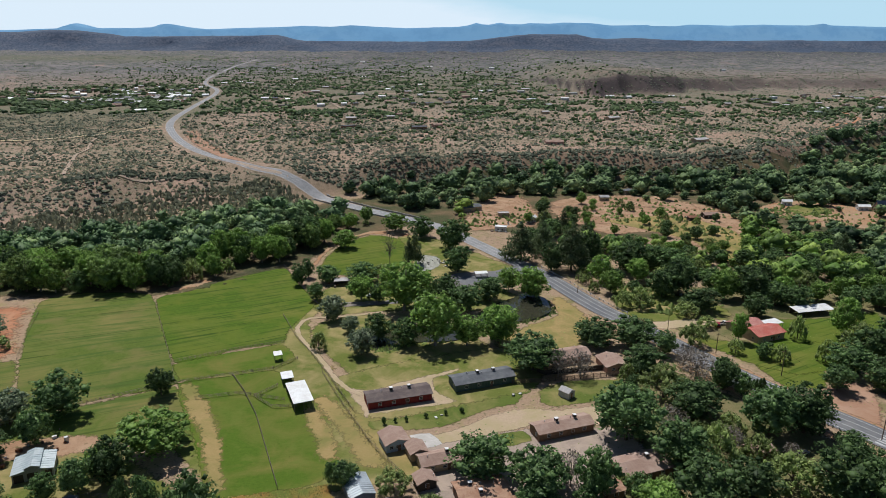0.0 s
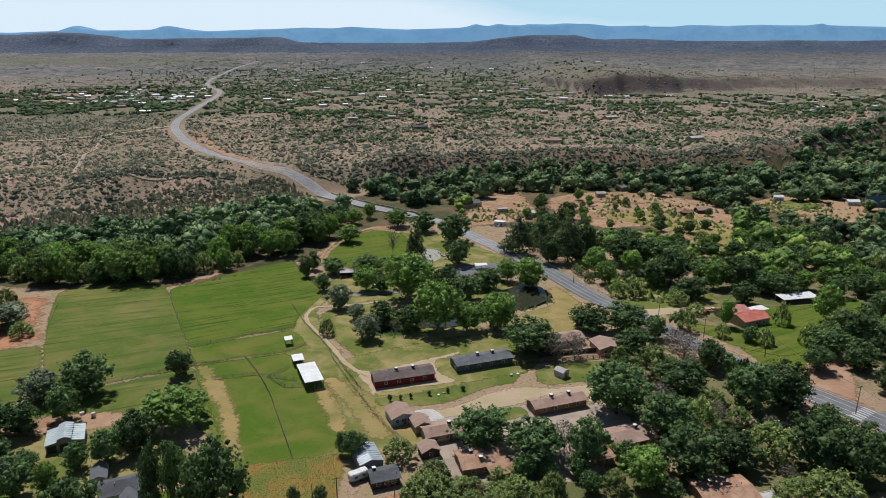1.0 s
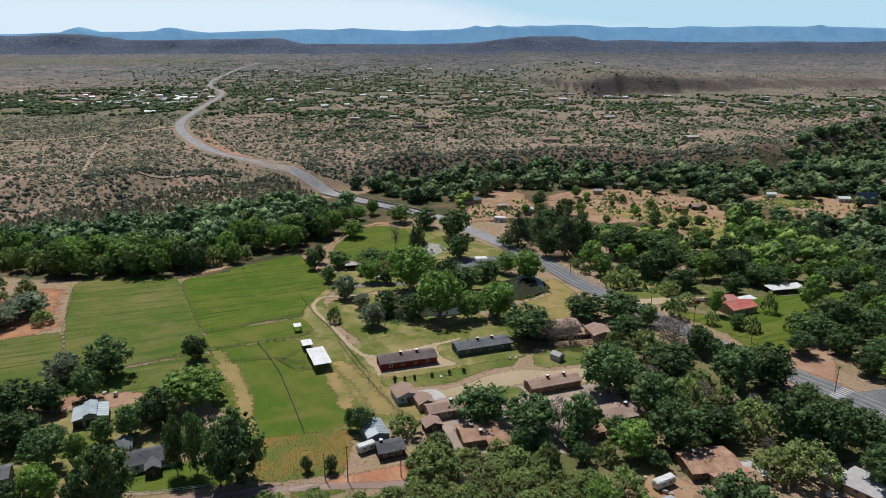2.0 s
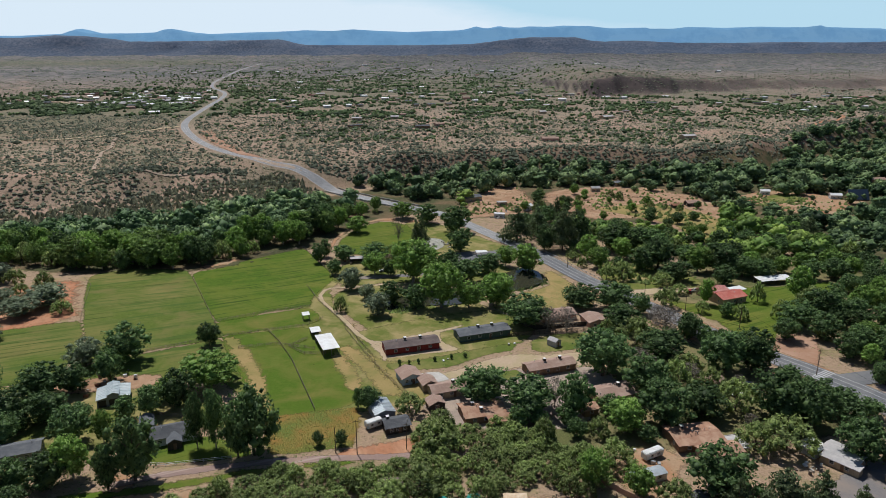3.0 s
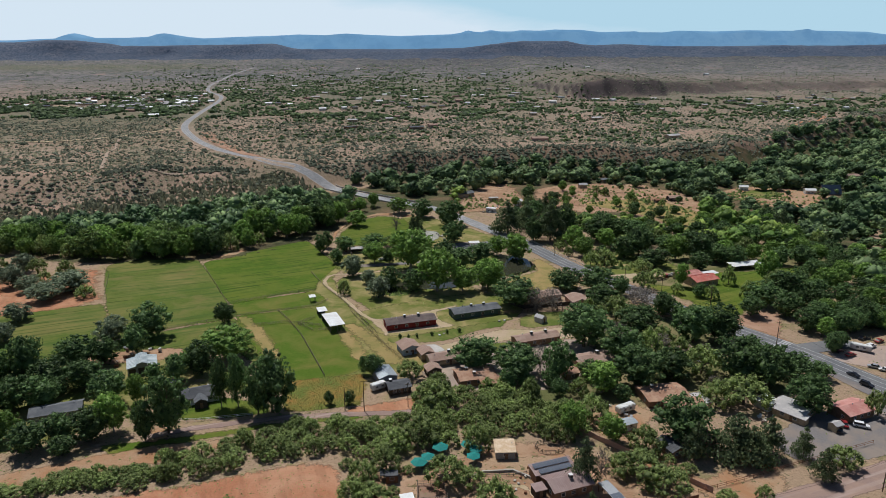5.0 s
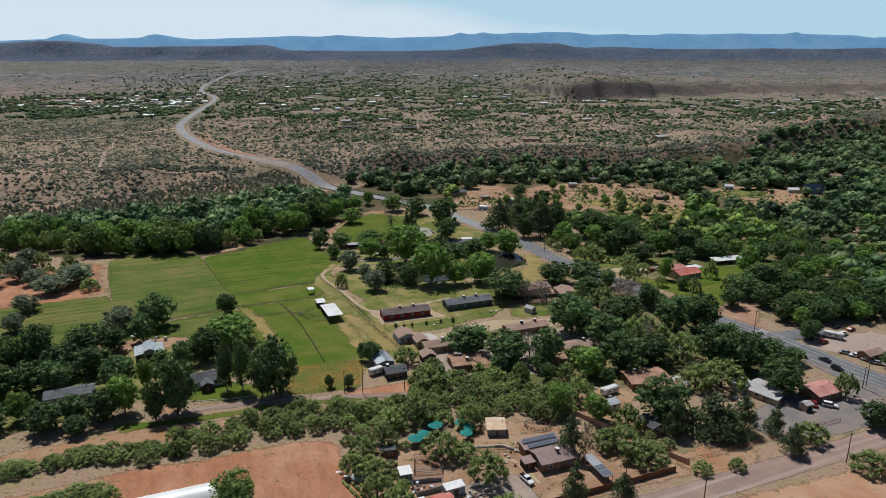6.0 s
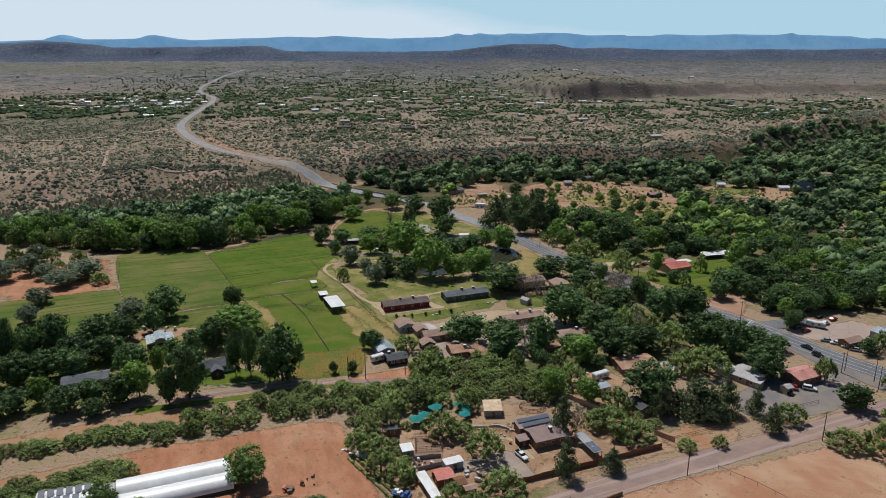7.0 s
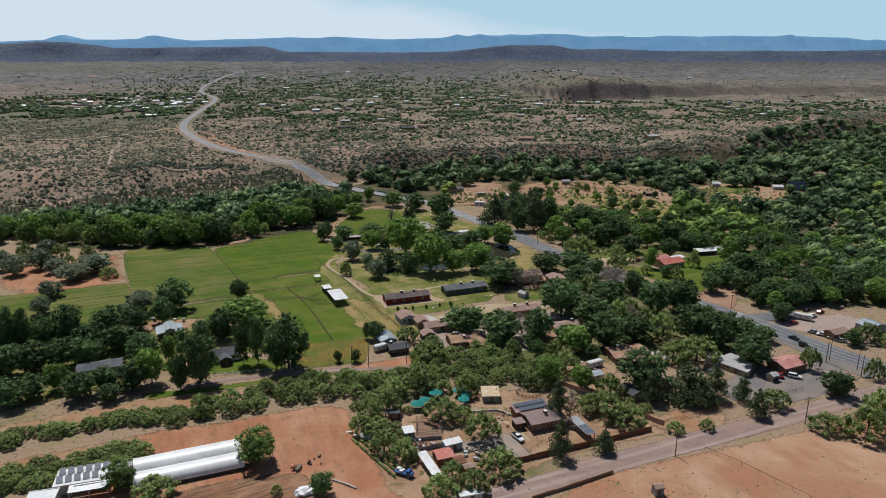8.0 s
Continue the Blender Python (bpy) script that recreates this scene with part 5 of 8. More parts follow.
house("workshop", "grey metal workshop at the lot's edge", 188.0, 176.5, 24, 10.0, 8.0, 3.2, 1.2, BLUE_ROOF, GREY_WALL, "cross", 0.2, 1, 1.0, vents=0, cat="shed")
house("house", "house with a bright red metal roof and pale walls", 130.0, 272.5, 24, 15.5, 10.0, 3.4, 1.7, RED_ROOF, TAN_WALL, "gable", 0.5, 3, 0.9, vents=1)
house("house", "rear wing with a faded red metal roof", 126.0, 281.5, 24, 14.0, 9.0, 3.2, 1.4, PINK_ROOF, TAN_WALL, "gable", 0.5, 2, 0.9, vents=1)
canopy("porch_roof", "white flat porch roof behind a red-roofed house", 138.5, 284.0, 24, 9.0, 5.0, 2.7, 2.9, WHITE_ROOF, WHITE_WALL, 3)
canopy("long_shelter", "long open animal shelter with a pale metal roof", 165.6, 303.5, 14, 19.5, 6.6, 2.6, 3.1, WHITE_ROOF, GREY_WOOD, 6, DARK_WALL, seam=1.5)
house("house", "pink-walled house with a mauve-brown roof", 60.2, 241.2, 14, 9.4, 10.6, 2.9, 1.3, BROWN_ROOF, PINK_WALL, "cross", vents=2, windows=2)
house("house", "long mauve-roofed house behind bare trees", 44.5, 247.5, 20, 16.5, 9.0, 2.9, 1.3, BROWN_ROOF, PINK_WALL, vents=2)
house("house", "house with a brown standing-seam metal roof and cooler", 32.2, 97.4, 21, 12.6, 8.6, 3.1, 1.3, COPPER_ROOF, BROWN_WALL, "gable", 0.5, 3, 0.6, coolers=((0.6, -0.8),), vents=1)
house("house", "rear wing with a brown metal roof and solar panels", 29.0, 103.3, 21, 13.0, 4.8, 3.2, 0.8, COPPER_ROOF, BROWN_WALL, "shed", 0.3, 0, 0.6, vents=0, door=False)
house("porch", "small side porch with a brown metal roof", 24.2, 94.8, 21, 3.6, 3.4, 2.6, 0.3, COPPER_ROOF, DARK_WALL, "shed", 0.2, 0, 0.6, vents=0, cat="porch")
house("shed", "small shed with a pale orange-tan plank roof", 16.3, 114.2, 2, 6.3, 6.2, 2.7, 0.8, PALE_ROOF, GREY_WALL, "shed", 0.3, 1, 1.05, vents=1, cat="shed")
house("shed", "rough shack with a bright red metal roof", -0.2, 76.2, 20, 5.6, 5.4, 2.6, 0.7, RED_ROOF, RUST, "gable", 0.2, 1, 0.8, vents=0, cat="shed")
house("shed", "white-roofed blue-grey storage shed", 2.6, 82.6, 24, 5.8, 3.0, 2.3, 0.3, WHITE_ROOF, BLUE_WALL, "shed", 0.15, 1, 0.9, vents=0, cat="shed")
house("shed", "small white-roofed hut in a farmyard", -11.2, 89.2, 17, 3.7, 4.0, 2.4, 0.3, WHITE_ROOF, GREY_WALL, "shed", 0.2, 1, vents=0, cat="shed")
house("shed", "rusty brown storage hut", 4.4, 73.0, 20, 3.2, 4.2, 2.2, 0.5, RUST, GREY_WOOD, "gable", 0.15, 0, vents=0, cat="shed")
house("shed", "low rusty hut beside sheds", 7.0, 70.4, 20, 3.4, 2.8, 2.0, 0.4, BROWN_ROOF, RUST, "gable", 0.15, 0, vents=0, cat="shed")
house("shed", "dark flat-roofed hut among mesquites", -16.4, 100.6, 8, 3.6, 2.8, 2.3, 0, DARK_ROOF, RUST, "flat", 0.1, 1, vents=0, cat="shed")
house("shed", "small grey-white tank house by trees", 39.8, 218.2, 44, 3.8, 4.6, 2.2, 1.0, GREY_FLAT, GREY_FLAT, "cross", 0.15, 0, vents=0, cat="shed")
house("shed", "corner of a white-roofed container by the gravel road", 7.0, 57.5, 15, 6.4, 2.5, 2.5, 0, WHITE_ROOF, WHITE_WALL, "flat", 0.05, 0, vents=0, cat="container")
house("booth", "tiny brown-roofed well house on bare dirt", 58.9, 60.2, 14, 3.0, 2.6, 2.4, 0.6, BROWN_ROOF, GREY_WALL, "gable", 0.2, 0, vents=0, cat="hut")
house("shed", "dark shed roof behind tall trees", 92.0, 185.0, 20, 8.0, 6.0, 2.6, 0.9, BROWN_ROOF, BROWN_WALL, vents=1, windows=1, cat="shed")
house("shed", "small light-roofed hut behind shops", 122.5, 128.6, 24, 3.6, 3.4, 2.2, 0.7, GREY_FLAT, TAN_WALL, "gable", 0.2, 0, vents=0, cat="shed")
canopy("hay_shelter", "open horse shelter with a bright white metal roof", -52.0, 212.6, 24, 6.8, 15.5, 3.2, 3.2, WHITE_ROOF, GREY_WOOD, 3, DARK_WALL, seam=1.0)
canopy("hay_shelter", "small open shelter with a white metal roof", -59.4, 225.4, 22, 4.2, 5.2, 2.6, 2.9, WHITE_ROOF, GREY_WOOD, 2, DARK_WALL)
canopy("field_shelter", "tiny white-roofed shelter in the pasture", -67.4, 243.2, 22, 3.2, 3.4, 2.5, 2.8, WHITE_ROOF, GREY_WOOD, 2)
canopy("long_lean_to", "long narrow lean-to with pale corrugated roof sheets", -4.4, 71.2, 23, 2.9, 12.6, 2.4, 2.5, WHITE_ROOF, GREY_WOOD, 3)
canopy("solar_carport", "long sloping carport topped with solar panels", 44.0, 91.8, 22, 3.2, 11.0, 2.6, 2.8, METAL, RUST, 3)
canopy("ramada", "weathered grey lath ramada over a patio", -17.2, 118.0, 16, 6.3, 5.6, 2.8, 3.0, GREY_WOOD, GREY_WOOD, 3)
canopy("picnic_shelter", "small park shelter with a pale roof", 14.0, 354.0, 10, 7.0, 4.0, 2.6, 2.8, WHITE_ROOF, GREY_WOOD, 3)
canopy("picnic_shelter", "dark-sided park restroom with a pale roof", -59.0, 339.0, 12, 8.0, 5.0, 2.8, 3.0, GREY_FLAT, DARK_WALL, 3, DARK_WALL)


def trailer(label, x, y, turn, L=6.0, W=2.4):
    t = tagged(new("camper_trailer"), label, "trailer")
    bm = bmesh.new()
    box(bm, 0, 0, 0.5, L, W, 2.2)
    bmesh.ops.bevel(bm, geom=bm.edges[:], offset=0.22, segments=2, affect="EDGES")
    part("body", bm, WHITE_WALL, t)
    for s in (-1, 1):
        wheel(t, 0.3, s * (W / 2 - 0.15), 0.36)
    window(t, -1.2, -W / 2 - 0.02, 1.3, 1.0, 0.7, 0)
    window(t, 1.2, -W / 2 - 0.02, 1.3, 1.0, 0.7, 0)
    put(t, x, y, turn)


def wheel(parent, x, y, r=0.34):
    bm = bmesh.new()
    bmesh.ops.create_cone(bm, cap_ends=True, segments=14, radius1=r, radius2=r, depth=0.24, matrix=Matrix.Rotation(radians(90), 4, "X"))
    w = part("wheel", bm, RUBBER, parent)
    w.location = (x, y, r)
    bm = bmesh.new()
    bmesh.ops.create_cone(bm, cap_ends=True, segments=10, radius1=r * 0.58, radius2=r * 0.5, depth=0.27, matrix=Matrix.Rotation(radians(90), 4, "X"))
    part("rim", bm, METAL, w)


trailer("white camper trailer beside a grey house", -26.0, 154.4, 35, 5.6, 2.5)
trailer("white box trailer parked in a dusty lot", 164.8, 188.8, -34, 7.5, 2.5)
trailer("old pale camper parked in a yard", 58.5, 139.5, 30, 7.0, 2.5)


def make_car(colour, kind):
    c = tagged(new("pickup_truck" if kind == "pickup" else "car"), {"pickup": "{} pickup truck", "car": "{} passenger car", "van": "{} sport utility car"}[kind].format(colour) + " parked on bare ground", "truck" if kind == "pickup" else "car")
    L, top = {"pickup": (5.4, 1.75), "car": (4.6, 1.45), "van": (4.8, 1.75)}[kind]
    prof = {
        "car": [(-2.3, 0.35), (2.3, 0.35), (2.28, 0.68), (1.35, 0.88), (-1.6, 0.92), (-2.28, 0.82)],
        "van": [(-2.4, 0.4), (2.4, 0.4), (2.38, 0.85), (1.3, 1.05), (-2.36, 1.05)],
        "pickup": [(-2.7, 0.45), (2.7, 0.45), (2.68, 0.95), (1.4, 1.1), (-2.68, 1.1)],
    }[kind]
    bm = bmesh.new()
    prism(bm, [(x, z) for x, z in prof], -0.9, 0.9)
    bmesh.ops.rotate(bm, verts=bm.verts, matrix=Matrix.Rotation(radians(-90), 3, "Z"))
    bmesh.ops.recalc_face_normals(bm, faces=bm.faces)
    bmesh.ops.bevel(bm, geom=[e for e in bm.edges], offset=0.07, segments=1, affect="EDGES")
    part("body", bm, CAR[colour], c)
    cab = {"car": [(-1.7, 0.9), (1.1, 0.88), (0.45, top - 0.05), (-0.95, top - 0.05)], "van": [(-2.25, 1.03), (1.15, 1.03), (0.5, top - 0.05), (-2.05, top - 0.05)],
           "pickup": [(-0.55, 1.08), (1.3, 1.08), (0.75, top - 0.05), (-0.45, top - 0.05)]}[kind]
    bm = bmesh.new()
    prism(bm, cab, -0.8, 0.8)
    for v in bm.verts:
        if v.co.z > 1.2:
            v.co.x *= 0.84
    bmesh.ops.rotate(bm, verts=bm.verts, matrix=Matrix.Rotation(radians(-90), 3, "Z"))
    bmesh.ops.recalc_face_normals(bm, faces=bm.faces)
    part("cabin_glass", bm, GLASS, c, "dark window glass")
    bm = bmesh.new()
    xs = [p[0] for p in cab[2:]]
    box(bm, (xs[0] + xs[1]) / 2, 0, top - 0.06, xs[0] - xs[1] + 0.1, 1.4, 0.07)
    part("roof", bm, CAR[colour], c)
    if kind == "pickup":
        bm = bmesh.new()
        box(bm, -1.65, 0, 1.09, 1.9, 1.5, 0.03)
        part("bed", bm, RUBBER, c, "dark cargo bed")
    for sx in (-1, 1):
        for sy in (-1, 1):
            wheel(c, sx * L * 0.3, sy * 0.82, 0.36 if kind != "car" else 0.33)
    for sy in (-0.62, 0.62):
        bm = bmesh.new()
        box(bm, L / 2 - 0.03, sy, 0.66, 0.06, 0.3, 0.14)
        part("headlight", bm, FRAME, c)
    return c


CARS = {}


def car(colour, kind, x, y, turn):
    key = (colour, kind)
    lift = 0.3 if from_road_quick(x, y) < 7 else 0.16
    z = float(hz(x, y)) + lift
    if key not in CARS:
        CARS[key] = make_car(colour, kind)
        CARS[key].matrix_basis = pose(x, y, z, 0, 0, turn)
    else:
        copy_thing(CARS[key], pose(x, y, z, 0, 0, turn))


HWY = spline(HIGHWAY[:22], 5.0)


def from_road_quick(x, y):
    return float(np.hypot(HWY[:, 0] - x, HWY[:, 1] - y).min())


for row in (("black", "car", 149.0, 166.0, 121), ("black", "van", 149.5, 158.0, -58), ("red", "car", 157.8, 183.5, 20), ("black", "van", 155.5, 187.0, 22),
            ("white", "van", 170.5, 191.7, 24), ("silver", "car", 161.0, 173.2, 150), ("white", "car", 163.6, 170.4, 152),
            ("white", "van", 166.2, 166.6, 150), ("silver", "car", 167.8, 163.8, 152), ("red", "car", 177, 197, 30), ("black", "car", 172, 200, 34),
            ("black", "car", 123.4, 128.0, 70), ("red", "car", 127.0, 131.5, 70), ("white", "van", 131.8, 130.4, -25), ("white", "pickup", 23.2, 88.0, -60),
            ("white", "pickup", 119.4, 287.0, 10), ("black", "car", -88.0, 521.0, 140), ("white", "car", -41.4, 320.4, 10), ("white", "van", 120.5, 214.5, -57),
            ("silver", "car", 105, 185, 30), ("white", "car", 98, 178, 20), ("red", "van", 116, 285, 70)):
    car(*row)


def old_truck():
    t = tagged(new("flatbed_truck"), "old blue flatbed truck with pale boxes on red soil", "truck")
    bm = bmesh.new()
    box(bm, 1.8, 0, 0.6, 1.8, 1.9, 0.9)
    box(bm, 1.4, 0, 1.5, 1.1, 1.7, 0.7)
    bmesh.ops.bevel(bm, geom=bm.edges[:], offset=0.1, segments=1, affect="EDGES")
    part("cab", bm, CAR["blue"], t)
    bm = bmesh.new()
    box(bm, -1.2, 0, 0.8, 3.8, 2.1, 0.2)
    part("bed", bm, CAR["blue"], t)
    for x, y, s in ((-2.0, 0.3, 0.9), (-0.9, -0.4, 0.8), (-0.6, 0.5, 0.6)):
        bm = bmesh.new()
        box(bm, x, y, 1.0, s * 1.3, s * 1.1, s * 0.8, 12)
        part("crate", bm, WHITE_ROOF, t, "pale crate")
    for sx in (-2.0, 1.9):
        for sy in (-0.9, 0.9):
            wheel(t, sx, sy, 0.42)
    put(t, -11.4, 68.8, -28)


old_truck()


# ---- greenhouse ----
def vault(label, x0, y0, x1, y1, r, h):
    """A film-covered tunnel from one end's centre to the other's."""
    g = tagged(new("greenhouse"), label, "greenhouse", "pair of film tunnels")
    L, turn = math.hypot(x1 - x0, y1 - y0), math.degrees(math.atan2(y1 - y0, x1 - x0))
    n = 14
    arc = [(-r * math.cos(math.pi * k / n), 0.9 + (h - 0.9) * math.sin(math.pi * k / n)) for k in range(n + 1)]
    bm = bmesh.new()
    m = int(L / 1.5)
    grid = [[bm.verts.new((-L / 2 + L * i / m, y, z + 0.05 * math.cos(math.pi * 2 * i) - (0.035 if i % 2 else 0))) for y, z in arc] for i in range(m + 1)]
    for i in range(m):
        for k in range(n):
            bm.faces.new((grid[i][k], grid[i][k + 1], grid[i + 1][k + 1], grid[i + 1][k])).smooth = True
    for row in (grid[0], grid[-1]):
        bm.faces.new([bm.verts.new(v.co) for v in row])
    bmesh.ops.recalc_face_normals(bm, faces=bm.faces)
    part("film", bm, FILM, g, "taut white plastic film")
    for s in (-1, 1):
        bm = bmesh.new()
        box(bm, 0, s * r, 0, L, 0.12, 0.95)
        part("side_wall", bm, DARK_WALL if s < 0 else WHITE_WALL, g)
    for s in (-1, 1):
        bm = bmesh.new()
        box(bm, s * (L / 2 + 0.03), 0, 0, 0.1, 2.4, 2.3)
        part("end_door", bm, GREY_WALL, g)
    put(g, (x0 + x1) / 2, (y0 + y1) / 2, turn)


vault("long white film greenhouse tunnel on red soil", -87.0, 63.6, -59.4, 74.6, 3.5, 3.5)
vault("second white film greenhouse tunnel alongside", -90.0, 70.4, -62.2, 81.5, 3.5, 3.5)


def panel_roof():
    s = tagged(new("packing_shed"), "white flat-roofed shed carrying rows of solar panels", "shed")
    bm = bmesh.new()
    box(bm, 0, 0, 0, 13.6, 7.8, 2.9)
    part("wall", bm, WHITE_WALL, s)
    bm = bmesh.new()
    box(bm, 0, 0, 2.9, 14.2, 8.4, 0.18)
    part("roof", bm, WHITE_ROOF, s)
    for i in range(6):
        for j in range(2):
            if i == 5 and j == 0:
                continue
            bm = bmesh.new()
            box(bm, 0, 0, 0, 1.6, 2.2, 0.06)
            p = part("solar_panel", bm, PALE_PANEL, s, "pale grey glass solar panel")
            p.matrix_basis = pose(-5.6 + i * 2.25, -2.0 + j * 4.0, 3.75, 28, 0, 0)
            bm = bmesh.new()
            for dx in (-0.6, 0.6):
                box(bm, dx, -0.9, -0.45, 0.06, 0.06, 0.5)
                box(bm, dx, 0.9, -0.6, 0.06, 0.06, 0.7)
            part("rack", bm, METAL, p)
    put(s, -101.4, 64.6, 17)


panel_roof()


def panel_row(name, label, x, y, z, turn, n, tilt, w=1.05, h=1.8, roof=None):
    s = tagged(new(name), label, "solar panels")
    bm = bmesh.new()
    box(bm, 0, 0, -0.12, n * (w + 0.06), 0.1, 0.08)
    part("rail", bm, METAL, s)
    for k in range(n):
        bm = bmesh.new()
        box(bm, 0, 0, 0, w, h, 0.05)
        part("solar_panel", bm, PANEL, s, "dark glass solar panel").location = ((k - (n - 1) / 2) * (w + 0.06), 0, 0)
    s.matrix_basis = pose(x, y, z, tilt, 0, turn)


panel_row("solar_array", "row of solar panels on a white lean-to roof", -97.6, 59.6, 2.95, 17, 7, 8)
panel_row("solar_array", "row of solar panels on a brown metal roof", 28.6, 104.0, 3.98, 21, 10, 10)
panel_row("solar_array", "row of solar panels on a brown metal roof", 29.6, 101.9, 3.66, 21, 9, 10)
for k in range(4):
    c, s_ = math.cos(radians(22)), math.sin(radians(22))
    d = -4.0 + k * 2.7
    panel_row("solar_array", "solar panels laid over a sloping carport", 44.0 - s_ * d, 91.8 + c * d, 2.86, 22, 2, 1.0, 1.45, 2.5)
canopy("lean_to", "white lean-to roof below solar panels", -97.4, 59.4, 17, 10.0, 3.0, 2.55, 2.95, WHITE_ROOF, WHITE_WALL, 3)
house("shed", "white flat roof of a packing shed corner", -108.0, 55.6, 14, 7.5, 5.0, 2.9, 0, WHITE_ROOF, WHITE_WALL, "flat", 0.1, 0, vents=0, cat="shed")
house("shed", "grey-roofed link building behind the tunnels", -91.8, 67.4, 20, 5.0, 7.0, 3.0, 0.3, GREY_FLAT, WHITE_WALL, "flat", 0.1, 0, vents=1, cat="shed")


def parasol(x, y, r, h):
    p = tagged(new("parasol"), "teal canvas shade umbrella in a yard", "umbrella", "teal shades in the yard")
    bm = bmesh.new()
    tube(bm, (0, 0, 0), (0, 0, h), 0.05, 0.05)
    part("pole", bm, METAL, p)
    bm = bmesh.new()
    top = bm.verts.new((0, 0, h))
    low = bm.verts.new((0, 0, h - 0.12))
    ring = [bm.verts.new((r * math.cos(a), r * math.sin(a), h - r * 0.32)) for a in (k * math.pi / 3 for k in range(6))]
    for k in range(6):
        bm.faces.new((ring[k], ring[(k + 1) % 6], top))
        bm.faces.new((ring[(k + 1) % 6], ring[k], low))
    part("canopy", bm, TEAL, p)
    put(p, x, y, x * 13 % 60)


for x, y, r in ((-3.0, 114.5, 2.6), (5.5, 116.0, 2.5), (7.8, 113.6, 2.4), (6.8, 109.6, 2.2), (-9.0, 106.6, 2.6), (-6.5, 109.2, 2.2)):
    parasol(x, y, r, 3.0)


# ---- poles, fences, walls ----
def utility_pole(x, y, h, arms=1, turn=20):
    p = tagged(new("utility_pole"), "tall brown wooden utility pole with a crossarm", "pole", "utility poles")
    bm = bmesh.new()
    tube(bm, (0, 0, -0.3), (0, 0, h), 0.16, 0.1, 8)
    part("post", bm, POLE_WOOD, p)
    for k in range(arms):
        bm = bmesh.new()
        box(bm, 0, 0.12, h - 0.7 - k * 0.9, 2.2, 0.1, 0.12)
        a = part("crossarm", bm, POLE_WOOD, p)
        for dx in (-0.95, -0.4, 0.4, 0.95):
            bm = bmesh.new()
            tube(bm, (dx, 0.12, h - 0.58 - k * 0.9), (dx, 0.12, h - 0.4 - k * 0.9), 0.05, 0.03)
            part("insulator", bm, GLASS, a)
    put(p, x, y, turn)


for row in ((70.0, 79.0, 9.5, 0), (118.7, 97.3, 10, 1), (150.9, 144.0, 8.5, 1), (153.0, 145.5, 9.5, 0), (158.8, 136.6, 9.5, 1), (157.0, 131.0, 9, 0), (133.3, 193.6, 10.5, 1),
            (-35.7, 140.0, 8.5, 0), (-29.1, 139.2, 11.5, 1), (-14.5, 142.1, 9, 1), (104.3, 255.0, 8.5, 1), (121.5, 236.0, 10.5, 1), (91.0, 275.0, 8, 0), (62, 330, 10, 1), (49.8, 83.5, 9, 0)):
    utility_pole(row[0], row[1], row[2], row[3])


def cable(points, label):
    bm = bmesh.new()
    for (x0, y0, z0), (x1, y1, z1) in zip(points, points[1:]):
        prev = None
        for k in range(9):
            t = k / 8
            q = (x0 + (x1 - x0) * t, y0 + (y1 - y0) * t, z0 + (z1 - z0) * t - 1.2 * 4 * t * (1 - t))
            if prev:
                tube(bm, prev, q, 0.025, 0.025, 3)
            prev = q
    tagged(part("cable", bm, RUBBER), label, "cable")


cable([(158.8, 136.6, 9.2), (150.9, 144.0, 8.2), (133.3, 193.6, 10.0), (121.5, 236.0, 10.0), (104.3, 255.0, 8.2)], "thin dark power line along the highway")
cable([(118.7, 97.3, 9.7), (70.0, 79.0, 9.3), (49.8, 83.5, 8.8)], "thin dark power line along the gravel road")

POST_MESH = {}


def fence(label, pts, h=1.25, gap=4.0, rails=3, material=None, r=0.06, cat="fence"):
    """Posts along a line with thin rails or wires between them."""
    material = material or GREY_WOOD
    f = tagged(new("fence"), label, cat)
    f.location = (pts[0][0], pts[0][1], 0)
    key = (h, r, material.name)
    if key not in POST_MESH:
        bm = bmesh.new()
        tube(bm, (0, 0, -0.1), (0, 0, h + 0.1), r, r * 0.85, 6)
        me = bpy.data.meshes.new("post")
        bm.to_mesh(me)
        bm.free()
        me.materials.append(material)
        POST_MESH[key] = me
    line = []
    for (x0, y0), (x1, y1) in zip(pts, pts[1:]):
        n = max(1, round(math.hypot(x1 - x0, y1 - y0) / gap))
        line += [(x0 + (x1 - x0) * k / n, y0 + (y1 - y0) * k / n) for k in range(n)]
    line.append(pts[-1])
    rng = random.Random(int(pts[0][0] * 3))
    for x, y in line:
        p = new("post", POST_MESH[key])
        p.parent = f
        p.matrix_basis = pose(x - pts[0][0] + rng.uniform(-.08, .08), y - pts[0][1], float(hz(x, y)) + 0.08, rng.uniform(-3, 3), rng.uniform(-3, 3), 0)
    for k in range(rails):
        z = h * (k + 1) / rails
        bm = bmesh.new()
        rings = []
        for q, (x, y) in enumerate(line):
            (ax, ay), (bx, by) = line[max(q - 1, 0)], line[min(q + 1, len(line) - 1)]
            d = math.hypot(bx - ax, by - ay)
            nx, ny = -(by - ay) / d * 0.04, (bx - ax) / d * 0.04
            cx, cy, cz = x - pts[0][0], y - pts[0][1], float(hz(x, y)) + z
            rings.append([bm.verts.new((cx + nx * u, cy + ny * u, cz + 0.045 * v)) for u, v in ((-1, -1), (1, -1), (1, 1), (-1, 1))])
        for r0, r1 in zip(rings, rings[1:]):
            for e in range(4):
                bm.faces.new((r0[e], r0[(e + 1) % 4], r1[(e + 1) % 4], r1[e]))
        bm.faces.new(rings[0][::-1])
        bm.faces.new(rings[-1])
        part("rail", bm, material, f)


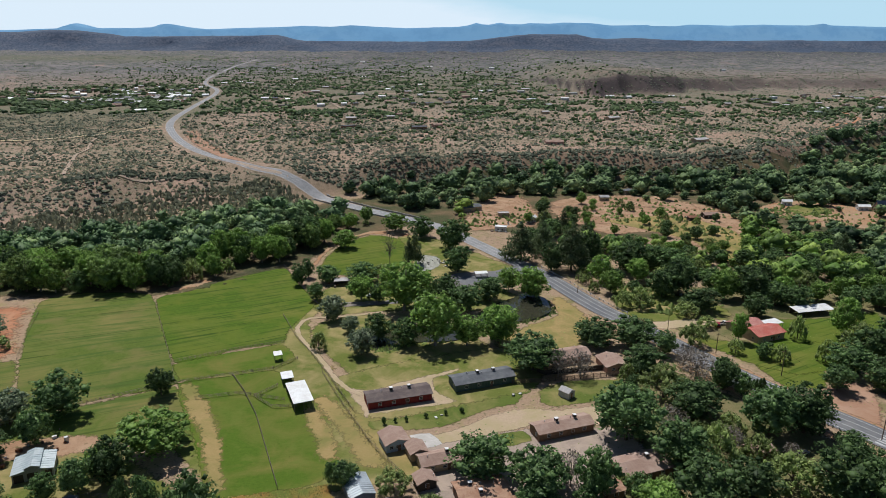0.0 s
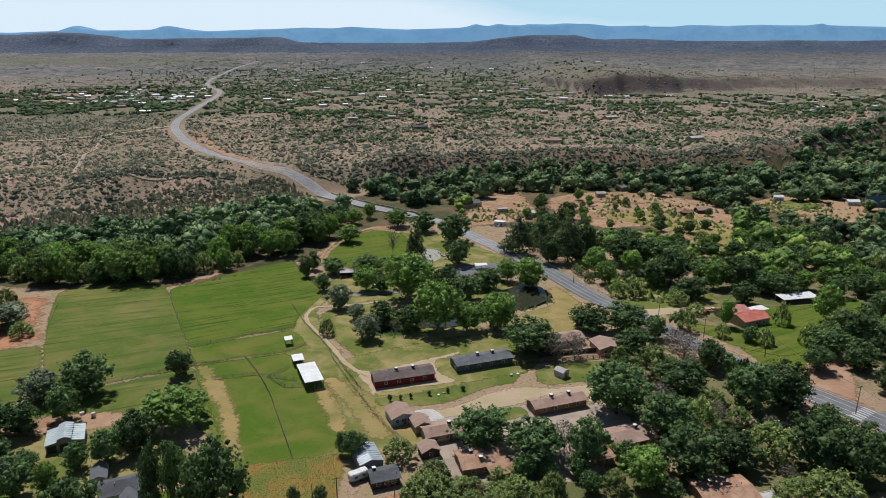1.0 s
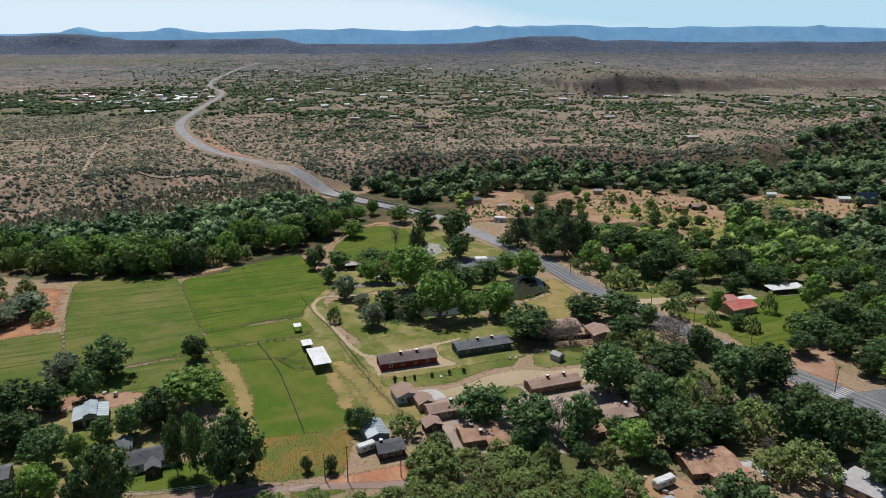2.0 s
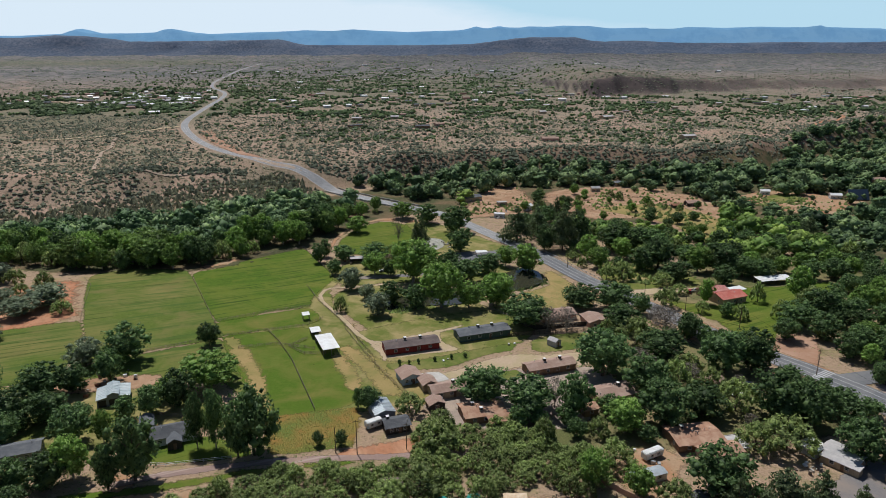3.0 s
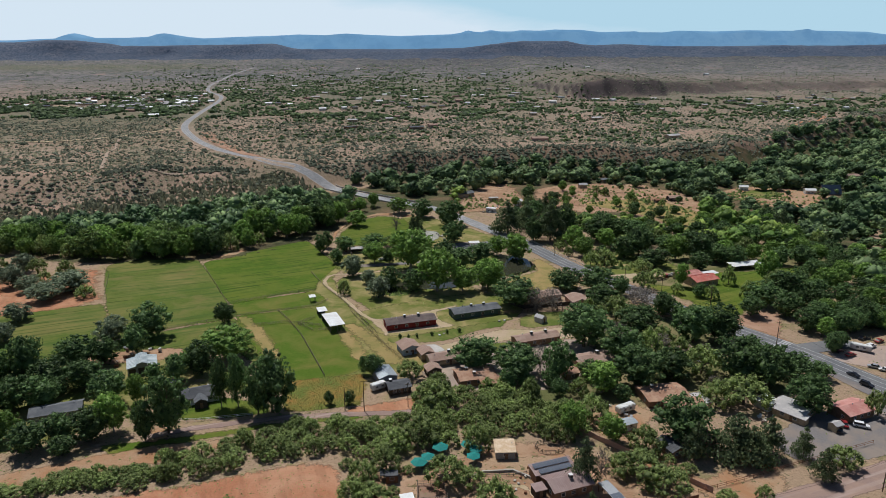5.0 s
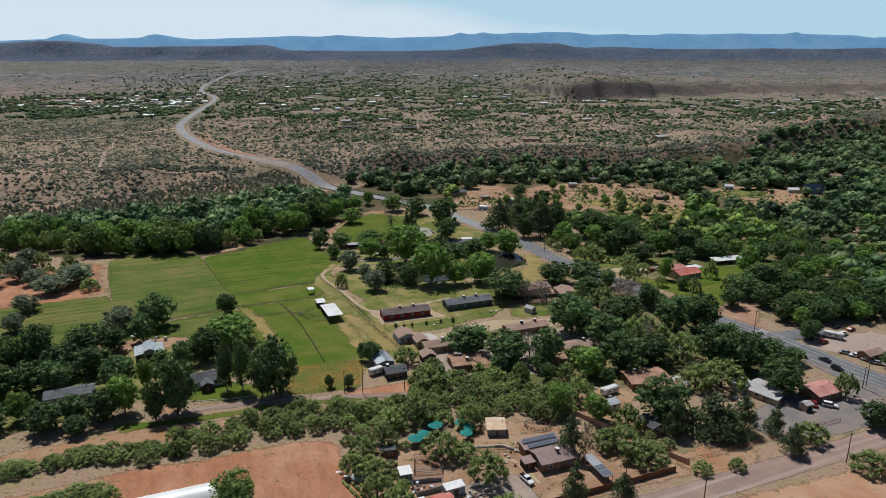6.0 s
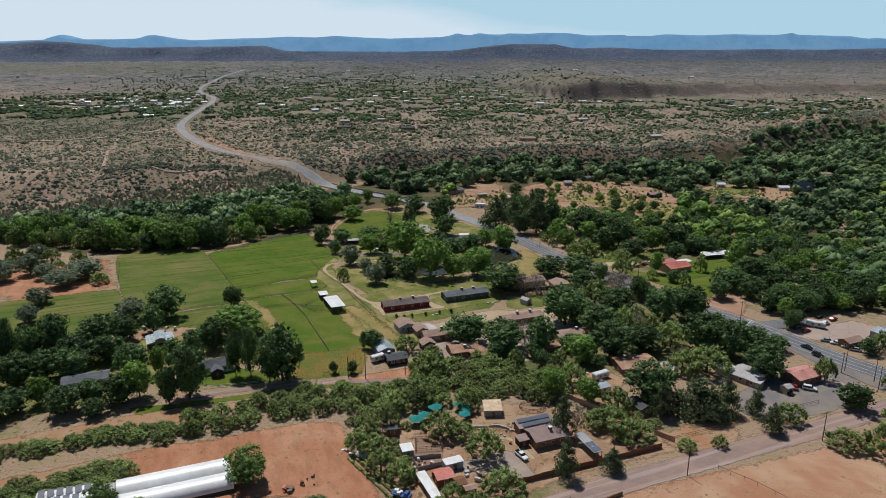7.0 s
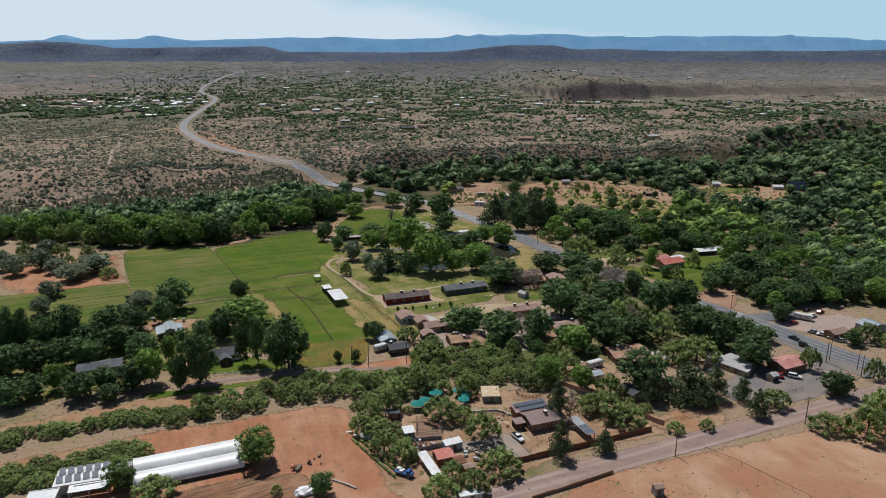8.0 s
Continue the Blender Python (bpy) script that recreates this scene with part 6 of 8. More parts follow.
RAILF = "weathered post-and-rail fence across the pasture"
fence(RAILF, [(-145, 195), (-120, 210), (-99, 223), (-81, 230), (-67, 235), (-60, 244)])
fence("weathered diagonal fence through a green paddock", [(-81, 230), (-73, 218), (-64, 202), (-47, 164)], 1.3, 3.0)
fence(RAILF, [(-88, 212), (-74, 216), (-57, 212)])
fence("dark close-boarded fence behind a green building", [(21.6, 226.3), (42, 230.1), (66.5, 235.5)], 1.7, 2.4, 6, POLE_WOOD, 0.13)
fence(RAILF, [(-107, 239), (-85, 252), (-69, 259)])
fence("thin wire fence between two fields", [(-146, 312), (-107, 238), (-100, 224)], 1.1, 6.0, 1)
fence(RAILF, [(-97, 369), (-80, 337), (-65, 307)], gap=5)
fence("post-and-wire fence beside a dirt track", [(-77.7, 291.5), (-65.5, 264.8), (-55.5, 248.2), (-45.3, 229.8), (-38.4, 216.7), (-32.8, 206.3)], 1.2, 4.0, 2)
fence("rough post fence along dry grass", [(-48, 232), (-36, 208), (-24, 186), (-14, 172)], 1.4, 2.6, 2)
fence(RAILF, [(-125, 347), (-97, 368)], gap=5)
fence("small rail pen beside the horse shelter", [(-62, 222), (-68, 214), (-60, 207), (-52, 208)], 1.3, 2.5)
fence("thin wire fence along the field's edge", [(-168, 240), (-190, 290), (-200, 302)], 1.1, 6.0, 1)
fence("sparse leaning posts across the dirt lot", [(80, 82), (88, 74), (97, 62), (106, 50)], 1.2, 4.5, 1, RUST)
fence("wire fence along the gravel road", [(68, 96), (86, 103), (110, 113), (130, 121)], 1.2, 3.5, 2, RUST)
fence("low fence behind the shaded house", [(-64, 160), (-84, 158), (-100, 160)], 1.3, 3.0, 3)
fence("garden fence before a front lawn", [(-100, 132), (-84, 132), (-66, 136)], 1.0, 2.5, 2, WHITE_WALL)
fence("wooden fence beside the pond lawn", [(4, 268), (14, 258), (22, 250), (27, 244)], 1.2, 3.0, 2)
fence("pale highway guard rail above the park", [(48.5, 372), (61, 346.5), (75.5, 310), (80, 300)], 0.9, 4.0, 2, WHITE_WALL, 0.22)
fence("highway guard rail on the bridge", [(-30, 485), (-64, 513), (-108, 552)], 1.1, 5.0, 2, METAL, 0.08)
fence("highway guard rail on the bridge", [(-40, 472), (-78, 501), (-118, 538)], 1.1, 5.0, 2, METAL, 0.08)


def solid_wall(name, label, pts, h, t, material, board=0.0, lean=0.0):
    """A standing wall of panels along a line."""
    w = tagged(new(name), label, "wall")
    rng = random.Random(3)
    for (x0, y0), (x1, y1) in zip(pts, pts[1:]):
        n = max(1, round(math.hypot(x1 - x0, y1 - y0) / 2.4))
        a = math.degrees(math.atan2(y1 - y0, x1 - x0))
        d = math.hypot(x1 - x0, y1 - y0) / n
        for k in range(n):
            bm = bmesh.new()
            hh = h + rng.uniform(-0.12, 0.12)
            box(bm, 0, 0, -0.1, d - 0.03, t, hh + 0.1)
            p = part("panel", bm, material, w)
            x, y = x0 + (x1 - x0) * (k + 0.5) / n, y0 + (y1 - y0) * (k + 0.5) / n
            p.matrix_basis = pose(x, y, float(hz(x, y)) + 0.08, rng.uniform(-2, 2), 0, a)


solid_wall("board_wall", "rusty brown board wall along the gravel road", [(16, 73), (37, 81), (52, 87), (67, 93)], 1.7, 0.1, RUST)
solid_wall("stone_wall", "low brown wall beside the gravel road", [(24, 58), (35, 63), (49, 70)], 1.0, 0.35, BROWN_WALL)
solid_wall("board_wall", "tall dark board fence round a back garden", [(26, 242), (34, 234), (52, 238), (62, 240)], 1.8, 0.1, DARK_WALL)
solid_wall("board_wall", "pinkish board fence between two yards", [(40, 128), (52, 116), (64, 104), (72, 96)], 1.7, 0.1, PINK_WALL)
solid_wall("stone_wall", "low curved stone edging in a bare yard", [(4, 101), (10, 105), (18, 105.5), (24, 101.5)], 0.6, 0.5, RIVER_STONE)


# rows of vines, junk and stacks in the yards
def vine_row(k):
    bm = bmesh.new()
    rng = random.Random(k)
    for i in range(26):
        u = i / 25
        x, y = -28.5 + 14.5 * u + k * 1.5, 87.0 - 19.5 * u + k * 0.9
        bmesh.ops.create_icosphere(bm, subdivisions=1, radius=0.5, matrix=Matrix.Translation((x, y, 0.45)) @ Matrix.Diagonal((rng.uniform(.7, 1.3), rng.uniform(.7, 1.3), rng.uniform(.5, 1.0), 1)))
    for v in bm.verts:
        v.co += Vector((rng.uniform(-.15, .15), rng.uniform(-.15, .15), rng.uniform(-.12, .12)))
    tagged(part("hedge", bm, MESQ_LEAF), "dry olive row of low garden plants", "plants", "plant rows in the field")


for k in range(3):
    vine_row(k)


def junk(label, x, y, n, spread, mats, seed, size=(0.4, 1.6)):
    """Loose clutter: each piece a thing of its own."""
    rng = random.Random(seed)
    for k in range(n):
        bm = bmesh.new()
        s = rng.uniform(*size)
        if rng.random() < 0.3:
            tube(bm, (0, 0, 0), (0, 0, s * 0.8), s * 0.35, s * 0.32, 10)
        else:
            box(bm, 0, 0, 0, s, s * rng.uniform(.4, .9), s * rng.uniform(.25, .7))
        bmesh.ops.bevel(bm, geom=bm.edges[:], offset=0.03, segments=1, affect="EDGES")
        ob = tagged(part("crate", bm, mats[k % len(mats)]), label, "clutter", label)
        a, d = rng.uniform(0, 6.28), spread * math.sqrt(rng.random())
        px, py = x + d * math.cos(a), y + d * math.sin(a)
        put(ob, px, py, rng.uniform(0, 180), float(hz(px, py)) + 0.12)


junk("scattered crates and drums in a farmyard", -2, 84, 16, 7, (RUST, GREY_WOOD, WHITE_ROOF, METAL), 1)
junk("pale boards and scrap beside a shed", 8.5, 79.5, 14, 4, (RIVER_STONE, GREY_WOOD, METAL), 2)
junk("stacked stones and planters by a house", 22, 101, 14, 6, (RIVER_STONE, RUST, CONCRETE), 3, (0.3, 0.9))
junk("rusty farm scrap on red soil", -38, 76, 6, 3, (RUST, GREY_WOOD), 4)
junk("old machinery parts in a dusty yard", -128, 182, 16, 11, (RUST, WHITE_ROOF, GREY_WOOD, METAL), 5, (0.6, 2.0))
junk("loose scrap between sheds and trees", 54, 136, 12, 7, (METAL, RUST, WHITE_ROOF), 6)
junk("white bags and boxes at the field's edge", -26, 90, 6, 3, (WHITE_ROOF, METAL), 7, (0.4, 0.9))
junk("firewood and crates behind shops", 101, 134, 12, 6, (RIVER_STONE, GREY_WOOD, WHITE_ROOF), 8)
junk("pale boulders in a dry park basin", -13, 376, 18, 10, (RIVER_STONE, CONCRETE), 19, (0.6, 1.8))
junk("park benches and boxes under trees", -66, 338, 7, 6, (RUST, GREY_WOOD), 9)
junk("small tanks before the long buildings", -6, 205, 2, 3, (WHITE_ROOF, CONCRETE), 10, (0.9, 1.2))
junk("small tanks before the long buildings", 22, 219, 2, 3, (WHITE_ROOF, CONCRETE), 12, (0.9, 1.2))
junk("farm equipment in a clearing by the river", 118, 322, 8, 8, (RUST, METAL, GREY_WOOD), 13, (0.8, 2.4))
junk("patio things behind a grey house", -88, 155, 9, 4, (WHITE_ROOF, GREY_WOOD, RUST), 14, (0.5, 1.2))


# pens, pergola and logs of the farmyard
canopy("pergola", "weathered slatted pergola over a garden path", -17.0, 121.0, 4, 7.2, 5.0, 2.7, 3.0, GREY_WOOD, GREY_WOOD, 3)
canopy("shelter", "small dark brown hen shelter", -17.5, 101.6, 6, 4.6, 2.6, 1.9, 2.2, DARK_ROOF, DARK_WALL, 2)
solid_wall("pen_wall", "low grey board pen in a farmyard", [(-9.5, 86.5), (-0.8, 88.1), (-0.5, 83.9), (-7.4, 80.9), (-9.5, 86.5)], 1.3, 0.08, GREY_WALL)
fence("thin wire garden pen with wooden posts", [(-9.1, 98.7), (-1.8, 98.7), (-0.5, 91.9), (-8.7, 90.8), (-9.1, 98.7)], 1.7, 1.8, 3, GREY_WOOD)
fence("dark round corral beside the trees", [(30.2 + 4.4 * math.cos(k * 0.628), 117.3 + 3.2 * math.sin(k * 0.628)) for k in range(11)], 1.3, 1.6, 3, DARK_WALL)
fence("rough plank fence along the sandy yard", [(6, 104), (12, 103), (20, 103.4), (26, 105.6)], 1.1, 2.0, 2, GREY_WOOD)
solid_wall("board_wall", "rusty board fence below the plant rows", [(-24, 97), (-19, 91), (-13, 82), (-9, 75)], 1.2, 0.08, RUST)


def log_pile(x, y, turn, seed):
    rng = random.Random(seed)
    for k in range(9):
        bm = bmesh.new()
        L = rng.uniform(2.0, 3.6)
        tube(bm, (-L / 2, 0, 0.14), (L / 2, 0, 0.14), 0.14, 0.12, 8)
        put(tagged(part("log", bm, PALE_BARK), "pale cut log lying on bare soil", "log", "cut logs in the farmyard"), x + rng.uniform(-2.4, 2.4), y + rng.uniform(-1.4, 1.4), turn + rng.uniform(-25, 25), float(hz(x, y)) + 0.14)


log_pile(9.0, 80.8, 30, 4)


def tarp_heap(x, y, size, turn):
    bm = bmesh.new()
    bmesh.ops.create_icosphere(bm, subdivisions=3, radius=1)
    for v in bm.verts:
        v.co *= 1 + 0.35 * noise.noise(v.co * 2.3)
        v.co.z = max(0.0, v.co.z * 0.75 + 0.25)
        v.co.x *= 2.0 * size
        v.co.y *= 1.3 * size
        v.co.z *= size
    put(tagged(part("tarp", bm, FILM), "crumpled white tarpaulin heaped on red soil", "tarpaulin"), x, y, turn)


tarp_heap(-25.0, 89.0, 1.0, -35)
tarp_heap(-38.2, 60.8, 1.5, 20)
junk("rusty red farm machine parts on dry soil", -43.2, 72.0, 7, 1.6, (RUST, RED_ROOF, GREY_WOOD), 51, (0.5, 1.4))
solid_wall("stone_wall", "low row of stones below the red field", [(-32, 66.4), (-28, 64.4), (-24.5, 62.4)], 0.5, 0.5, RIVER_STONE)
for bx, by, bt in ((-30.6, 92.1, 10), (-28.1, 90.1, -12)):
    bm = bmesh.new()
    box(bm, 0, 0, 0, 1.6, 0.8, 0.08)
    put(tagged(part("board", bm, WHITE_ROOF), "white board lying on red soil", "board", "white boards on the field"), bx, by, bt)


def swimming_pool():
    bm = bmesh.new()
    tube(bm, (0, 0, 0), (0, 0, 1.1), 2.8, 2.8, 20)
    p = tagged(part("swimming_pool", bm, WHITE_WALL), "round above-ground pool with blue water", "pool")
    bm = bmesh.new()
    tube(bm, (0, 0, 1.05), (0, 0, 1.13), 2.65, 2.65, 20)
    part("water", bm, POOL_BLUE, p)
    put(p, 197, 268, 0)


swimming_pool()


# ---- far houses on the tableland and along the river ----
FAR_ROOF = {"white": (WHITE_ROOF, WHITE_WALL), "rust": (BROWN_ROOF, PINK_WALL), "grey": (GREY_ROOF, TAN_WALL), "pink": (PINK_ROOF, TAN_WALL), "dark": (DARK_ROOF, BROWN_WALL), "tan": (GREY_FLAT, TAN_WALL)}


def far_house(colour, x, y, L):
    roof, wall = FAR_ROOF[colour]
    L = min(max(L * 0.8, 8), 19)
    k = int(abs(x) * 3 + y)
    W = min(9.5, L * 0.6)
    house("house", {"white": "distant pale-roofed house on the dry plain", "rust": "distant russet-roofed house among shrubs", "grey": "distant grey-roofed house among shrubs",
                    "pink": "distant pink-roofed house on the plain", "dark": "distant dark-roofed house on the bluff", "tan": "distant tan house among desert shrubs"}[colour],
          x, y, (k * 37) % 60 - 15, L, W, 3.6, 1.5, roof, wall, "gable" if k % 3 else "flat", 0.4, 2 if y < 1100 else 0, vents=0, door=False, base=float(hz(x, y) + relief(x, y)) - 0.2)


for row in (
    ("white", -484, 1043, 21), ("rust", -708, 1432, 17), ("grey", -685, 1433, 17), ("grey", -659, 1523, 25), ("pink", -580, 1529, 17),
    ("white", -492, 1337, 16), ("dark", -771, 1428, 22), ("rust", -852, 1315, 33), ("grey", -700, 1256, 16), ("tan", -821, 1392, 18),
    ("white", -545, 1334, 24), ("grey", -576, 1440, 22), ("white", -593, 1331, 18), ("white", -631, 1222, 16), ("grey", -744, 1192, 16),
    ("grey", -536, 1137, 13), ("tan", -639, 1111, 13), ("white", -562, 1768, 31), ("tan", -513, 1700, 26), ("grey", -443, 1596, 22),
    ("white", -581, 1718, 20),
):
    far_house(*row)
for row in (
    ("tan", -300, 1441, 27), ("white", -227, 1133, 16), ("grey", -282, 1110, 22), ("tan", -147, 941, 18), ("dark", -134, 840, 27),
    ("tan", -95, 958, 15), ("rust", -86, 989, 13), ("dark", -48, 833, 27), ("rust", -27, 851, 16), ("tan", -109, 1453, 20),
    ("tan", -62, 1456, 18), ("grey", -21, 1187, 16), ("tan", 145, 1558, 25), ("white", 133, 1305, 24), ("tan", 150, 1186, 18),
    ("grey", 104, 1278, 16), ("tan", 126, 1024, 15), ("tan", 211, 959, 29), ("tan", 254, 731, 22), ("grey", 347, 1231, 36),
    ("white", 298, 1400, 29), ("white", 328, 1372, 20), ("white", 410, 1363, 16), ("grey", 537, 1303, 36), ("white", 591, 1332, 18),
    ("white", 532, 1053, 47), ("white", 589, 1138, 18), ("tan", 755, 1342, 26),
):
    far_house(*row)
for row in (
    ("pink", 788, 1344, 36), ("grey", 721, 1473, 20), ("white", 753, 1413, 22), ("tan", 263, 1065, 12), ("tan", 31, 1035, 13),
    ("tan", 94, 1791, 20), ("white", 43, 1480, 18), ("grey", -162, 1275, 14), ("tan", -286, 1587, 18), ("grey", -76, 1142, 13),
    ("white", 27, 1261, 14), ("grey", 197, 1246, 16), ("tan", 355, 1116, 13), ("tan", 446, 1171, 13), ("grey", 605, 1294, 14),
    ("white", 674, 1133, 13), ("rust", 98, 707, 25),
):
    far_house(*row)
for row in (
    ("grey", -371, 2162, 37), ("grey", -285, 2046, 37), ("tan", -524, 2428, 36), ("grey", -498, 2652, 36), ("tan", -213, 1989, 33),
    ("white", -115, 2641, 32), ("tan", 10, 2459, 36), ("white", 115, 2621, 32), ("grey", 156, 2168, 30), ("white", 805, 2182, 27),
    ("white", 533, 2741, 28), ("white", 691, 2685, 28), ("white", -445, 1883, 20), ("grey", -244, 2666, 28), ("white", -666, 2482, 32),
    ("tan", -711, 2917, 35), ("grey", -957, 2561, 24), ("tan", -926, 2372, 28), ("white", -1001, 2462, 24), ("tan", -916, 2563, 20),
    ("white", -409, 2933, 30), ("tan", -21, 1915, 20),
):
    far_house(*row)
for row in (
    ("grey", 143, 573, 15), ("grey", 10, 508, 20), ("tan", 34, 489, 8),
    ("white", 259, 535, 8), ("white", 310, 520, 12), ("tan", 408, 673, 11), ("white", 30, 450, 7),
    ("white", 53, 475, 9), ("white", 81, 374, 7), ("tan", 118, 545, 8), ("dark", 340, 560, 14), ("rust", 385, 592, 18),
):
    far_house(*row)
house("chalet", "steep dark blue roof of a chalet among trees", 325.0, 516.0, 0, 16.5, 9.5, 0.9, 7.6, NAVY_ROOF, BROWN_WALL, "gable", 0.2, 0, vents=1, door=False, base=-4.0)
house("house", "brown farm cabin beside a dry paddock", 184.0, 492.0, 8, 11.0, 8.0, 2.9, 1.4, BROWN_ROOF, DARK_WALL, vents=1, windows=2)
house("shed", "rusty shed in a dry paddock", 169.5, 484.0, 10, 8.0, 4.5, 2.5, 0.5, RUST, DARK_WALL, "shed", 0.2, 0, vents=0, door=False, cat="shed")
for row in ((20, 492, -8, 46), (96, 520, 10, 50), (140, 520, -6, 40), (150, 470, 35, 40), (256, 480, 4, 44), (290, 522, 80, 40)):
    fence("weathered plank fence round a sandy paddock", [(row[0] - row[3] / 2 * math.cos(radians(row[2])), row[1] - row[3] / 2 * math.sin(radians(row[2]))),
                                                      (row[0] + row[3] / 2 * math.cos(radians(row[2])), row[1] + row[3] / 2 * math.sin(radians(row[2])))], 1.4, 4.0, 3, GREY_WOOD, 0.08)
junk("sheds and stored farm things in a paddock", 172, 492, 10, 6, (RUST, METAL, GREY_WOOD), 41, (0.8, 2.2))
junk("stored things beside a riverside house", 30, 450, 10, 7, (WHITE_ROOF, METAL, GREY_WOOD), 42, (0.8, 2.0))
junk("yard things behind a grey house", 40, 470, 12, 6, (WHITE_ROOF, RUST, GREY_WOOD), 43, (0.8, 1.8))
junk("stored machinery under riverside trees", 118, 328, 8, 5, (RUST, METAL, WHITE_ROOF), 44, (0.9, 2.4))


def far_town():
    """More houses between the placed ones."""
    rng = np.random.default_rng(61)
    for poly, n in (([(-880, 1200), (-840, 1480), (-580, 1600), (-460, 1380), (-470, 1180), (-560, 1080)], 84), ([(-530, 1100), (-458, 1165), (-548, 1420), (-690, 1400)], 36), ([(-420, 1250), (-420, 2300), (100, 2400), (330, 1500), (120, 1150), (-250, 1100)], 60),
                    ([(420, 1250), (900, 1650), (1000, 1500), (640, 1150)], 20)):
        P = np.array(poly)
        made = 0
        while made < n:
            x, y = rng.uniform(P[:, 0].min(), P[:, 0].max()), rng.uniform(P[:, 1].min(), P[:, 1].max())
            if not inside(poly, x, y) or off_road(x, y) < 25:
                continue
            far_house(("white", "tan", "grey", "tan", "rust", "white")[rng.integers(6)], round(x), round(y), rng.uniform(10, 20))
            made += 1


far_town()


# bridge deck edges
def parapet(side):
    w = tagged(new("bridge_parapet"), "low pale concrete parapet of the highway bridge", "parapet", "", "structure")
    P = spline([(-30, 474.5), (-35.8, 479.2), (-72.7, 509.1), (-112, 545)], 6.0)
    for (x0, y0), (x1, y1) in zip(P, P[1:]):
        d = math.hypot(x1 - x0, y1 - y0)
        a = math.atan2(y1 - y0, x1 - x0)
        bm = bmesh.new()
        box(bm, 0, 0, -1.2, d + 0.02, 0.3, 2.0)
        p = part("panel", bm, CONCRETE, w)
        x, y = (x0 + x1) / 2 - math.sin(a) * side * 7.3, (y0 + y1) / 2 + math.cos(a) * side * 7.3
        p.matrix_basis = pose(x, y, float(hz(x, y)) + 0.3, 0, 0, math.degrees(a))


parapet(1)
parapet(-1)


# ---- trees ----
def lobes_of(kind, rng):
    """Clumps of a crown in a unit box: centre and radius."""
    out = []
    if kind == "poplar":
        for k in range(9):
            u = k / 8
            r = 0.30 * math.sin(math.pi * (0.12 + 0.80 * u)) + 0.06
            out.append((rng.uniform(-.12, .12), rng.uniform(-.12, .12), 0.18 + 0.76 * u, r, r * 0.5))
    elif kind == "pine":
        for k in range(13):
            u = k / 12
            a = k * 2.4
            r = 0.36 * (1 - u) ** 0.8 + 0.07
            d = 0.28 * (1 - u) ** 0.7
            out.append((d * math.cos(a), d * math.sin(a), 0.16 + 0.78 * u, r * 0.72, r * 0.3))
    elif kind == "mesq":
        for k in range(64):
            a, d = k * 2.4 + rng.uniform(-.5, .5), 0.45 * math.sqrt((k + 0.4) / 64)
            out.append((d * math.cos(a), d * math.sin(a), 0.72 - 2.3 * d * d + rng.uniform(-.16, .12), rng.uniform(.045, .10), rng.uniform(.08, .16)))
    else:
        low, n = (0.12, 88) if kind in ("cotton", "willow") else (0.04, 88)
        mid, half = (low + 1) / 2, (1 - low) / 2
        lean = rng.uniform(-.07, .07, 2)
        for k in range(n):
            a, u = k * 2.4 + rng.uniform(-.5, .5), 1 - 2 * (k + 0.5) / n + rng.uniform(-.08, .08)
            u = max(-0.98, min(0.98, u))
            swell = rng.uniform(.66, 1.1)
            r = rng.uniform(.04, .115)
            d = (0.5 - r * 0.7) * math.sqrt(1 - u * u) * swell * (1.0 if u > -0.4 else 0.8)
            out.append((d * math.cos(a) + lean[0] * u, d * math.sin(a) + lean[1] * u, mid + (half - r * 0.8) * u * (0.6 + 0.4 * swell), r, r * rng.uniform(.65, .95)))
        for k in range(6):
            out.append((rng.uniform(-.14, .14), rng.uniform(-.14, .14), mid + rng.uniform(-.22, .18), .25, .22))
    return np.array(out)


def leaf_cloud(lobes, n, size, rng, droop=1.0, gaps=0.0):
    """n small four-cornered sprays over the clumps, facing mostly outward and up."""
    w = lobes[:, 3] ** 2
    pick = rng.choice(len(lobes), n * 3, p=w / w.sum())
    d = rng.normal(size=(n * 3, 3))
    d[:, 2] += 0.35
    d /= np.linalg.norm(d, axis=1)[:, None]
    L = lobes[pick]
    rad = rng.uniform(0.78, 1.36, n * 3)
    pos = L[:, :3] + d * np.stack([L[:, 3], L[:, 3], L[:, 4]], 1) * rad[:, None]
    keep = np.ones(len(pos), bool)
    for k, l in enumerate(lobes):
        q = (pos - l[:3]) / np.array([l[3], l[3], l[4]])
        keep &= ~((np.linalg.norm(q, axis=1) < 0.78) & (pick != k))
    if gaps:
        keep &= rng.random(len(pos)) > gaps * (np.sin(pos[:, 0] * 21) * np.sin(pos[:, 1] * 19 + 1) * np.sin(pos[:, 2] * 17) > 0)
    pos, d = pos[keep][:n], d[keep][:n]
    nrm = d + rng.normal(size=d.shape) * 0.8
    nrm[:, 2] += 0.25
    nrm /= np.linalg.norm(nrm, axis=1)[:, None]
    t = np.cross(nrm, rng.normal(size=d.shape))
    t /= np.linalg.norm(t, axis=1)[:, None] + 1e-9
    b = np.cross(nrm, t)
    s = size * rng.uniform(0.6, 1.3, (len(pos), 1))
    corners = []
    for u, v in ((-1, -0.6), (1, -0.5), (0.1, 1.1)):
        j = rng.uniform(0.7, 1.2, (len(pos), 2))
        corners.append(pos + t * s * u * j[:, :1] + b * s * v * j[:, 1:] * droop - nrm * s * 0.25)
    verts = np.stack(corners, 1).reshape(-1, 3)
    faces = np.arange(len(verts)).reshape(-1, 3)
    return verts, faces


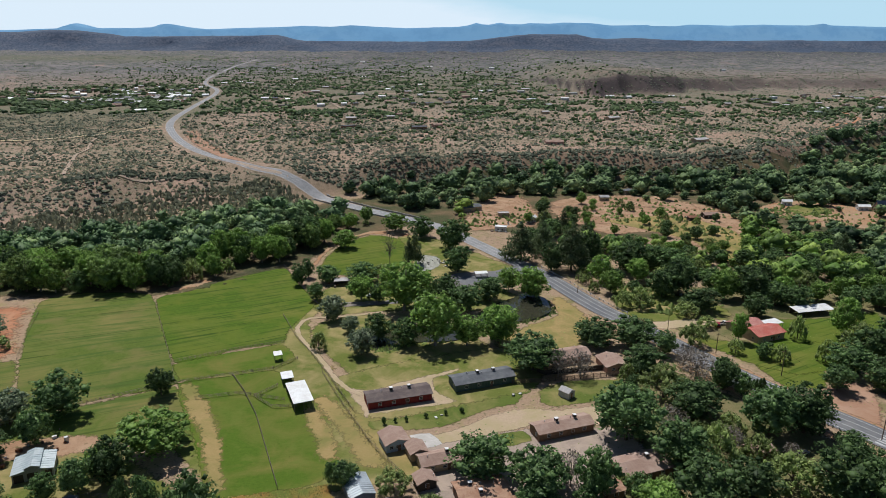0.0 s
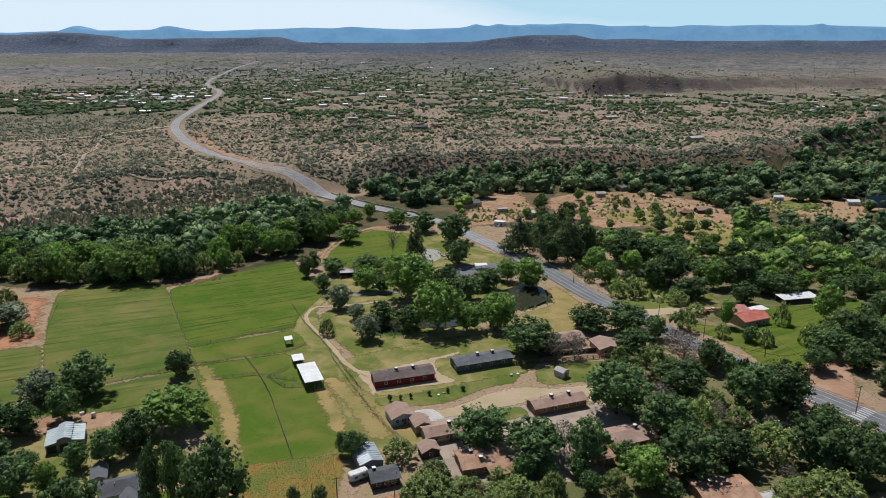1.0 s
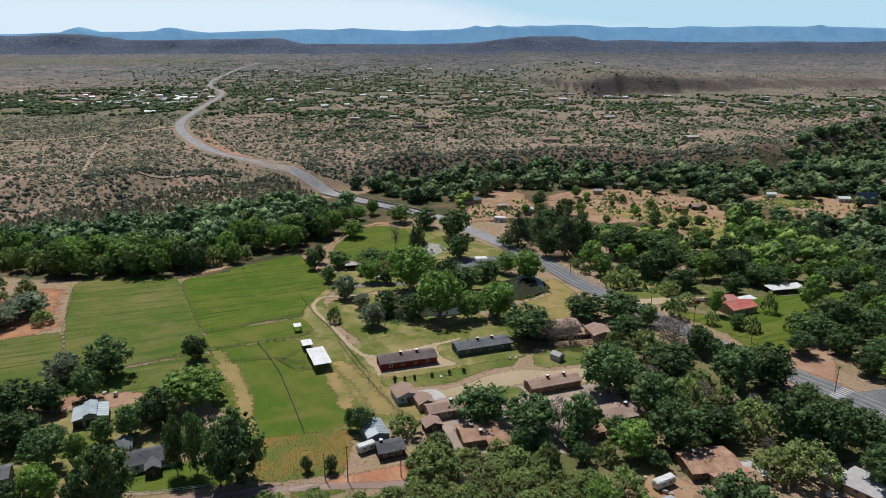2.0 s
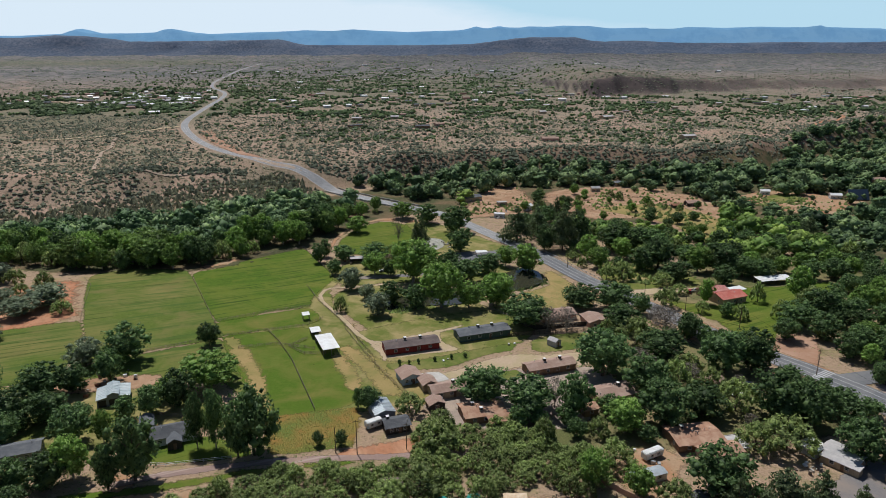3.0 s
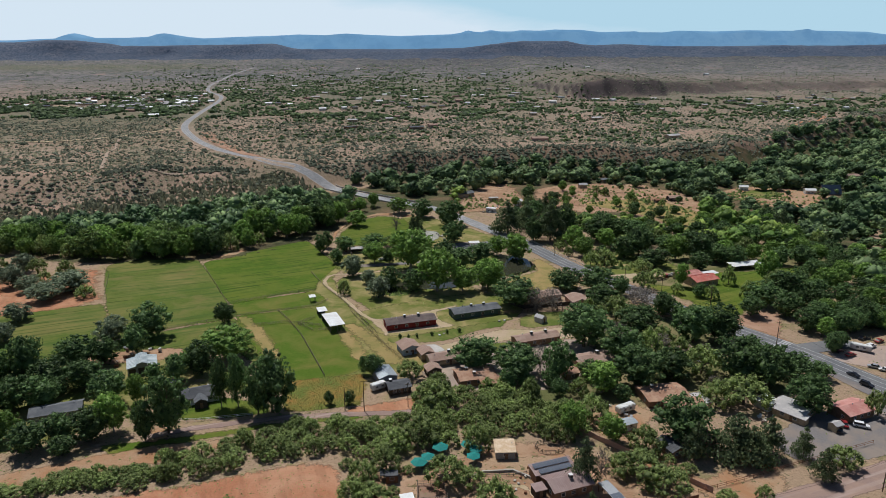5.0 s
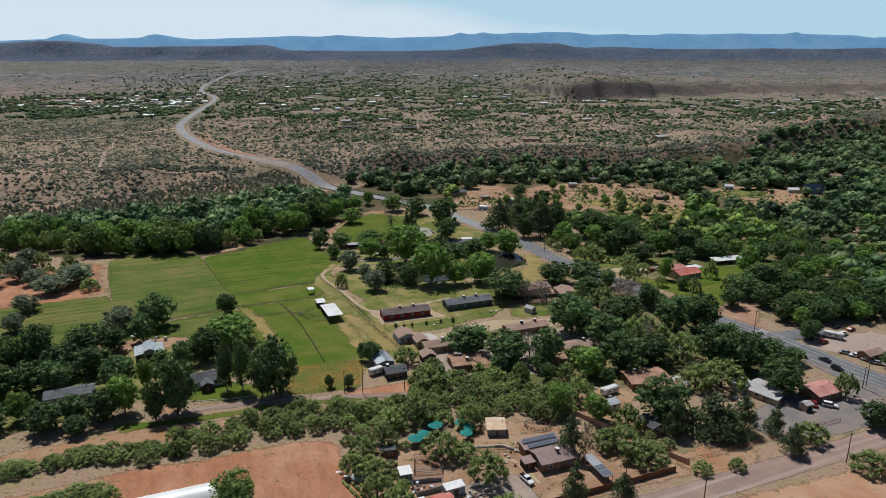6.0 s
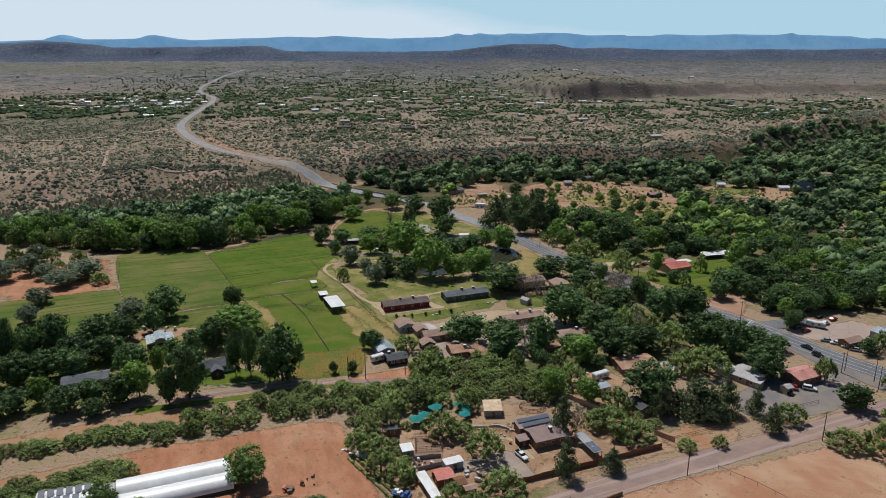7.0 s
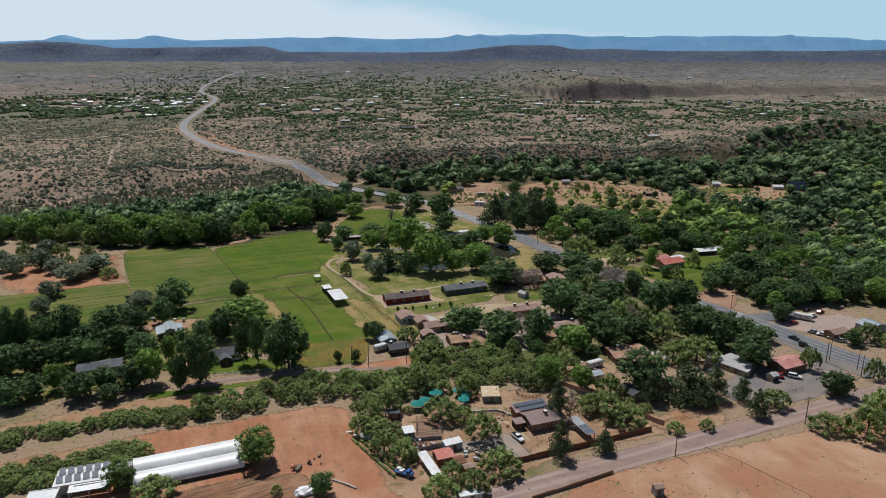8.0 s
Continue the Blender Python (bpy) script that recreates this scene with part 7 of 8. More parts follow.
def sphere_arrays(sub=1):
    bm = bmesh.new()
    bmesh.ops.create_icosphere(bm, subdivisions=sub, radius=1)
    v = np.array([x.co[:] for x in bm.verts])
    f = np.array([[x.index for x in q.verts] for q in bm.faces])
    bm.free()
    return v, f


ICO_V, ICO_F = sphere_arrays(1)
OCT_V = np.array([(1, 0, 0), (0, 1, 0), (-1, 0, 0), (0, -1, 0), (0, 0, 1), (0, 0, -1)], float)
OCT_F = np.array([(0, 1, 4), (1, 2, 4), (2, 3, 4), (3, 0, 4), (1, 0, 5), (2, 1, 5), (3, 2, 5), (0, 3, 5)])


def core_arrays(lobes, shrink):
    """The dense inside of a crown: one rounded lump for each clump."""
    vs, fs, n = [], [], 0
    for k, l in enumerate(lobes):
        c, d = math.cos(k * 1.3), math.sin(k * 1.3)
        ball = OCT_V @ np.array([[c, d, 0], [-d, c, 0], [0, 0, 1]])
        vs.append(l[:3] + ball * np.array([l[3], l[3], l[4]]) * shrink)
        fs.append(OCT_F + n)
        n += len(OCT_V)
    return np.concatenate(vs), np.concatenate(fs)


KINDS = {  # leaf material, bark, sprays, spray size, bare core, label, category
    "cotton": (COTTON_LEAF, PALE_BARK, 1750, 0.0265, 0.98, "bright green broad-crowned cottonwood tree", "tree"),
    "elm": (ELM_LEAF, BARK, 1580, 0.0266, 0.98, "dark green dense shade tree", "tree"),
    "round": (MULBERRY_LEAF, BARK, 2300, 0.025, 0.98, "green rounded mulberry tree on bare soil", "tree"),
    "willow": (COTTON_LEAF, BARK, 2000, 0.026, 0.95, "green willow with hanging branches by the pond", "tree"),
    "mesq": (MESQ_LEAF, BARK, 1450, 0.0245, 0.98, "olive-green spreading mesquite tree", "tree"),
    "olive": (OLIVE_LEAF, BARK, 1800, 0.027, 0.98, "silvery grey-green olive tree", "tree"),
    "pine": (PINE_LEAF, BARK, 1900, 0.03, 0.8, "tall dark green conifer tree", "tree"),
    "poplar": (ELM_LEAF, PALE_BARK, 1800, 0.03, 0.9, "tall narrow dark green poplar", "tree"),
    "bare": (BARE_LEAF, PALE_BARK, 700, 0.03, 0.0, "sparse brown half-dead tree with bare twigs", "tree"),
    "snag": (BARE_LEAF, PALE_BARK, 0, 0.03, 0.0, "dead leafless pale tree", "tree"),
}


def limbs(bm, lobes, rng, trunk_r, leafless):
    top = Vector((rng.uniform(-.03, .03), rng.uniform(-.03, .03), 0.42))
    tube(bm, (0, 0, -0.02), top * 0.55, trunk_r, trunk_r * 0.8, 5)
    tube(bm, top * 0.55, top, trunk_r * 0.7, trunk_r * 0.55)
    tube(bm, top, (top.x, top.y, 0.85), trunk_r * 0.5, trunk_r * 0.12, 4)
    for k, l in enumerate(lobes):
        if k % (3 if leafless else 6):
            continue
        a = top * rng.uniform(0.5, 1.0)
        b = Vector(l[:3])
        m = a.lerp(b, 0.55) + Vector((0, 0, 0.05))
        tube(bm, a, m, trunk_r * 0.42, trunk_r * 0.28, 4)
        tube(bm, m, b, trunk_r * 0.28, trunk_r * 0.08, 3)
        if leafless:
            for _ in range(5):
                e = b + Vector((rng.uniform(-.16, .16), rng.uniform(-.16, .16), rng.uniform(-.02, .16)))
                tube(bm, m.lerp(b, rng.uniform(.3, 1)), e, trunk_r * 0.10, trunk_r * 0.03, 3)


TREES = {}


def make_tree(kind, seed):
    """A tree one metre wide and high at the origin; its copies are scaled."""
    leaf, bark, n, size, core, label, cat = KINDS[kind]
    rng = np.random.default_rng(seed)
    lobes = lobes_of(kind, rng)
    names = {"cotton": "cottonwood_tree", "elm": "elm_tree", "round": "mulberry_tree", "willow": "willow_tree", "mesq": "mesquite_tree", "olive": "olive_tree",
             "pine": "conifer_tree", "poplar": "poplar_tree", "bare": "bare_tree", "snag": "dead_tree"}
    root = tagged(new(names[kind]), label, cat, names[kind].replace("_", " ") + "s of the valley")
    bm = bmesh.new()
    limbs(bm, lobes, rng, 0.03 if kind not in ("bare", "snag") else 0.026, kind in ("bare", "snag"))
    part("trunk", bm, bark, root)
    if n:
        v, f = leaf_cloud(lobes, n, size, rng, 1.7 if kind == "willow" else 1.0, 0.35 if kind in ("mesq", "bare") else 0.15)
        me = bpy.data.meshes.new("crown")
        faces = f.tolist()
        verts = v.tolist()
        if core:
            cv, cf = core_arrays(np.concatenate([lobes[:-6:2], lobes[-6:]]), core)
            faces += (cf + len(verts)).tolist()
            verts += cv.tolist()
        me.from_pydata(verts, [], faces)
        me.polygons.foreach_set("use_smooth", [True] * len(me.polygons))
        me.materials.append(leaf)
        crown = new("crown", me)
        crown.parent = root
    return root


def plant(kind, x, y, w, h, rng):
    variants = TREES.setdefault(kind, [])
    m = Matrix.Translation((x, y, float(hz(x, y)) - 0.05)) @ Matrix.Rotation(rng.uniform(0, 6.28), 4, "Z") @ Matrix.Diagonal((w, w, h, 1))
    limit = {"elm": 4, "cotton": 3, "mesq": 3}.get(kind, 2)
    if len(variants) < limit:
        t = make_tree(kind, 17 * len(variants) + len(kind) * 5 + ord(kind[0]))
        t.matrix_basis = m
        variants.append(t)
        return t
    src = variants[rng.integers(len(variants))]
    t = copy_thing(src, Matrix.Identity(4))
    t.matrix_basis = m
    return t


# stands of trees: kind, x, y, crown width, height
STANDS = {}
STANDS["house yards by the meadow"] = [
    ("round", -55.7, 75.3, 10.5, 10.8), ("round", -90, 62.1, 7.9, 8.4), ("elm", -89.5, 124.8, 12.9, 20.9), ("elm", -95.1, 120.4, 6.1, 13.6),
    ("elm", -59.7, 138, 14.3, 21.4), ("poplar", -78.1, 141.4, 5.8, 17.6), ("poplar", -72.4, 141.4, 6.7, 19.5), ("elm", -64.1, 136.5, 7.8, 17.6),
    ("cotton", -88.5, 181, 19.5, 12.5), ("elm", -93.9, 166, 10.5, 13.2), ("elm", -100.6, 214.4, 8.3, 10), ("olive", -141, 194.5, 12.1, 11.4),
    ("elm", -127.4, 200.4, 15.1, 14.9), ("elm", -126.1, 183.5, 9.2, 12.4), ("olive", -187, 194.3, 8.4, 8.3), ("elm", -100.5, 160.5, 9, 11),
    ("cotton", -99.5, 170.5, 7.5, 8), ("elm", -155.1, 158.8, 11.6, 18.5), ("poplar", -167.4, 147.8, 8.2, 19.5), ("poplar", -171.6, 146.2, 8.2, 21),
    ("poplar", -175.9, 146.2, 8, 19.5), ("elm", -163.1, 154.3, 9.3, 15), ("elm", -143, 170.6, 15.1, 12.6), ("elm", -135.2, 175, 11, 10.8),
]
STANDS["shady yards"] = [
    ("elm", -144.7, 154.3, 14, 11.5), ("elm", -132, 154.4, 12.6, 11), ("elm", -118.2, 143.8, 11.1, 12.2), ("elm", -140.3, 141.2, 12.4, 11.2),
    ("elm", -147.8, 138.7, 10.9, 11.9), ("elm", -155.9, 133.8, 11.9, 12.4), ("elm", -164.1, 131.4, 11.9, 12.1), ("cotton", -107.1, 124.8, 9.6, 13.6),
    ("elm", -112.4, 120.4, 10.2, 10.9), ("elm", -121.6, 120.3, 9, 9.5), ("elm", -127.6, 114, 11.2, 9.8), ("elm", -116.7, 112.1, 7.1, 6.5),
    ("elm", -144.5, 114, 9.2, 8.9), ("elm", -149.2, 108.8, 11.8, 9.6), ("cotton", -138.9, 120.3, 8.2, 10), ("cotton", -108.2, 143.8, 5.8, 10.7),
    ("cotton", -101.9, 130.2, 2.6, 7.9), ("olive", -195.5, 217.6, 10.5, 8.3), ("olive", -193.2, 257.2, 17.6, 10.6),
    ("olive", -213.7, 257.1, 11.8, 8.1), ("mesq", -181.2, 248.2, 8.6, 7.3), ("olive", -198.8, 243.9, 14.3, 8.8), ("elm", -107.8, 157, 6.5, 8.5),
]
STANDS["yards behind the houses"] = [
    ("elm", -41.7, 143.6, 3.1, 4.9), ("elm", -34.6, 143.6, 3.6, 5.4), ("elm", -28.8, 165.1, 7.1, 8.7), ("poplar", -32.6, 166.2, 3.8, 7.4),
    ("mesq", -15.1, 163.9, 9, 8.2), ("mesq", -4.7, 152.5, 9.5, 8), ("mesq", -5.6, 144.2, 13.3, 9.8),
]
STANDS["yards by the highway"] = [
    ("elm", 121, 170, 12, 10.5), ("elm", 119, 184, 9.5, 8.0), ("elm", 127, 163, 13, 10), ("elm", 119.7, 139.6, 13.3, 13.3), ("mesq", 100, 144.6, 16, 12.2), ("mesq", 90.6, 144.5, 11.1, 9.8),
    ("mesq", 141.2, 137.7, 7, 11), ("mesq", 114.1, 108.8, 9, 7.8), ("pine", 104.8, 101.9, 6, 10.6), ("pine", 104.4, 112.7, 5.2, 11.1),
    ("elm", 140.1, 116.9, 10.4, 9.3), ("pine", 95.3, 114.7, 8, 13.3), ("pine", 84.8, 113.5, 12, 14.7), ("pine", 88.4, 110.7, 9.8, 12.2),
]
STANDS["farmyard"] = [
    ("elm", 72.2, 121, 15.9, 15), ("pine", 72.4, 111.8, 7.1, 13), ("mesq", 59.3, 116.7, 10, 8.9), ("mesq", 54.2, 102.9, 13.2, 9.4),
    ("mesq", 60.4, 97.5, 11.1, 7.5), ("mesq", 48.8, 104.8, 7.7, 7.2), ("pine", 48.8, 80.9, 5.9, 7.8), ("pine", 34.8, 77.9, 5.8, 13.7),
    ("pine", 37.5, 100.3, 6.8, 14.9), ("bare", 42.4, 101, 3.8, 10.6), ("mesq", -1.1, 100.2, 10.6, 9.8), ("mesq", 12.3, 87.8, 10, 11.2),
    ("mesq", 5.5, 99.1, 7.5, 6.3), ("mesq", -18.4, 105.3, 8.5, 8.5), ("mesq", -17.2, 116.4, 10, 8), ("mesq", -24.5, 99, 7.5, 9.2),
    ("mesq", -18.3, 80.7, 8.6, 7.8), ("mesq", -12, 76.3, 7.5, 7.7), ("mesq", 2.3, 66.5, 6.5, 6.7), ("mesq", 8.5, 61.8, 7.9, 7.3),
    ("mesq", 16.3, 70.3, 11.5, 8.3), ("mesq", -0.9, 58.8, 9.4, 7.1), ("elm", -33.5, 59.6, 6.2, 7.2), ("cotton", 50.1, 120.9, 8.2, 9.1),
]
STANDS["lot edges"] = [
    ("mesq", 124.3, 93.4, 11.3, 6.1), ("mesq", 134.5, 89.1, 12.5, 12.2), ("mesq", 147.7, 103.2, 11.5, 10.6), ("mesq", 179.5, 165, 10.5, 9),
    ("mesq", 186, 160, 8, 7.5), ("mesq", 161.3, 130.2, 6.4, 9.3), ("elm", 136, 164.5, 8, 6.5),
    ("elm", 152.5, 186.5, 6.5, 9), ("mesq", -26.5, 92, 7.3, 8.2), ("mesq", -20.9, 90.3, 9.1, 7.3), ("mesq", 85.1, 94, 4.7, 4.2),
    ("mesq", 74.5, 92.3, 5.5, 4.1), ("mesq", -79.2, 58.6, 10.8, 7.1), ("mesq", -46.2, 59.9, 3.1, 3.6), ("mesq", -9.3, 120.7, 12.2, 9.1),
    ("mesq", 8, 116.5, 8, 8.9), ("cotton", 38.4, 125.2, 8.3, 11.4), ("mesq", 46.3, 134.5, 10.9, 9.5),
]
STANDS["park"] = [
    ("elm", -81.1, 338, 7.6, 11.9), ("elm", -79, 350, 6.1, 11), ("cotton", -23.4, 300.8, 23.7, 22.9), ("cotton", -7.3, 258.6, 19.1, 22),
    ("cotton", 5.5, 259, 13.2, 12.5), ("willow", 18.6, 263, 15.3, 15.9), ("cotton", 37.6, 318.1, 15, 16.5), ("elm", 17.1, 317.3, 13.9, 11.8),
    ("elm", 4.8, 300.2, 15.8, 13.1), ("cotton", -45.3, 315, 11.7, 12.4), ("elm", -30.9, 263.7, 10.2, 11.8), ("olive", -35.9, 248.8, 10.2, 10.7),
    ("olive", -53.8, 285.7, 10.8, 11.9), ("elm", -67.3, 314.2, 7.8, 8.8), ("mesq", -53.6, 253.7, 6.4, 8), ("elm", -19.3, 258.2, 10.7, 11.5), ("pine", -23, 375.3, 7.1, 21.4),
    ("pine", -26.4, 373.1, 5.8, 18), ("elm", -2.3, 407.3, 17.9, 18.5), ("elm", 1.4, 362.1, 13.7, 15.3), ("snag", -37.5, 374.8, 8.4, 22.8),
]
STANDS["park edge"] = [
    ("elm", -23, 432.1, 14.8, 13.8), ("cotton", -40.8, 445.3, 15.4, 12), ("cotton", -68.5, 405.1, 13.8, 11.1), ("pine", 37.5, 383.7, 16.7, 24.1),
    ("pine", 51.9, 395.2, 13.3, 21.4), ("pine", 64.6, 368.1, 17.5, 28), ("elm", 53.3, 365.8, 12.5, 16.7), ("elm", 46.5, 409, 13.8, 13.3),
    ("elm", -67.3, 343, 12.1, 9.4), ("elm", -49.4, 343.6, 15.2, 10.6), ("mesq", -38.4, 353.2, 12.1, 8.4), ("cotton", -17.3, 309.2, 13.5, 17.6),
    ("elm", -3.8, 309.7, 13.5, 14.7), ("olive", -43.8, 270.8, 7.3, 7.9), ("cotton", 27.5, 332.7, 11.4, 12.1), ("mesq", 97.4, 262.1, 10, 12),
    ("cotton", 118, 267.5, 6.5, 12.5), ("elm", 121.5, 251, 6, 7), ("mesq", 111.9, 255.2, 5.8, 7.3), ("elm", 138.5, 300, 11, 10.5),
    ("cotton", 164.5, 274.8, 11.4, 16.8), ("elm", 202.3, 313.1, 13.2, 11.4), ("mesq", 126.4, 247.9, 6.5, 8.1), ("elm", 154.1, 315.5, 13.5, 11.8),
]
STANDS["gardens across the highway"] = [
    ("mesq", 79.4, 308.6, 6.8, 10.3), ("mesq", 87.5, 308.9, 11.6, 11.4), ("elm", 103.1, 326.5, 13.9, 13.9), ("elm", 113, 331.3, 16, 18.2),
    ("cotton", 78.6, 330, 11.4, 12.1), ("mesq", 106.5, 297.6, 10.3, 8.3), ("cotton", 132.7, 323.2, 12.8, 14.7), ("elm", 143.9, 323.6, 18.3, 17.6),
    ("mesq", 110.4, 283, 7.3, 6.5), ("elm", 115.7, 305.9, 15.8, 11.4), ("elm", 111.6, 367.7, 18.7, 15.3), ("elm", 118.2, 358.4, 18.2, 16.1),
    ("elm", 95.8, 367.2, 18.7, 16.7), ("cotton", 76.4, 347.9, 11.8, 14.8), ("elm", 147.4, 239, 14.6, 11.6), ("elm", 162.5, 249.1, 15.2, 14.3),
    ("mesq", 163.1, 259.7, 13.3, 12.5), ("mesq", 143.9, 248.4, 6.5, 10.5), ("mesq", 143.7, 270.9, 7, 11.3), ("elm", 136.3, 225.7, 9.8, 9.8),
    ("elm", 75.5, 376.5, 12.9, 20.7), ("elm", 152.4, 226.2, 11.8, 11.1), ("elm", 163, 311.7, 11.6, 11.4),
]
STANDS["shade trees along the drive"] = [
    ("elm", 9.4, 171.4, 16.5, 13.1), ("elm", 24.2, 164.5, 16.0, 13.1), ("elm", 39.4, 162.7, 10.3, 15.8), ("bare", 33.5, 167.9, 7.2, 11.6), ("elm", 54.2, 191.8, 19.1, 18.1),
    ("mesq", 73.3, 218.6, 15.6, 13.7), ("bare", 89.1, 233.2, 12.7, 11.0), ("elm", 80.4, 206.8, 16.5, 11.6), ("elm", 96, 224.5, 8.8, 11.0), ("bare", 69.8, 199.2, 9.4, 6.8),
    ("elm", 66.7, 176.7, 15.1, 14.7), ("mesq", 77, 179, 11.2, 14.2), ("mesq", 87.1, 195.2, 9.1, 8.2), ("elm", 99.8, 195.9, 15.3, 16.3), ("elm", 111.3, 197.6, 15.3, 16.3),
    ("elm", 67.8, 157.9, 15.3, 14.7), ("elm", 81.2, 163.6, 13.0, 11.6), ("mesq", 93.6, 167.8, 13.6, 13.7), ("elm", 105.3, 162.4, 17.7, 16.8), ("elm", 113, 157.5, 14.6, 15.8),
    ("cotton", 53.5, 153.1, 11.4, 11.0), ("elm", 30, 238, 19.5, 14.2), ("bare", 38.8, 232.5, 9.4, 11.0), ("bare", 46.8, 232.4, 8.2, 11.0), ("elm", 58, 261.5, 16.5, 11.0),
    ("elm", 70.6, 237, 13.6, 11.0), ("elm", 73.1, 261.2, 16.5, 12.1), ("mesq", 90.5, 181, 9.4, 9.5), ("bare", 84, 187, 7.7, 7.9), ("mesq", 60, 205.5, 8.3, 6.3),
]


def plant_all():
    rng = np.random.default_rng(5)
    for place, rows in STANDS.items():
        for kind, x, y, w, h in rows:
            plant(kind, x, y, w * 1.18, h * 1.04, rng)


plant_all()


def cypress_rows():
    rng = np.random.default_rng(23)
    for x0, y0, x1, y1, n, lo, hi in ((103.8, 224.6, 107.6, 219.8, 6, 4.0, 7.5), (114.4, 204.0, 118.2, 199.6, 4, 8.0, 10.0)):
        for k in range(n):
            u = k / (n - 1)
            h = lo + (hi - lo) * u
            plant("poplar", x0 + (x1 - x0) * u, y0 + (y1 - y0) * u, h * 0.28, h, rng)


cypress_rows()


def yard_bushes():
    """Low bushes between the yards and shade trees round the car park."""
    rng = np.random.default_rng(29)
    for x, y in ((-26.4, 95.2), (-21.8, 94.1), (-15.7, 95.3), (-19.2, 87.5), (-11.6, 85.5), (-16.0, 86.5), (-12.0, 104.5), (-30.0, 107.3), (-24.5, 99.5), (-14.5, 90.5), (-10.1, 77.4),
                 (57.8, 115.9), (60.7, 113.2), (64.2, 110.5), (53.1, 105.3), (57.0, 103.0), (68.5, 105.9), (93.1, 110.5), (61, 101.5)):
        plant("mesq", x, y, rng.uniform(3.6, 5.4), rng.uniform(2.2, 3.4), rng)
    for x, y, w, h in ((83.5, 253, 10, 10.5), (97.5, 229, 10, 11), (75, 270, 9, 9.5), (88, 243, 9, 9), (101, 221, 8, 9)):
        plant("elm" if x != 88 else "bare", x, y, w, h, rng)
    for x, y, w, h in ((155.5, 190.5, 7, 8), (159, 193, 6, 7), (166, 208, 12, 10), (175, 211, 13, 11), (184, 213, 13, 11), (193, 213, 12, 11), (158, 214, 10, 9), (163, 219, 11, 10), (171.4, 160.5, 8, 7)):
        plant("elm", x, y, w, h, rng)
    for x, y, w, h in ((58, 446, 8, 15), (66, 440, 8, 14), (72, 452, 9, 16), (84, 418, 8, 15), (300, 556, 10, 17), (312, 562, 10, 18), (324, 552, 10, 16), (222, 392, 9, 15), (232, 402, 9, 16), (205, 372, 8, 14)):
        plant("pine", x, y, w, h, rng)


yard_bushes()


def lawn_saplings():
    rng = np.random.default_rng(63)
    for x, y in ((-21.5, 198.2), (-18, 199.5), (-14.5, 200.2), (-8.2, 202.5), (-1.8, 204.6), (3.5, 206.2)):
        plant("elm", x, y, rng.uniform(1.1, 2.0), rng.uniform(1.8, 2.8), rng)


lawn_saplings()


def scatter(poly, spacing, rng, jitter=0.45):
    P = np.array(poly)
    for x in np.arange(P[:, 0].min(), P[:, 0].max(), spacing):
        for y in np.arange(P[:, 1].min(), P[:, 1].max(), spacing):
            px, py = x + rng.uniform(-jitter, jitter) * spacing, y + rng.uniform(-jitter, jitter) * spacing
            if inside(poly, px, py):
                yield px, py


def from_road(x, y):
    P = ROAD_LINE
    return np.hypot(P[:, 0] - x, P[:, 1] - y).min()


ROAD_LINE = spline(HIGHWAY, 6.0)
BOSQUE = [(-72, 116), (-48, 131), (-14, 132), (-10, 150), (18, 158), (39, 142), (46, 130), (35, 118), (22, 124), (-5, 118), (-28, 110), (-52, 112), (-73, 102), (-90, 96), (-92, 104)]
RIVER_EDGE = [(-330, 325), (-262, 326), (-208, 313), (-191, 319), (-160, 320), (-140, 338), (-122, 356), (-100, 374), (-84, 400), (-78, 440), (-48, 462), (-60, 480),
              (-95, 440), (-115, 400), (-140, 375), (-170, 352), (-262, 356), (-330, 356)]


GLADES = [  # open ground among the eastern woods
    [(-3, 451), (28, 558), (52, 558), (61, 476)], [(80, 529), (117, 561), (172, 559), (182, 496), (157, 479), (109, 477), (76, 472)],
    [(109, 477), (149, 495), (173, 480), (185, 450), (172, 405), (157, 383), (156, 429), (134, 453)], [(240, 522), (266, 550), (287, 542), (286, 500), (269, 475), (245, 474), (232, 498)],
    [(74, 351), (107, 334), (133, 318), (124, 302), (90, 300), (86, 316)], [(228, 500), (245, 540), (290, 552), (335, 530), (338, 500), (300, 478), (250, 460)],
    [(366, 578), (402, 578), (402, 604), (366, 604)], [(153, 316), (160, 340), (177, 344), (176, 330)], [(82, 474), (86, 526), (125, 558), (171, 559), (200, 517), (186, 440), (152, 414), (132, 447)]]


def in_glade(x, y):
    return any(inside(g, x, y) for g in GLADES)


def before_glade(x, y):
    """Just south of open ground, where only low trees grow."""
    d = math.hypot(x, y + 50)
    return any(in_glade(x + x / d * k, y + (y + 50) / d * k) for k in (22, 44))


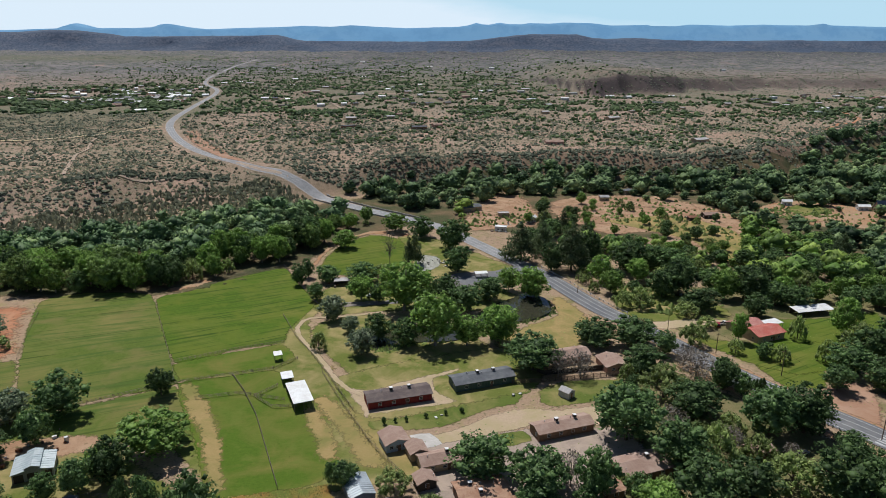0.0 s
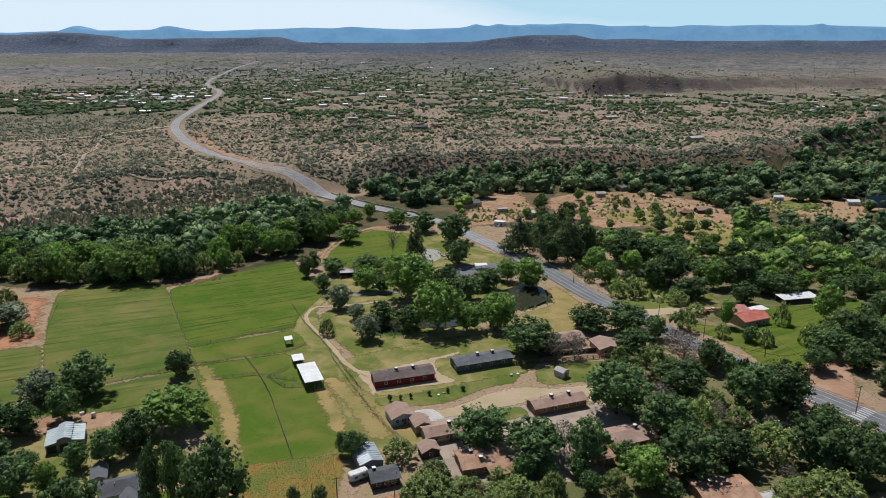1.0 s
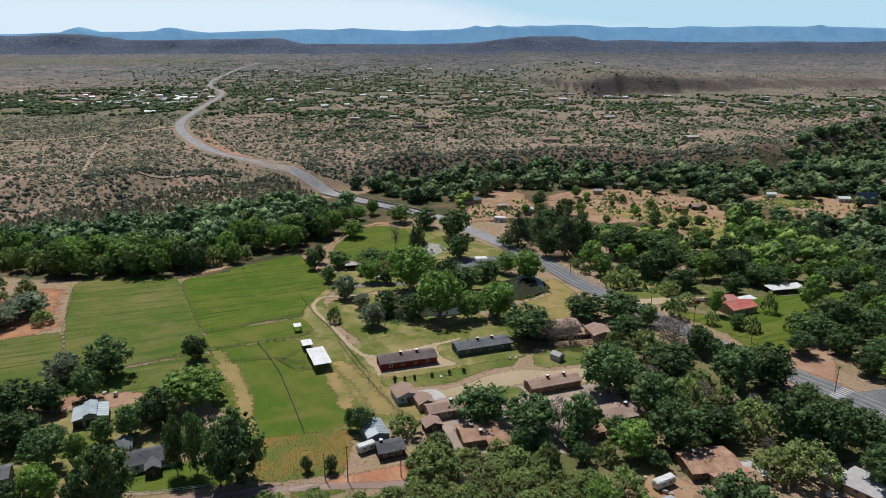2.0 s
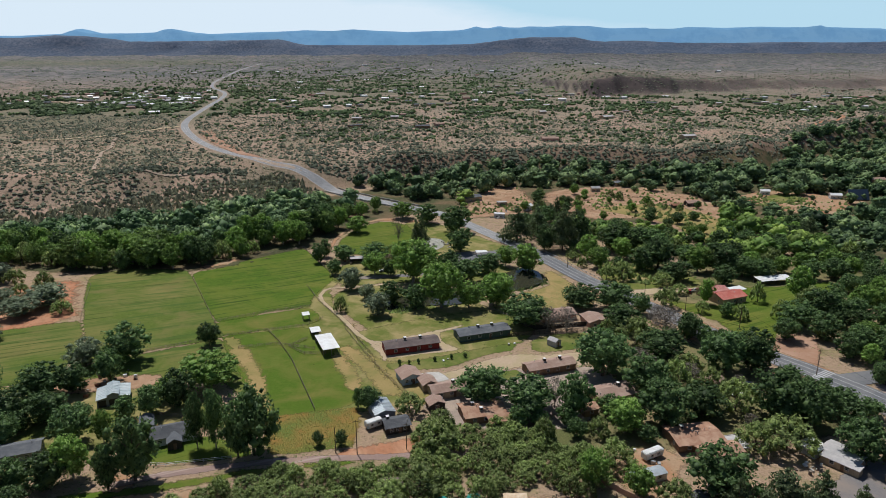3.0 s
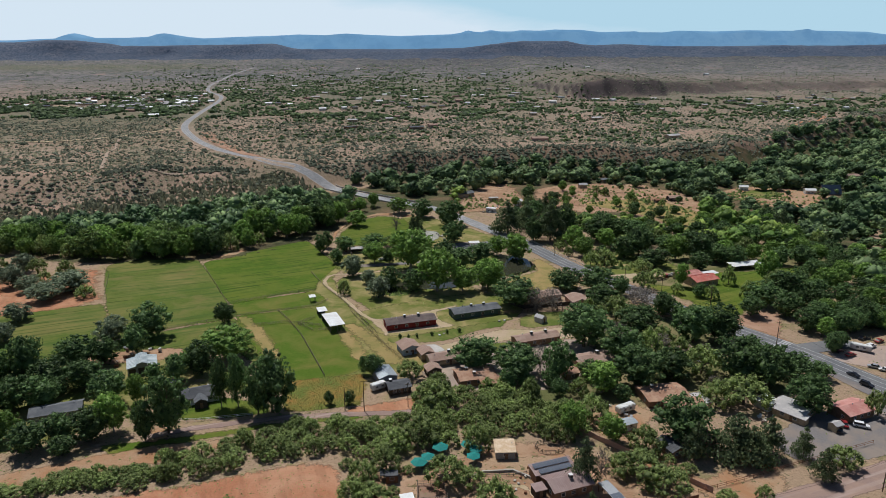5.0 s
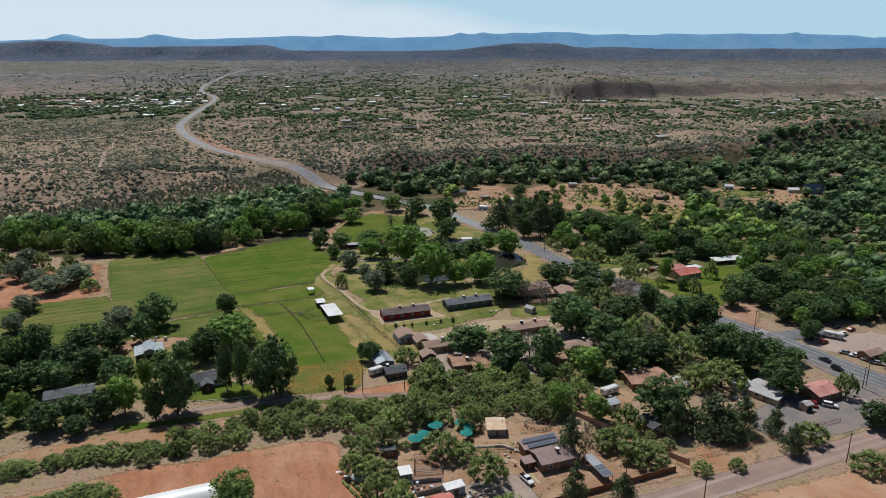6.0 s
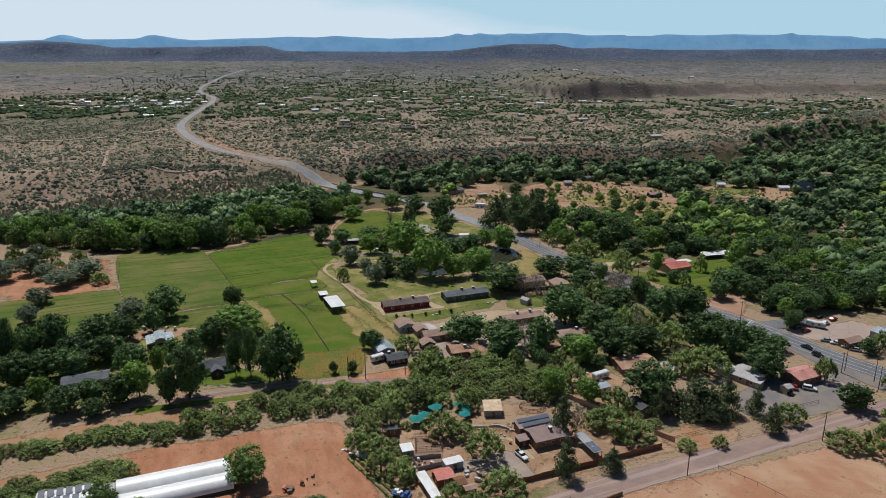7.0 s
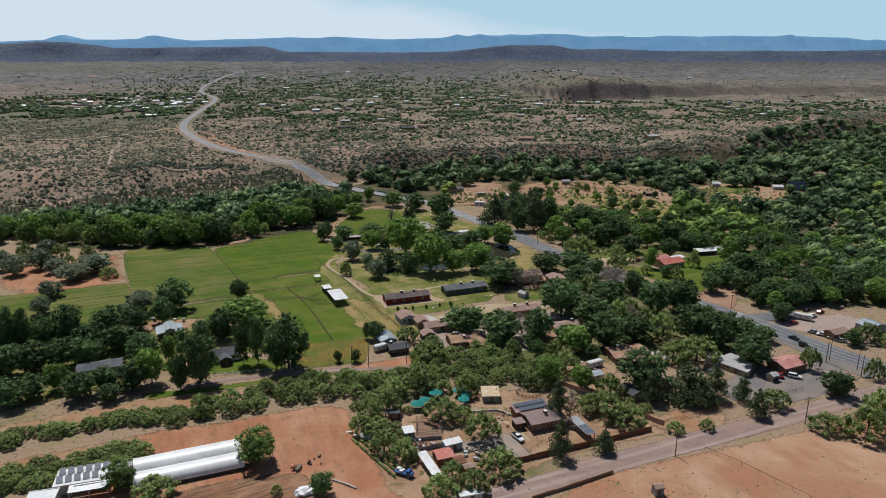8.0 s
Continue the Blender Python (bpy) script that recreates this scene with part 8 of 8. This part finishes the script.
def plant_stands():
    rng = np.random.default_rng(11)
    for x, y in scatter(BOSQUE, 4.9, rng):
        plant("mesq", x, y, rng.uniform(5.5, 8.5), rng.uniform(3.6, 6.4), rng)
    for x, y in scatter([(-175, 62), (-150, 75), (-136, 82), (-123, 90), (-107, 95), (-82, 100), (-80, 105), (-110, 102), (-126, 94), (-141, 88), (-175, 72)], 3.5, rng):
        plant("mesq", x, y, rng.uniform(5, 8), rng.uniform(2.8, 4.6), rng)
    for x, y in scatter([(-150, 46), (-116, 61), (-97, 71), (-86, 79), (-92, 85), (-113, 76), (-130, 68), (-155, 56)], 3.8, rng):
        plant("mesq", x, y, rng.uniform(5, 8), rng.uniform(2.8, 4.4), rng)
    for x, y in scatter(RIVER_EDGE, 9.6, rng):
        if from_road(x, y) < 20:
            continue
        low = 0.62 if x > -84 and y > 425 else 1.0
        kind = ("cotton", "elm", "round", "cotton", "mesq")[rng.integers(5)]
        big = low * rng.uniform(0.65, 1.12) * (0.7 if kind == "mesq" else 1.0)
        plant(kind, x, y, 16 * big * rng.uniform(0.85, 1.15), 18 * big, rng)


plant_stands()


def fill_gardens():
    """Shade trees between the houses and across the highway."""
    rng = np.random.default_rng(77)
    taken = [(x, y, w) for rows in STANDS.values() for _, x, y, w, _ in rows]
    clear = [(-18, 214, 13), (10, 227, 13), (-5, 180, 15), (9, 160, 9), (55, 175, 9), (73, 145, 11), (132, 138, 12), (112, 139, 9), (128, 276, 14), (165, 304, 12),
             (60, 241, 8), (44, 247, 10), (35, 196, 12), (54, 130, 8), (78, 119, 6), (67, 116, 6), (150, 280, 24), (128, 250, 18), (137, 215, 13), (176, 181, 20), (32, 98, 10), (35, 224, 18), (25, 212, 16), (-133, 128, 13)]

    def grove(poly, gap, kinds, size, chance=1.0, verge=13):
        for x, y in scatter(poly, gap, rng):
            if rng.random() > chance or from_road(x, y) < verge or (in_glade(x, y) and rng.random() > 0.42):
                continue
            w = rng.uniform(*size) * (0.65 if before_glade(x, y) else 1.0)
            if any(math.hypot(x - a, y - b) < (w + c) * 0.36 for a, b, c in taken) or any(math.hypot(x - a, y - b) < r for a, b, r in clear):
                continue
            taken.append((x, y, w))
            plant(kinds[rng.integers(len(kinds))], x, y, w, w * rng.uniform(.8, 1.1), rng)

    grove([(64, 150), (66, 215), (84, 232), (104, 214), (130, 182), (142, 166), (128, 146), (100, 150), (84, 160)], 9.0, ("mesq", "elm", "mesq", "bare", "mesq"), (5, 8), 0.6, 31)
    grove([(60, 335), (84, 400), (150, 420), (228, 420), (236, 330), (205, 300), (176, 316), (130, 330), (90, 345)], 12.0, ("elm", "elm", "cotton", "mesq"), (10, 15), 0.8)
    grove([(148, 214), (156, 255), (205, 300), (240, 330), (260, 250), (225, 196), (206, 206), (172, 208)], 9.0, ("elm", "elm", "cotton"), (9, 14), 0.9)
    grove([(20, 470), (66, 534), (117, 538), (180, 500), (200, 440), (172, 410), (120, 425), (54, 448)], 14.5, ("cotton", "elm", "mesq", "cotton"), (8, 14), 0.75)
    grove([(10, 395), (-28, 440), (-20, 452), (0, 432), (24, 405)], 11.0, ("elm", "cotton", "mesq"), (8, 13), 0.8)
    grove([(28, 380), (16, 420), (40, 440), (90, 430), (76, 372), (56, 345)], 13.0, ("elm", "pine", "elm", "mesq"), (9, 14), 0.7)
    grove([(10, 146), (14, 168), (44, 176), (48, 152), (30, 142)], 7.5, ("elm", "mesq", "elm"), (6.5, 9.5), 0.85)
    grove([(40, 140), (46, 162), (64, 166), (62, 150), (56, 142)], 8.0, ("mesq", "elm"), (6, 9), 0.7)
    grove([(-170, 100), (-140, 112), (-120, 118), (-108, 150), (-150, 170), (-200, 150)], 8.5, ("elm", "elm", "poplar", "elm"), (7, 11), 0.75)
    grove([(-60, 352), (-30, 352), (-10, 345), (-2, 330), (-20, 300), (-60, 300)], 13.0, ("elm", "mesq", "olive"), (6, 10), 0.6)
    grove([(18, 166), (53, 173), (65, 161), (66, 145), (36, 142), (17, 144)], 6.0, ("mesq", "elm", "mesq"), (5.5, 9.0), 0.9)
    grove([(146, 204), (156, 199), (164, 212), (178, 228), (166, 248), (152, 240)], 8.0, ("elm", "elm", "cotton"), (8.5, 13), 0.95)
    grove([(165, 200), (172, 207), (200, 203), (225, 242), (187, 230), (160, 212)], 8.0, ("elm", "elm", "cotton"), (8, 13), 0.95)
    grove([(46, 374), (62, 342), (78, 308), (92, 300), (96, 330), (80, 372), (62, 402)], 7.0, ("mesq", "elm", "mesq"), (4, 8), 0.8, 9)
    grove([(62, 241), (80, 238), (88, 205), (84, 173), (68, 173), (62, 193)], 7.5, ("mesq", "elm", "mesq"), (4.5, 7), 0.7)
    grove([(140, 120), (170, 140), (230, 190), (230, 150), (170, 112)], 10.0, ("mesq", "elm"), (7, 11), 0.6)
    grove([(-260, 262), (-235, 250), (-196, 262), (-205, 285), (-240, 300), (-270, 300)], 10.0, ("olive", "mesq"), (8, 14), 0.7)


fill_gardens()


def woodland(name, polys, spacing, size, leaf, label, seed, sprays=260, tall=(.7, 1.05)):
    """Far woods as one mass of separate small crowns."""
    rng = np.random.default_rng(seed)
    protos = []
    for k in range(6):
        lobes = lobes_of("cotton" if k % 3 else "elm", rng)
        v, f = leaf_cloud(lobes, sprays, 0.05, rng)
        cv, cf = core_arrays(np.concatenate([lobes[:-6:5], lobes[-6:]]) * np.array([1, 1, 1, 1.4, 1.4]), 1.0)
        protos.append((v, f, cv, cf))
    tops, tris, verts, n, tint = [], [], [], 0, []
    for poly in polys:
        for x, y in scatter(poly, spacing, rng):
            if from_road(x, y) < (13 if y < 440 else 24) or (in_glade(x, y) and rng.random() > 0.12):
                continue
            shade = rng.uniform(-1, 1)
            v, f, cv, cf = protos[rng.integers(6)]
            w = size[0] * 0.7 + (size[1] * 1.15 - size[0] * 0.7) * rng.random() ** 1.4
            if before_glade(x, y):
                w *= 0.6
            h, a = w * rng.uniform(*tall), rng.uniform(0, 6.28)
            rot = np.array([[math.cos(a), -math.sin(a), 0], [math.sin(a), math.cos(a), 0], [0, 0, 1]])
            base = np.array([x, y, float(hz(x, y) + relief(x, y)) - 0.12 * h])
            for vv, ff, into in ((v, f, tops), (cv, cf, tris)):
                verts.append((vv * np.array([w, w, h])) @ rot.T + base)
                into.append(ff + n)
                tint.append(np.full(len(vv), shade))
                n += len(vv)
    V = np.concatenate(verts)
    faces = np.concatenate(tops).tolist() + np.concatenate(tris).tolist()
    ob = bulk(name, V.tolist(), faces, leaf, label, "woods", "stuff", True)
    at = ob.data.attributes.new("tint", "FLOAT", "POINT")
    at.data.foreach_set("value", np.concatenate(tint).astype(np.float32))


woodland("woodland", [[(-380, 330), (-262, 350), (-170, 352), (-140, 378), (-115, 402), (-95, 444), (-66, 470), (-80, 500), (-112, 512), (-158, 502), (-203, 466), (-236, 434), (-292, 396), (-380, 354)]],
         8.6, (7, 14), WOOD_LEAF, "dense dark green riverside woods", 3, 150)
woodland("woodland", [[(-30, 490), (40, 555), (92, 545), (120, 550), (178, 530), (205, 480), (230, 420), (225, 345), (260, 345), (430, 620), (330, 668), (185, 634),
                       (100, 636), (-5, 625), (-76, 574), (-110, 552), (-80, 530)]],
         12.0, (8, 18), WOOD_LEAF, "dense green woods along the river", 4, 150)
woodland("woodland", [[(-30, 480), (20, 520), (40, 500), (20, 470), (0, 450)], [(60, 400), (84, 436), (120, 424), (172, 405), (204, 470), (230, 420), (219, 335), (196, 336), (150, 345), (130, 352), (90, 385)]],
         11.0, (9, 15), COTTON_LEAF, "bright green trees along the river road", 5, 150)
woodland("woodland", [[(330, 664), (430, 618), (520, 690), (640, 660), (980, 1080), (900, 1150), (600, 960), (480, 852), (372, 750)]], 13.0, (7, 14), WOOD_LEAF, "grey-green riverside thicket", 6, 100)
EAST_WOODS = [(196, 240), (240, 330), (330, 470), (420, 620), (520, 700), (520, 300), (300, 160), (215, 205)]
woodland("woodland", [EAST_WOODS], 13.5, (6, 13), WOOD_LEAF, "dense green woods beyond the gardens", 7, 125)
woodland("woodland", [EAST_WOODS], 36.0, (7, 13), COTTON_LEAF, "bright green trees in woods beyond the gardens", 71, 150)
woodland("woodland", [EAST_WOODS], 15.0, (6, 14), ELM_LEAF, "dark green thickets in woods beyond the gardens", 72, 125)
TUFT_V = np.array([(math.cos(k * 1.257), math.sin(k * 1.257), -0.25) for k in range(5)] + [(0.1, -0.05, 0.8)], float)
TUFT_F = np.array([(k, (k + 1) % 5, 5) for k in range(5)])


def shrubs(name, n, place, size, leaf, label, seed, fine=False, flat=(0.6, 0.95), clump=0.7, scale=1.0):
    """Low plants past counting, each a small lumpy cushion; fine sets how round (0, 1 or 2)."""
    rng = np.random.default_rng(seed)
    bv, bf = (ICO_V, ICO_F) if fine == 2 else (OCT_V, OCT_F) if fine else (TUFT_V, TUFT_F)
    spots = []
    while len(spots) < n:
        x, y = place(rng)
        dens = noise.noise(Vector((x * 0.012 * scale, y * 0.012 * scale, 0))) + 0.6 * noise.noise(Vector((x * 0.045 * scale, y * 0.045 * scale, 4)))
        if rng.random() > 0.55 + clump * dens:
            continue
        spots.append((x, y))
    P = np.array(spots)
    P = P[off_road(P[:, 0], P[:, 1]) > 11]
    n = len(P)
    s = rng.uniform(*size, n) * rng.uniform(0.6, 1.15, n)
    a = rng.uniform(0, 6.28, n)
    v = bv[None] * rng.uniform(0.6, 1.25, (n, len(bv), 1)) * np.stack([s, s, s * rng.uniform(*flat, n)], 1)[:, None]
    c, d = np.cos(a)[:, None], np.sin(a)[:, None]
    z = hz(P[:, 0], P[:, 1]) + relief(P[:, 0], P[:, 1]) + s * 0.25
    V = np.stack([v[..., 0] * c - v[..., 1] * d + P[:, :1], v[..., 0] * d + v[..., 1] * c + P[:, 1:], v[..., 2] + z[:, None]], 2).reshape(-1, 3)
    F = (bf[None] + (np.arange(n) * len(bv))[:, None, None]).reshape(-1, 3)
    bulk(name, V.tolist(), F.tolist(), leaf, label, "shrubs", "stuff")


def on_table(x, y):
    return y > np.interp(x, BLUFF_X, BLUFF_Y) - 15


def band(y0, y1, power=1.0, x_lo=-1.0, x_hi=1.0):
    """A place on the tableland, between two distances and within the view's spread."""
    def pick(rng):
        while True:
            y = y0 * (y1 / y0) ** (rng.random() ** power)
            half = 0.74 * (y + 70)
            x = half * (rng.uniform(x_lo, x_hi) + rng.normal(0, 0.11))
            if on_table(x, y):
                return x, y
    return pick


def in_poly(poly):
    P = np.array(poly)
    def pick(rng):
        while True:
            x, y = rng.uniform(P[:, 0].min(), P[:, 0].max()), rng.uniform(P[:, 1].min(), P[:, 1].max())
            if inside(poly, x, y):
                return x, y
    return pick


shrubs("brush", 7600, in_poly([(-520, 360), (-380, 354), (-292, 392), (-236, 430), (-203, 462), (-155, 500), (-118, 512), (-112, 545), (-150, 560), (-160, 563), (-186, 541), (-245, 516), (-270, 482), (-313, 450), (-420, 420), (-520, 420)]), (0.8, 2.2), SHRUB_LEAF,
       "low grey-green brush at the foot of the slope", 8, True, (0.9, 1.5), 0.3)
shrubs("brush", 2900, in_poly([(-165, 570), (-86, 565), (-6, 612), (105, 622), (186, 620), (300, 660), (300, 705), (186, 662), (105, 666), (-6, 652), (-86, 604)]), (0.9, 2.6), SCRUB_LEAF,
       "dark brush on the face of the bluff", 9, True, (0.6, 1.0), 0.4)
shrubs("brush", 4200, in_poly([(290, 655), (372, 710), (480, 808), (579, 905), (1000, 1240), (1000, 1370), (579, 990), (480, 895), (362, 785), (290, 730)]), (0.9, 2.6), SCRUB_LEAF,
       "dark brush over the long eastern bluff", 10, True, (0.6, 1.0), 0.4)
shrubs("brush", 420, in_poly([(-305, 516), (-261, 545), (-190, 560), (-186, 550), (-262, 536), (-300, 507)]), (0.9, 2.4), SCRUB_LEAF, "dark brush in a dry gully", 12, True, (0.6, 1.0), 0.6)
for glade_seed, glade in enumerate(GLADES):
    shrubs("bushes", 170, in_poly(glade), (0.7, 2.0), MESQ_LEAF, "low green bushes scattered over a bare paddock", 90 + glade_seed, True, (0.8, 1.2), 1.2)
shrubs("desert_shrubs", 15000, band(390, 900), (0.75, 1.8), SHRUB_LEAF, "low grey-green desert shrubs scattered over red soil", 21, clump=0.55)
shrubs("desert_shrubs", 5200, band(395, 1000, 1.0, -1.0, 0.0), (1.1, 2.7), SCRUB_LEAF, "olive desert shrubs over the near slope", 36, True, (0.5, 0.8), 0.9, 1.6)
shrubs("desert_shrubs", 2600, band(560, 1150, 1.0, -0.3, 0.8), (1.1, 2.8), SCRUB_LEAF, "olive desert shrubs over the tableland", 37, True, (0.5, 0.8), 1.1, 1.4)
shrubs("desert_shrubs", 24000, band(750, 1700), (0.9, 2.1), SCRUB_LEAF, "grey-green scrub over the tableland", 22, clump=1.0)
shrubs("desert_shrubs", 21000, band(1500, 3900), (1.4, 3.6), SCRUB_LEAF, "distant dark junipers and shrubs over the plain", 23, clump=1.0, scale=0.5)
TOWN = [(-1010, 1130), (-960, 1500), (-760, 1680), (-480, 1700), (-440, 1380), (-460, 1160), (-560, 1030), (-900, 1040)]
shrubs("town_trees", 1300, in_poly([(-720, 980), (-520, 985), (-450, 1050), (-455, 1160), (-560, 1240), (-900, 1250), (-800, 1030)]), (2.4, 5.6), FAR_LEAF, "green trees round the edge of a distant village", 38, 2, (0.7, 1.1), 1.5)
shrubs("town_trees", 1900, in_poly(TOWN), (2.4, 6.2), PINE_LEAF, "dark green trees crowded among distant houses", 24, 2, (0.8, 1.2), 1.3)
shrubs("town_trees", 5200, band(950, 2600, 0.85, -0.5, 0.13), (1.8, 4.8), FAR_LEAF, "scattered dark trees among distant houses", 25, 2, (0.7, 1.1), 1.9)
shrubs("town_trees", 1800, band(1000, 1430, 1.0, 0.15, 1.0), (2.0, 5.0), FAR_LEAF, "scattered trees along the distant rise", 26, 2, (0.7, 1.1), 1.9)
shrubs("town_trees", 4200, band(1500, 3300, 0.9, -0.5, 0.08), (2.6, 5.6), FAR_LEAF, "dark trees between the most distant houses", 34, False, (0.7, 1.1), 1.6, 0.6)
shrubs("plain_trees", 2200, band(700, 1250, 1.0, -0.35, 0.75), (1.6, 3.4), FAR_LEAF, "small green trees in hollows of the tableland", 33, 2, (0.7, 1.1), 2.0)
shrubs("hill_scrub", 1500, in_poly([(220, 1400), (330, 1400), (650, 1590), (1350, 1700), (1350, 1900), (600, 1780), (300, 1620)]), (1.2, 2.6), SCRUB_LEAF, "dark scrub over a far terrace", 31, False, (0.6, 0.9), 0.9)


def shore(ring, width):
    """A place near a pond's shore."""
    def pick(rng):
        k, u = rng.integers(len(ring)), rng.random()
        (ax, ay), (bx, by) = ring[k], ring[(k + 1) % len(ring)]
        return ax + (bx - ax) * u + rng.normal(0, width), ay + (by - ay) * u + rng.normal(0, width)
    return pick


for reed_seed, ring in enumerate((POND_A, POND_B)):
    shrubs("reeds", 420, shore(ring, 1.3), (0.4, 1.3), MESQ_LEAF, "green reeds and rushes round a pond", 80 + reed_seed, False, (0.8, 1.4), 0.9)
shrubs("grass_tufts", 6500, in_poly([(-20, 40), (20, 40), (60, 90), (160, 125), (240, 160), (240, 330), (100, 420), (20, 430), (0, 300), (-24, 200), (-8, 130)]), (0.14, 0.4), MESQ_LEAF, "small weeds and grass tufts on dry ground", 27, False, (0.5, 0.9), 1.2)
shrubs("grass_tufts", 3000, in_poly([(-150, 60), (-60, 100), (-20, 134), (-62, 146), (-110, 150), (-150, 170), (-200, 120)]), (0.14, 0.4), MESQ_LEAF, "small weeds and grass tufts in the yards", 28, False, (0.5, 0.9), 1.2)
shrubs("field_weeds", 2500, in_poly([(-62, 160), (-34, 167), (-31, 143), (-56, 138)]), (0.15, 0.4), DRY_LEAF, "tall weeds in a rusty meadow", 29, False, (0.6, 1.2), 0.8)
shrubs("field_weeds", 1800, in_poly([(-98, 90), (-44, 110), (-25, 88), (-8, 68), (-12, 40), (-100, 40)]), (0.1, 0.3), MESQ_LEAF, "sparse weeds on red soil", 30, False, (0.5, 0.9), 1.5)
shrubs("field_weeds", 2600, in_poly([(40, 66), (116, 88), (230, 128), (230, 30), (60, 30)]), (0.12, 0.42), DRY_LEAF, "sparse dry weeds on a dirt lot", 32, False, (0.5, 0.9), 1.5)
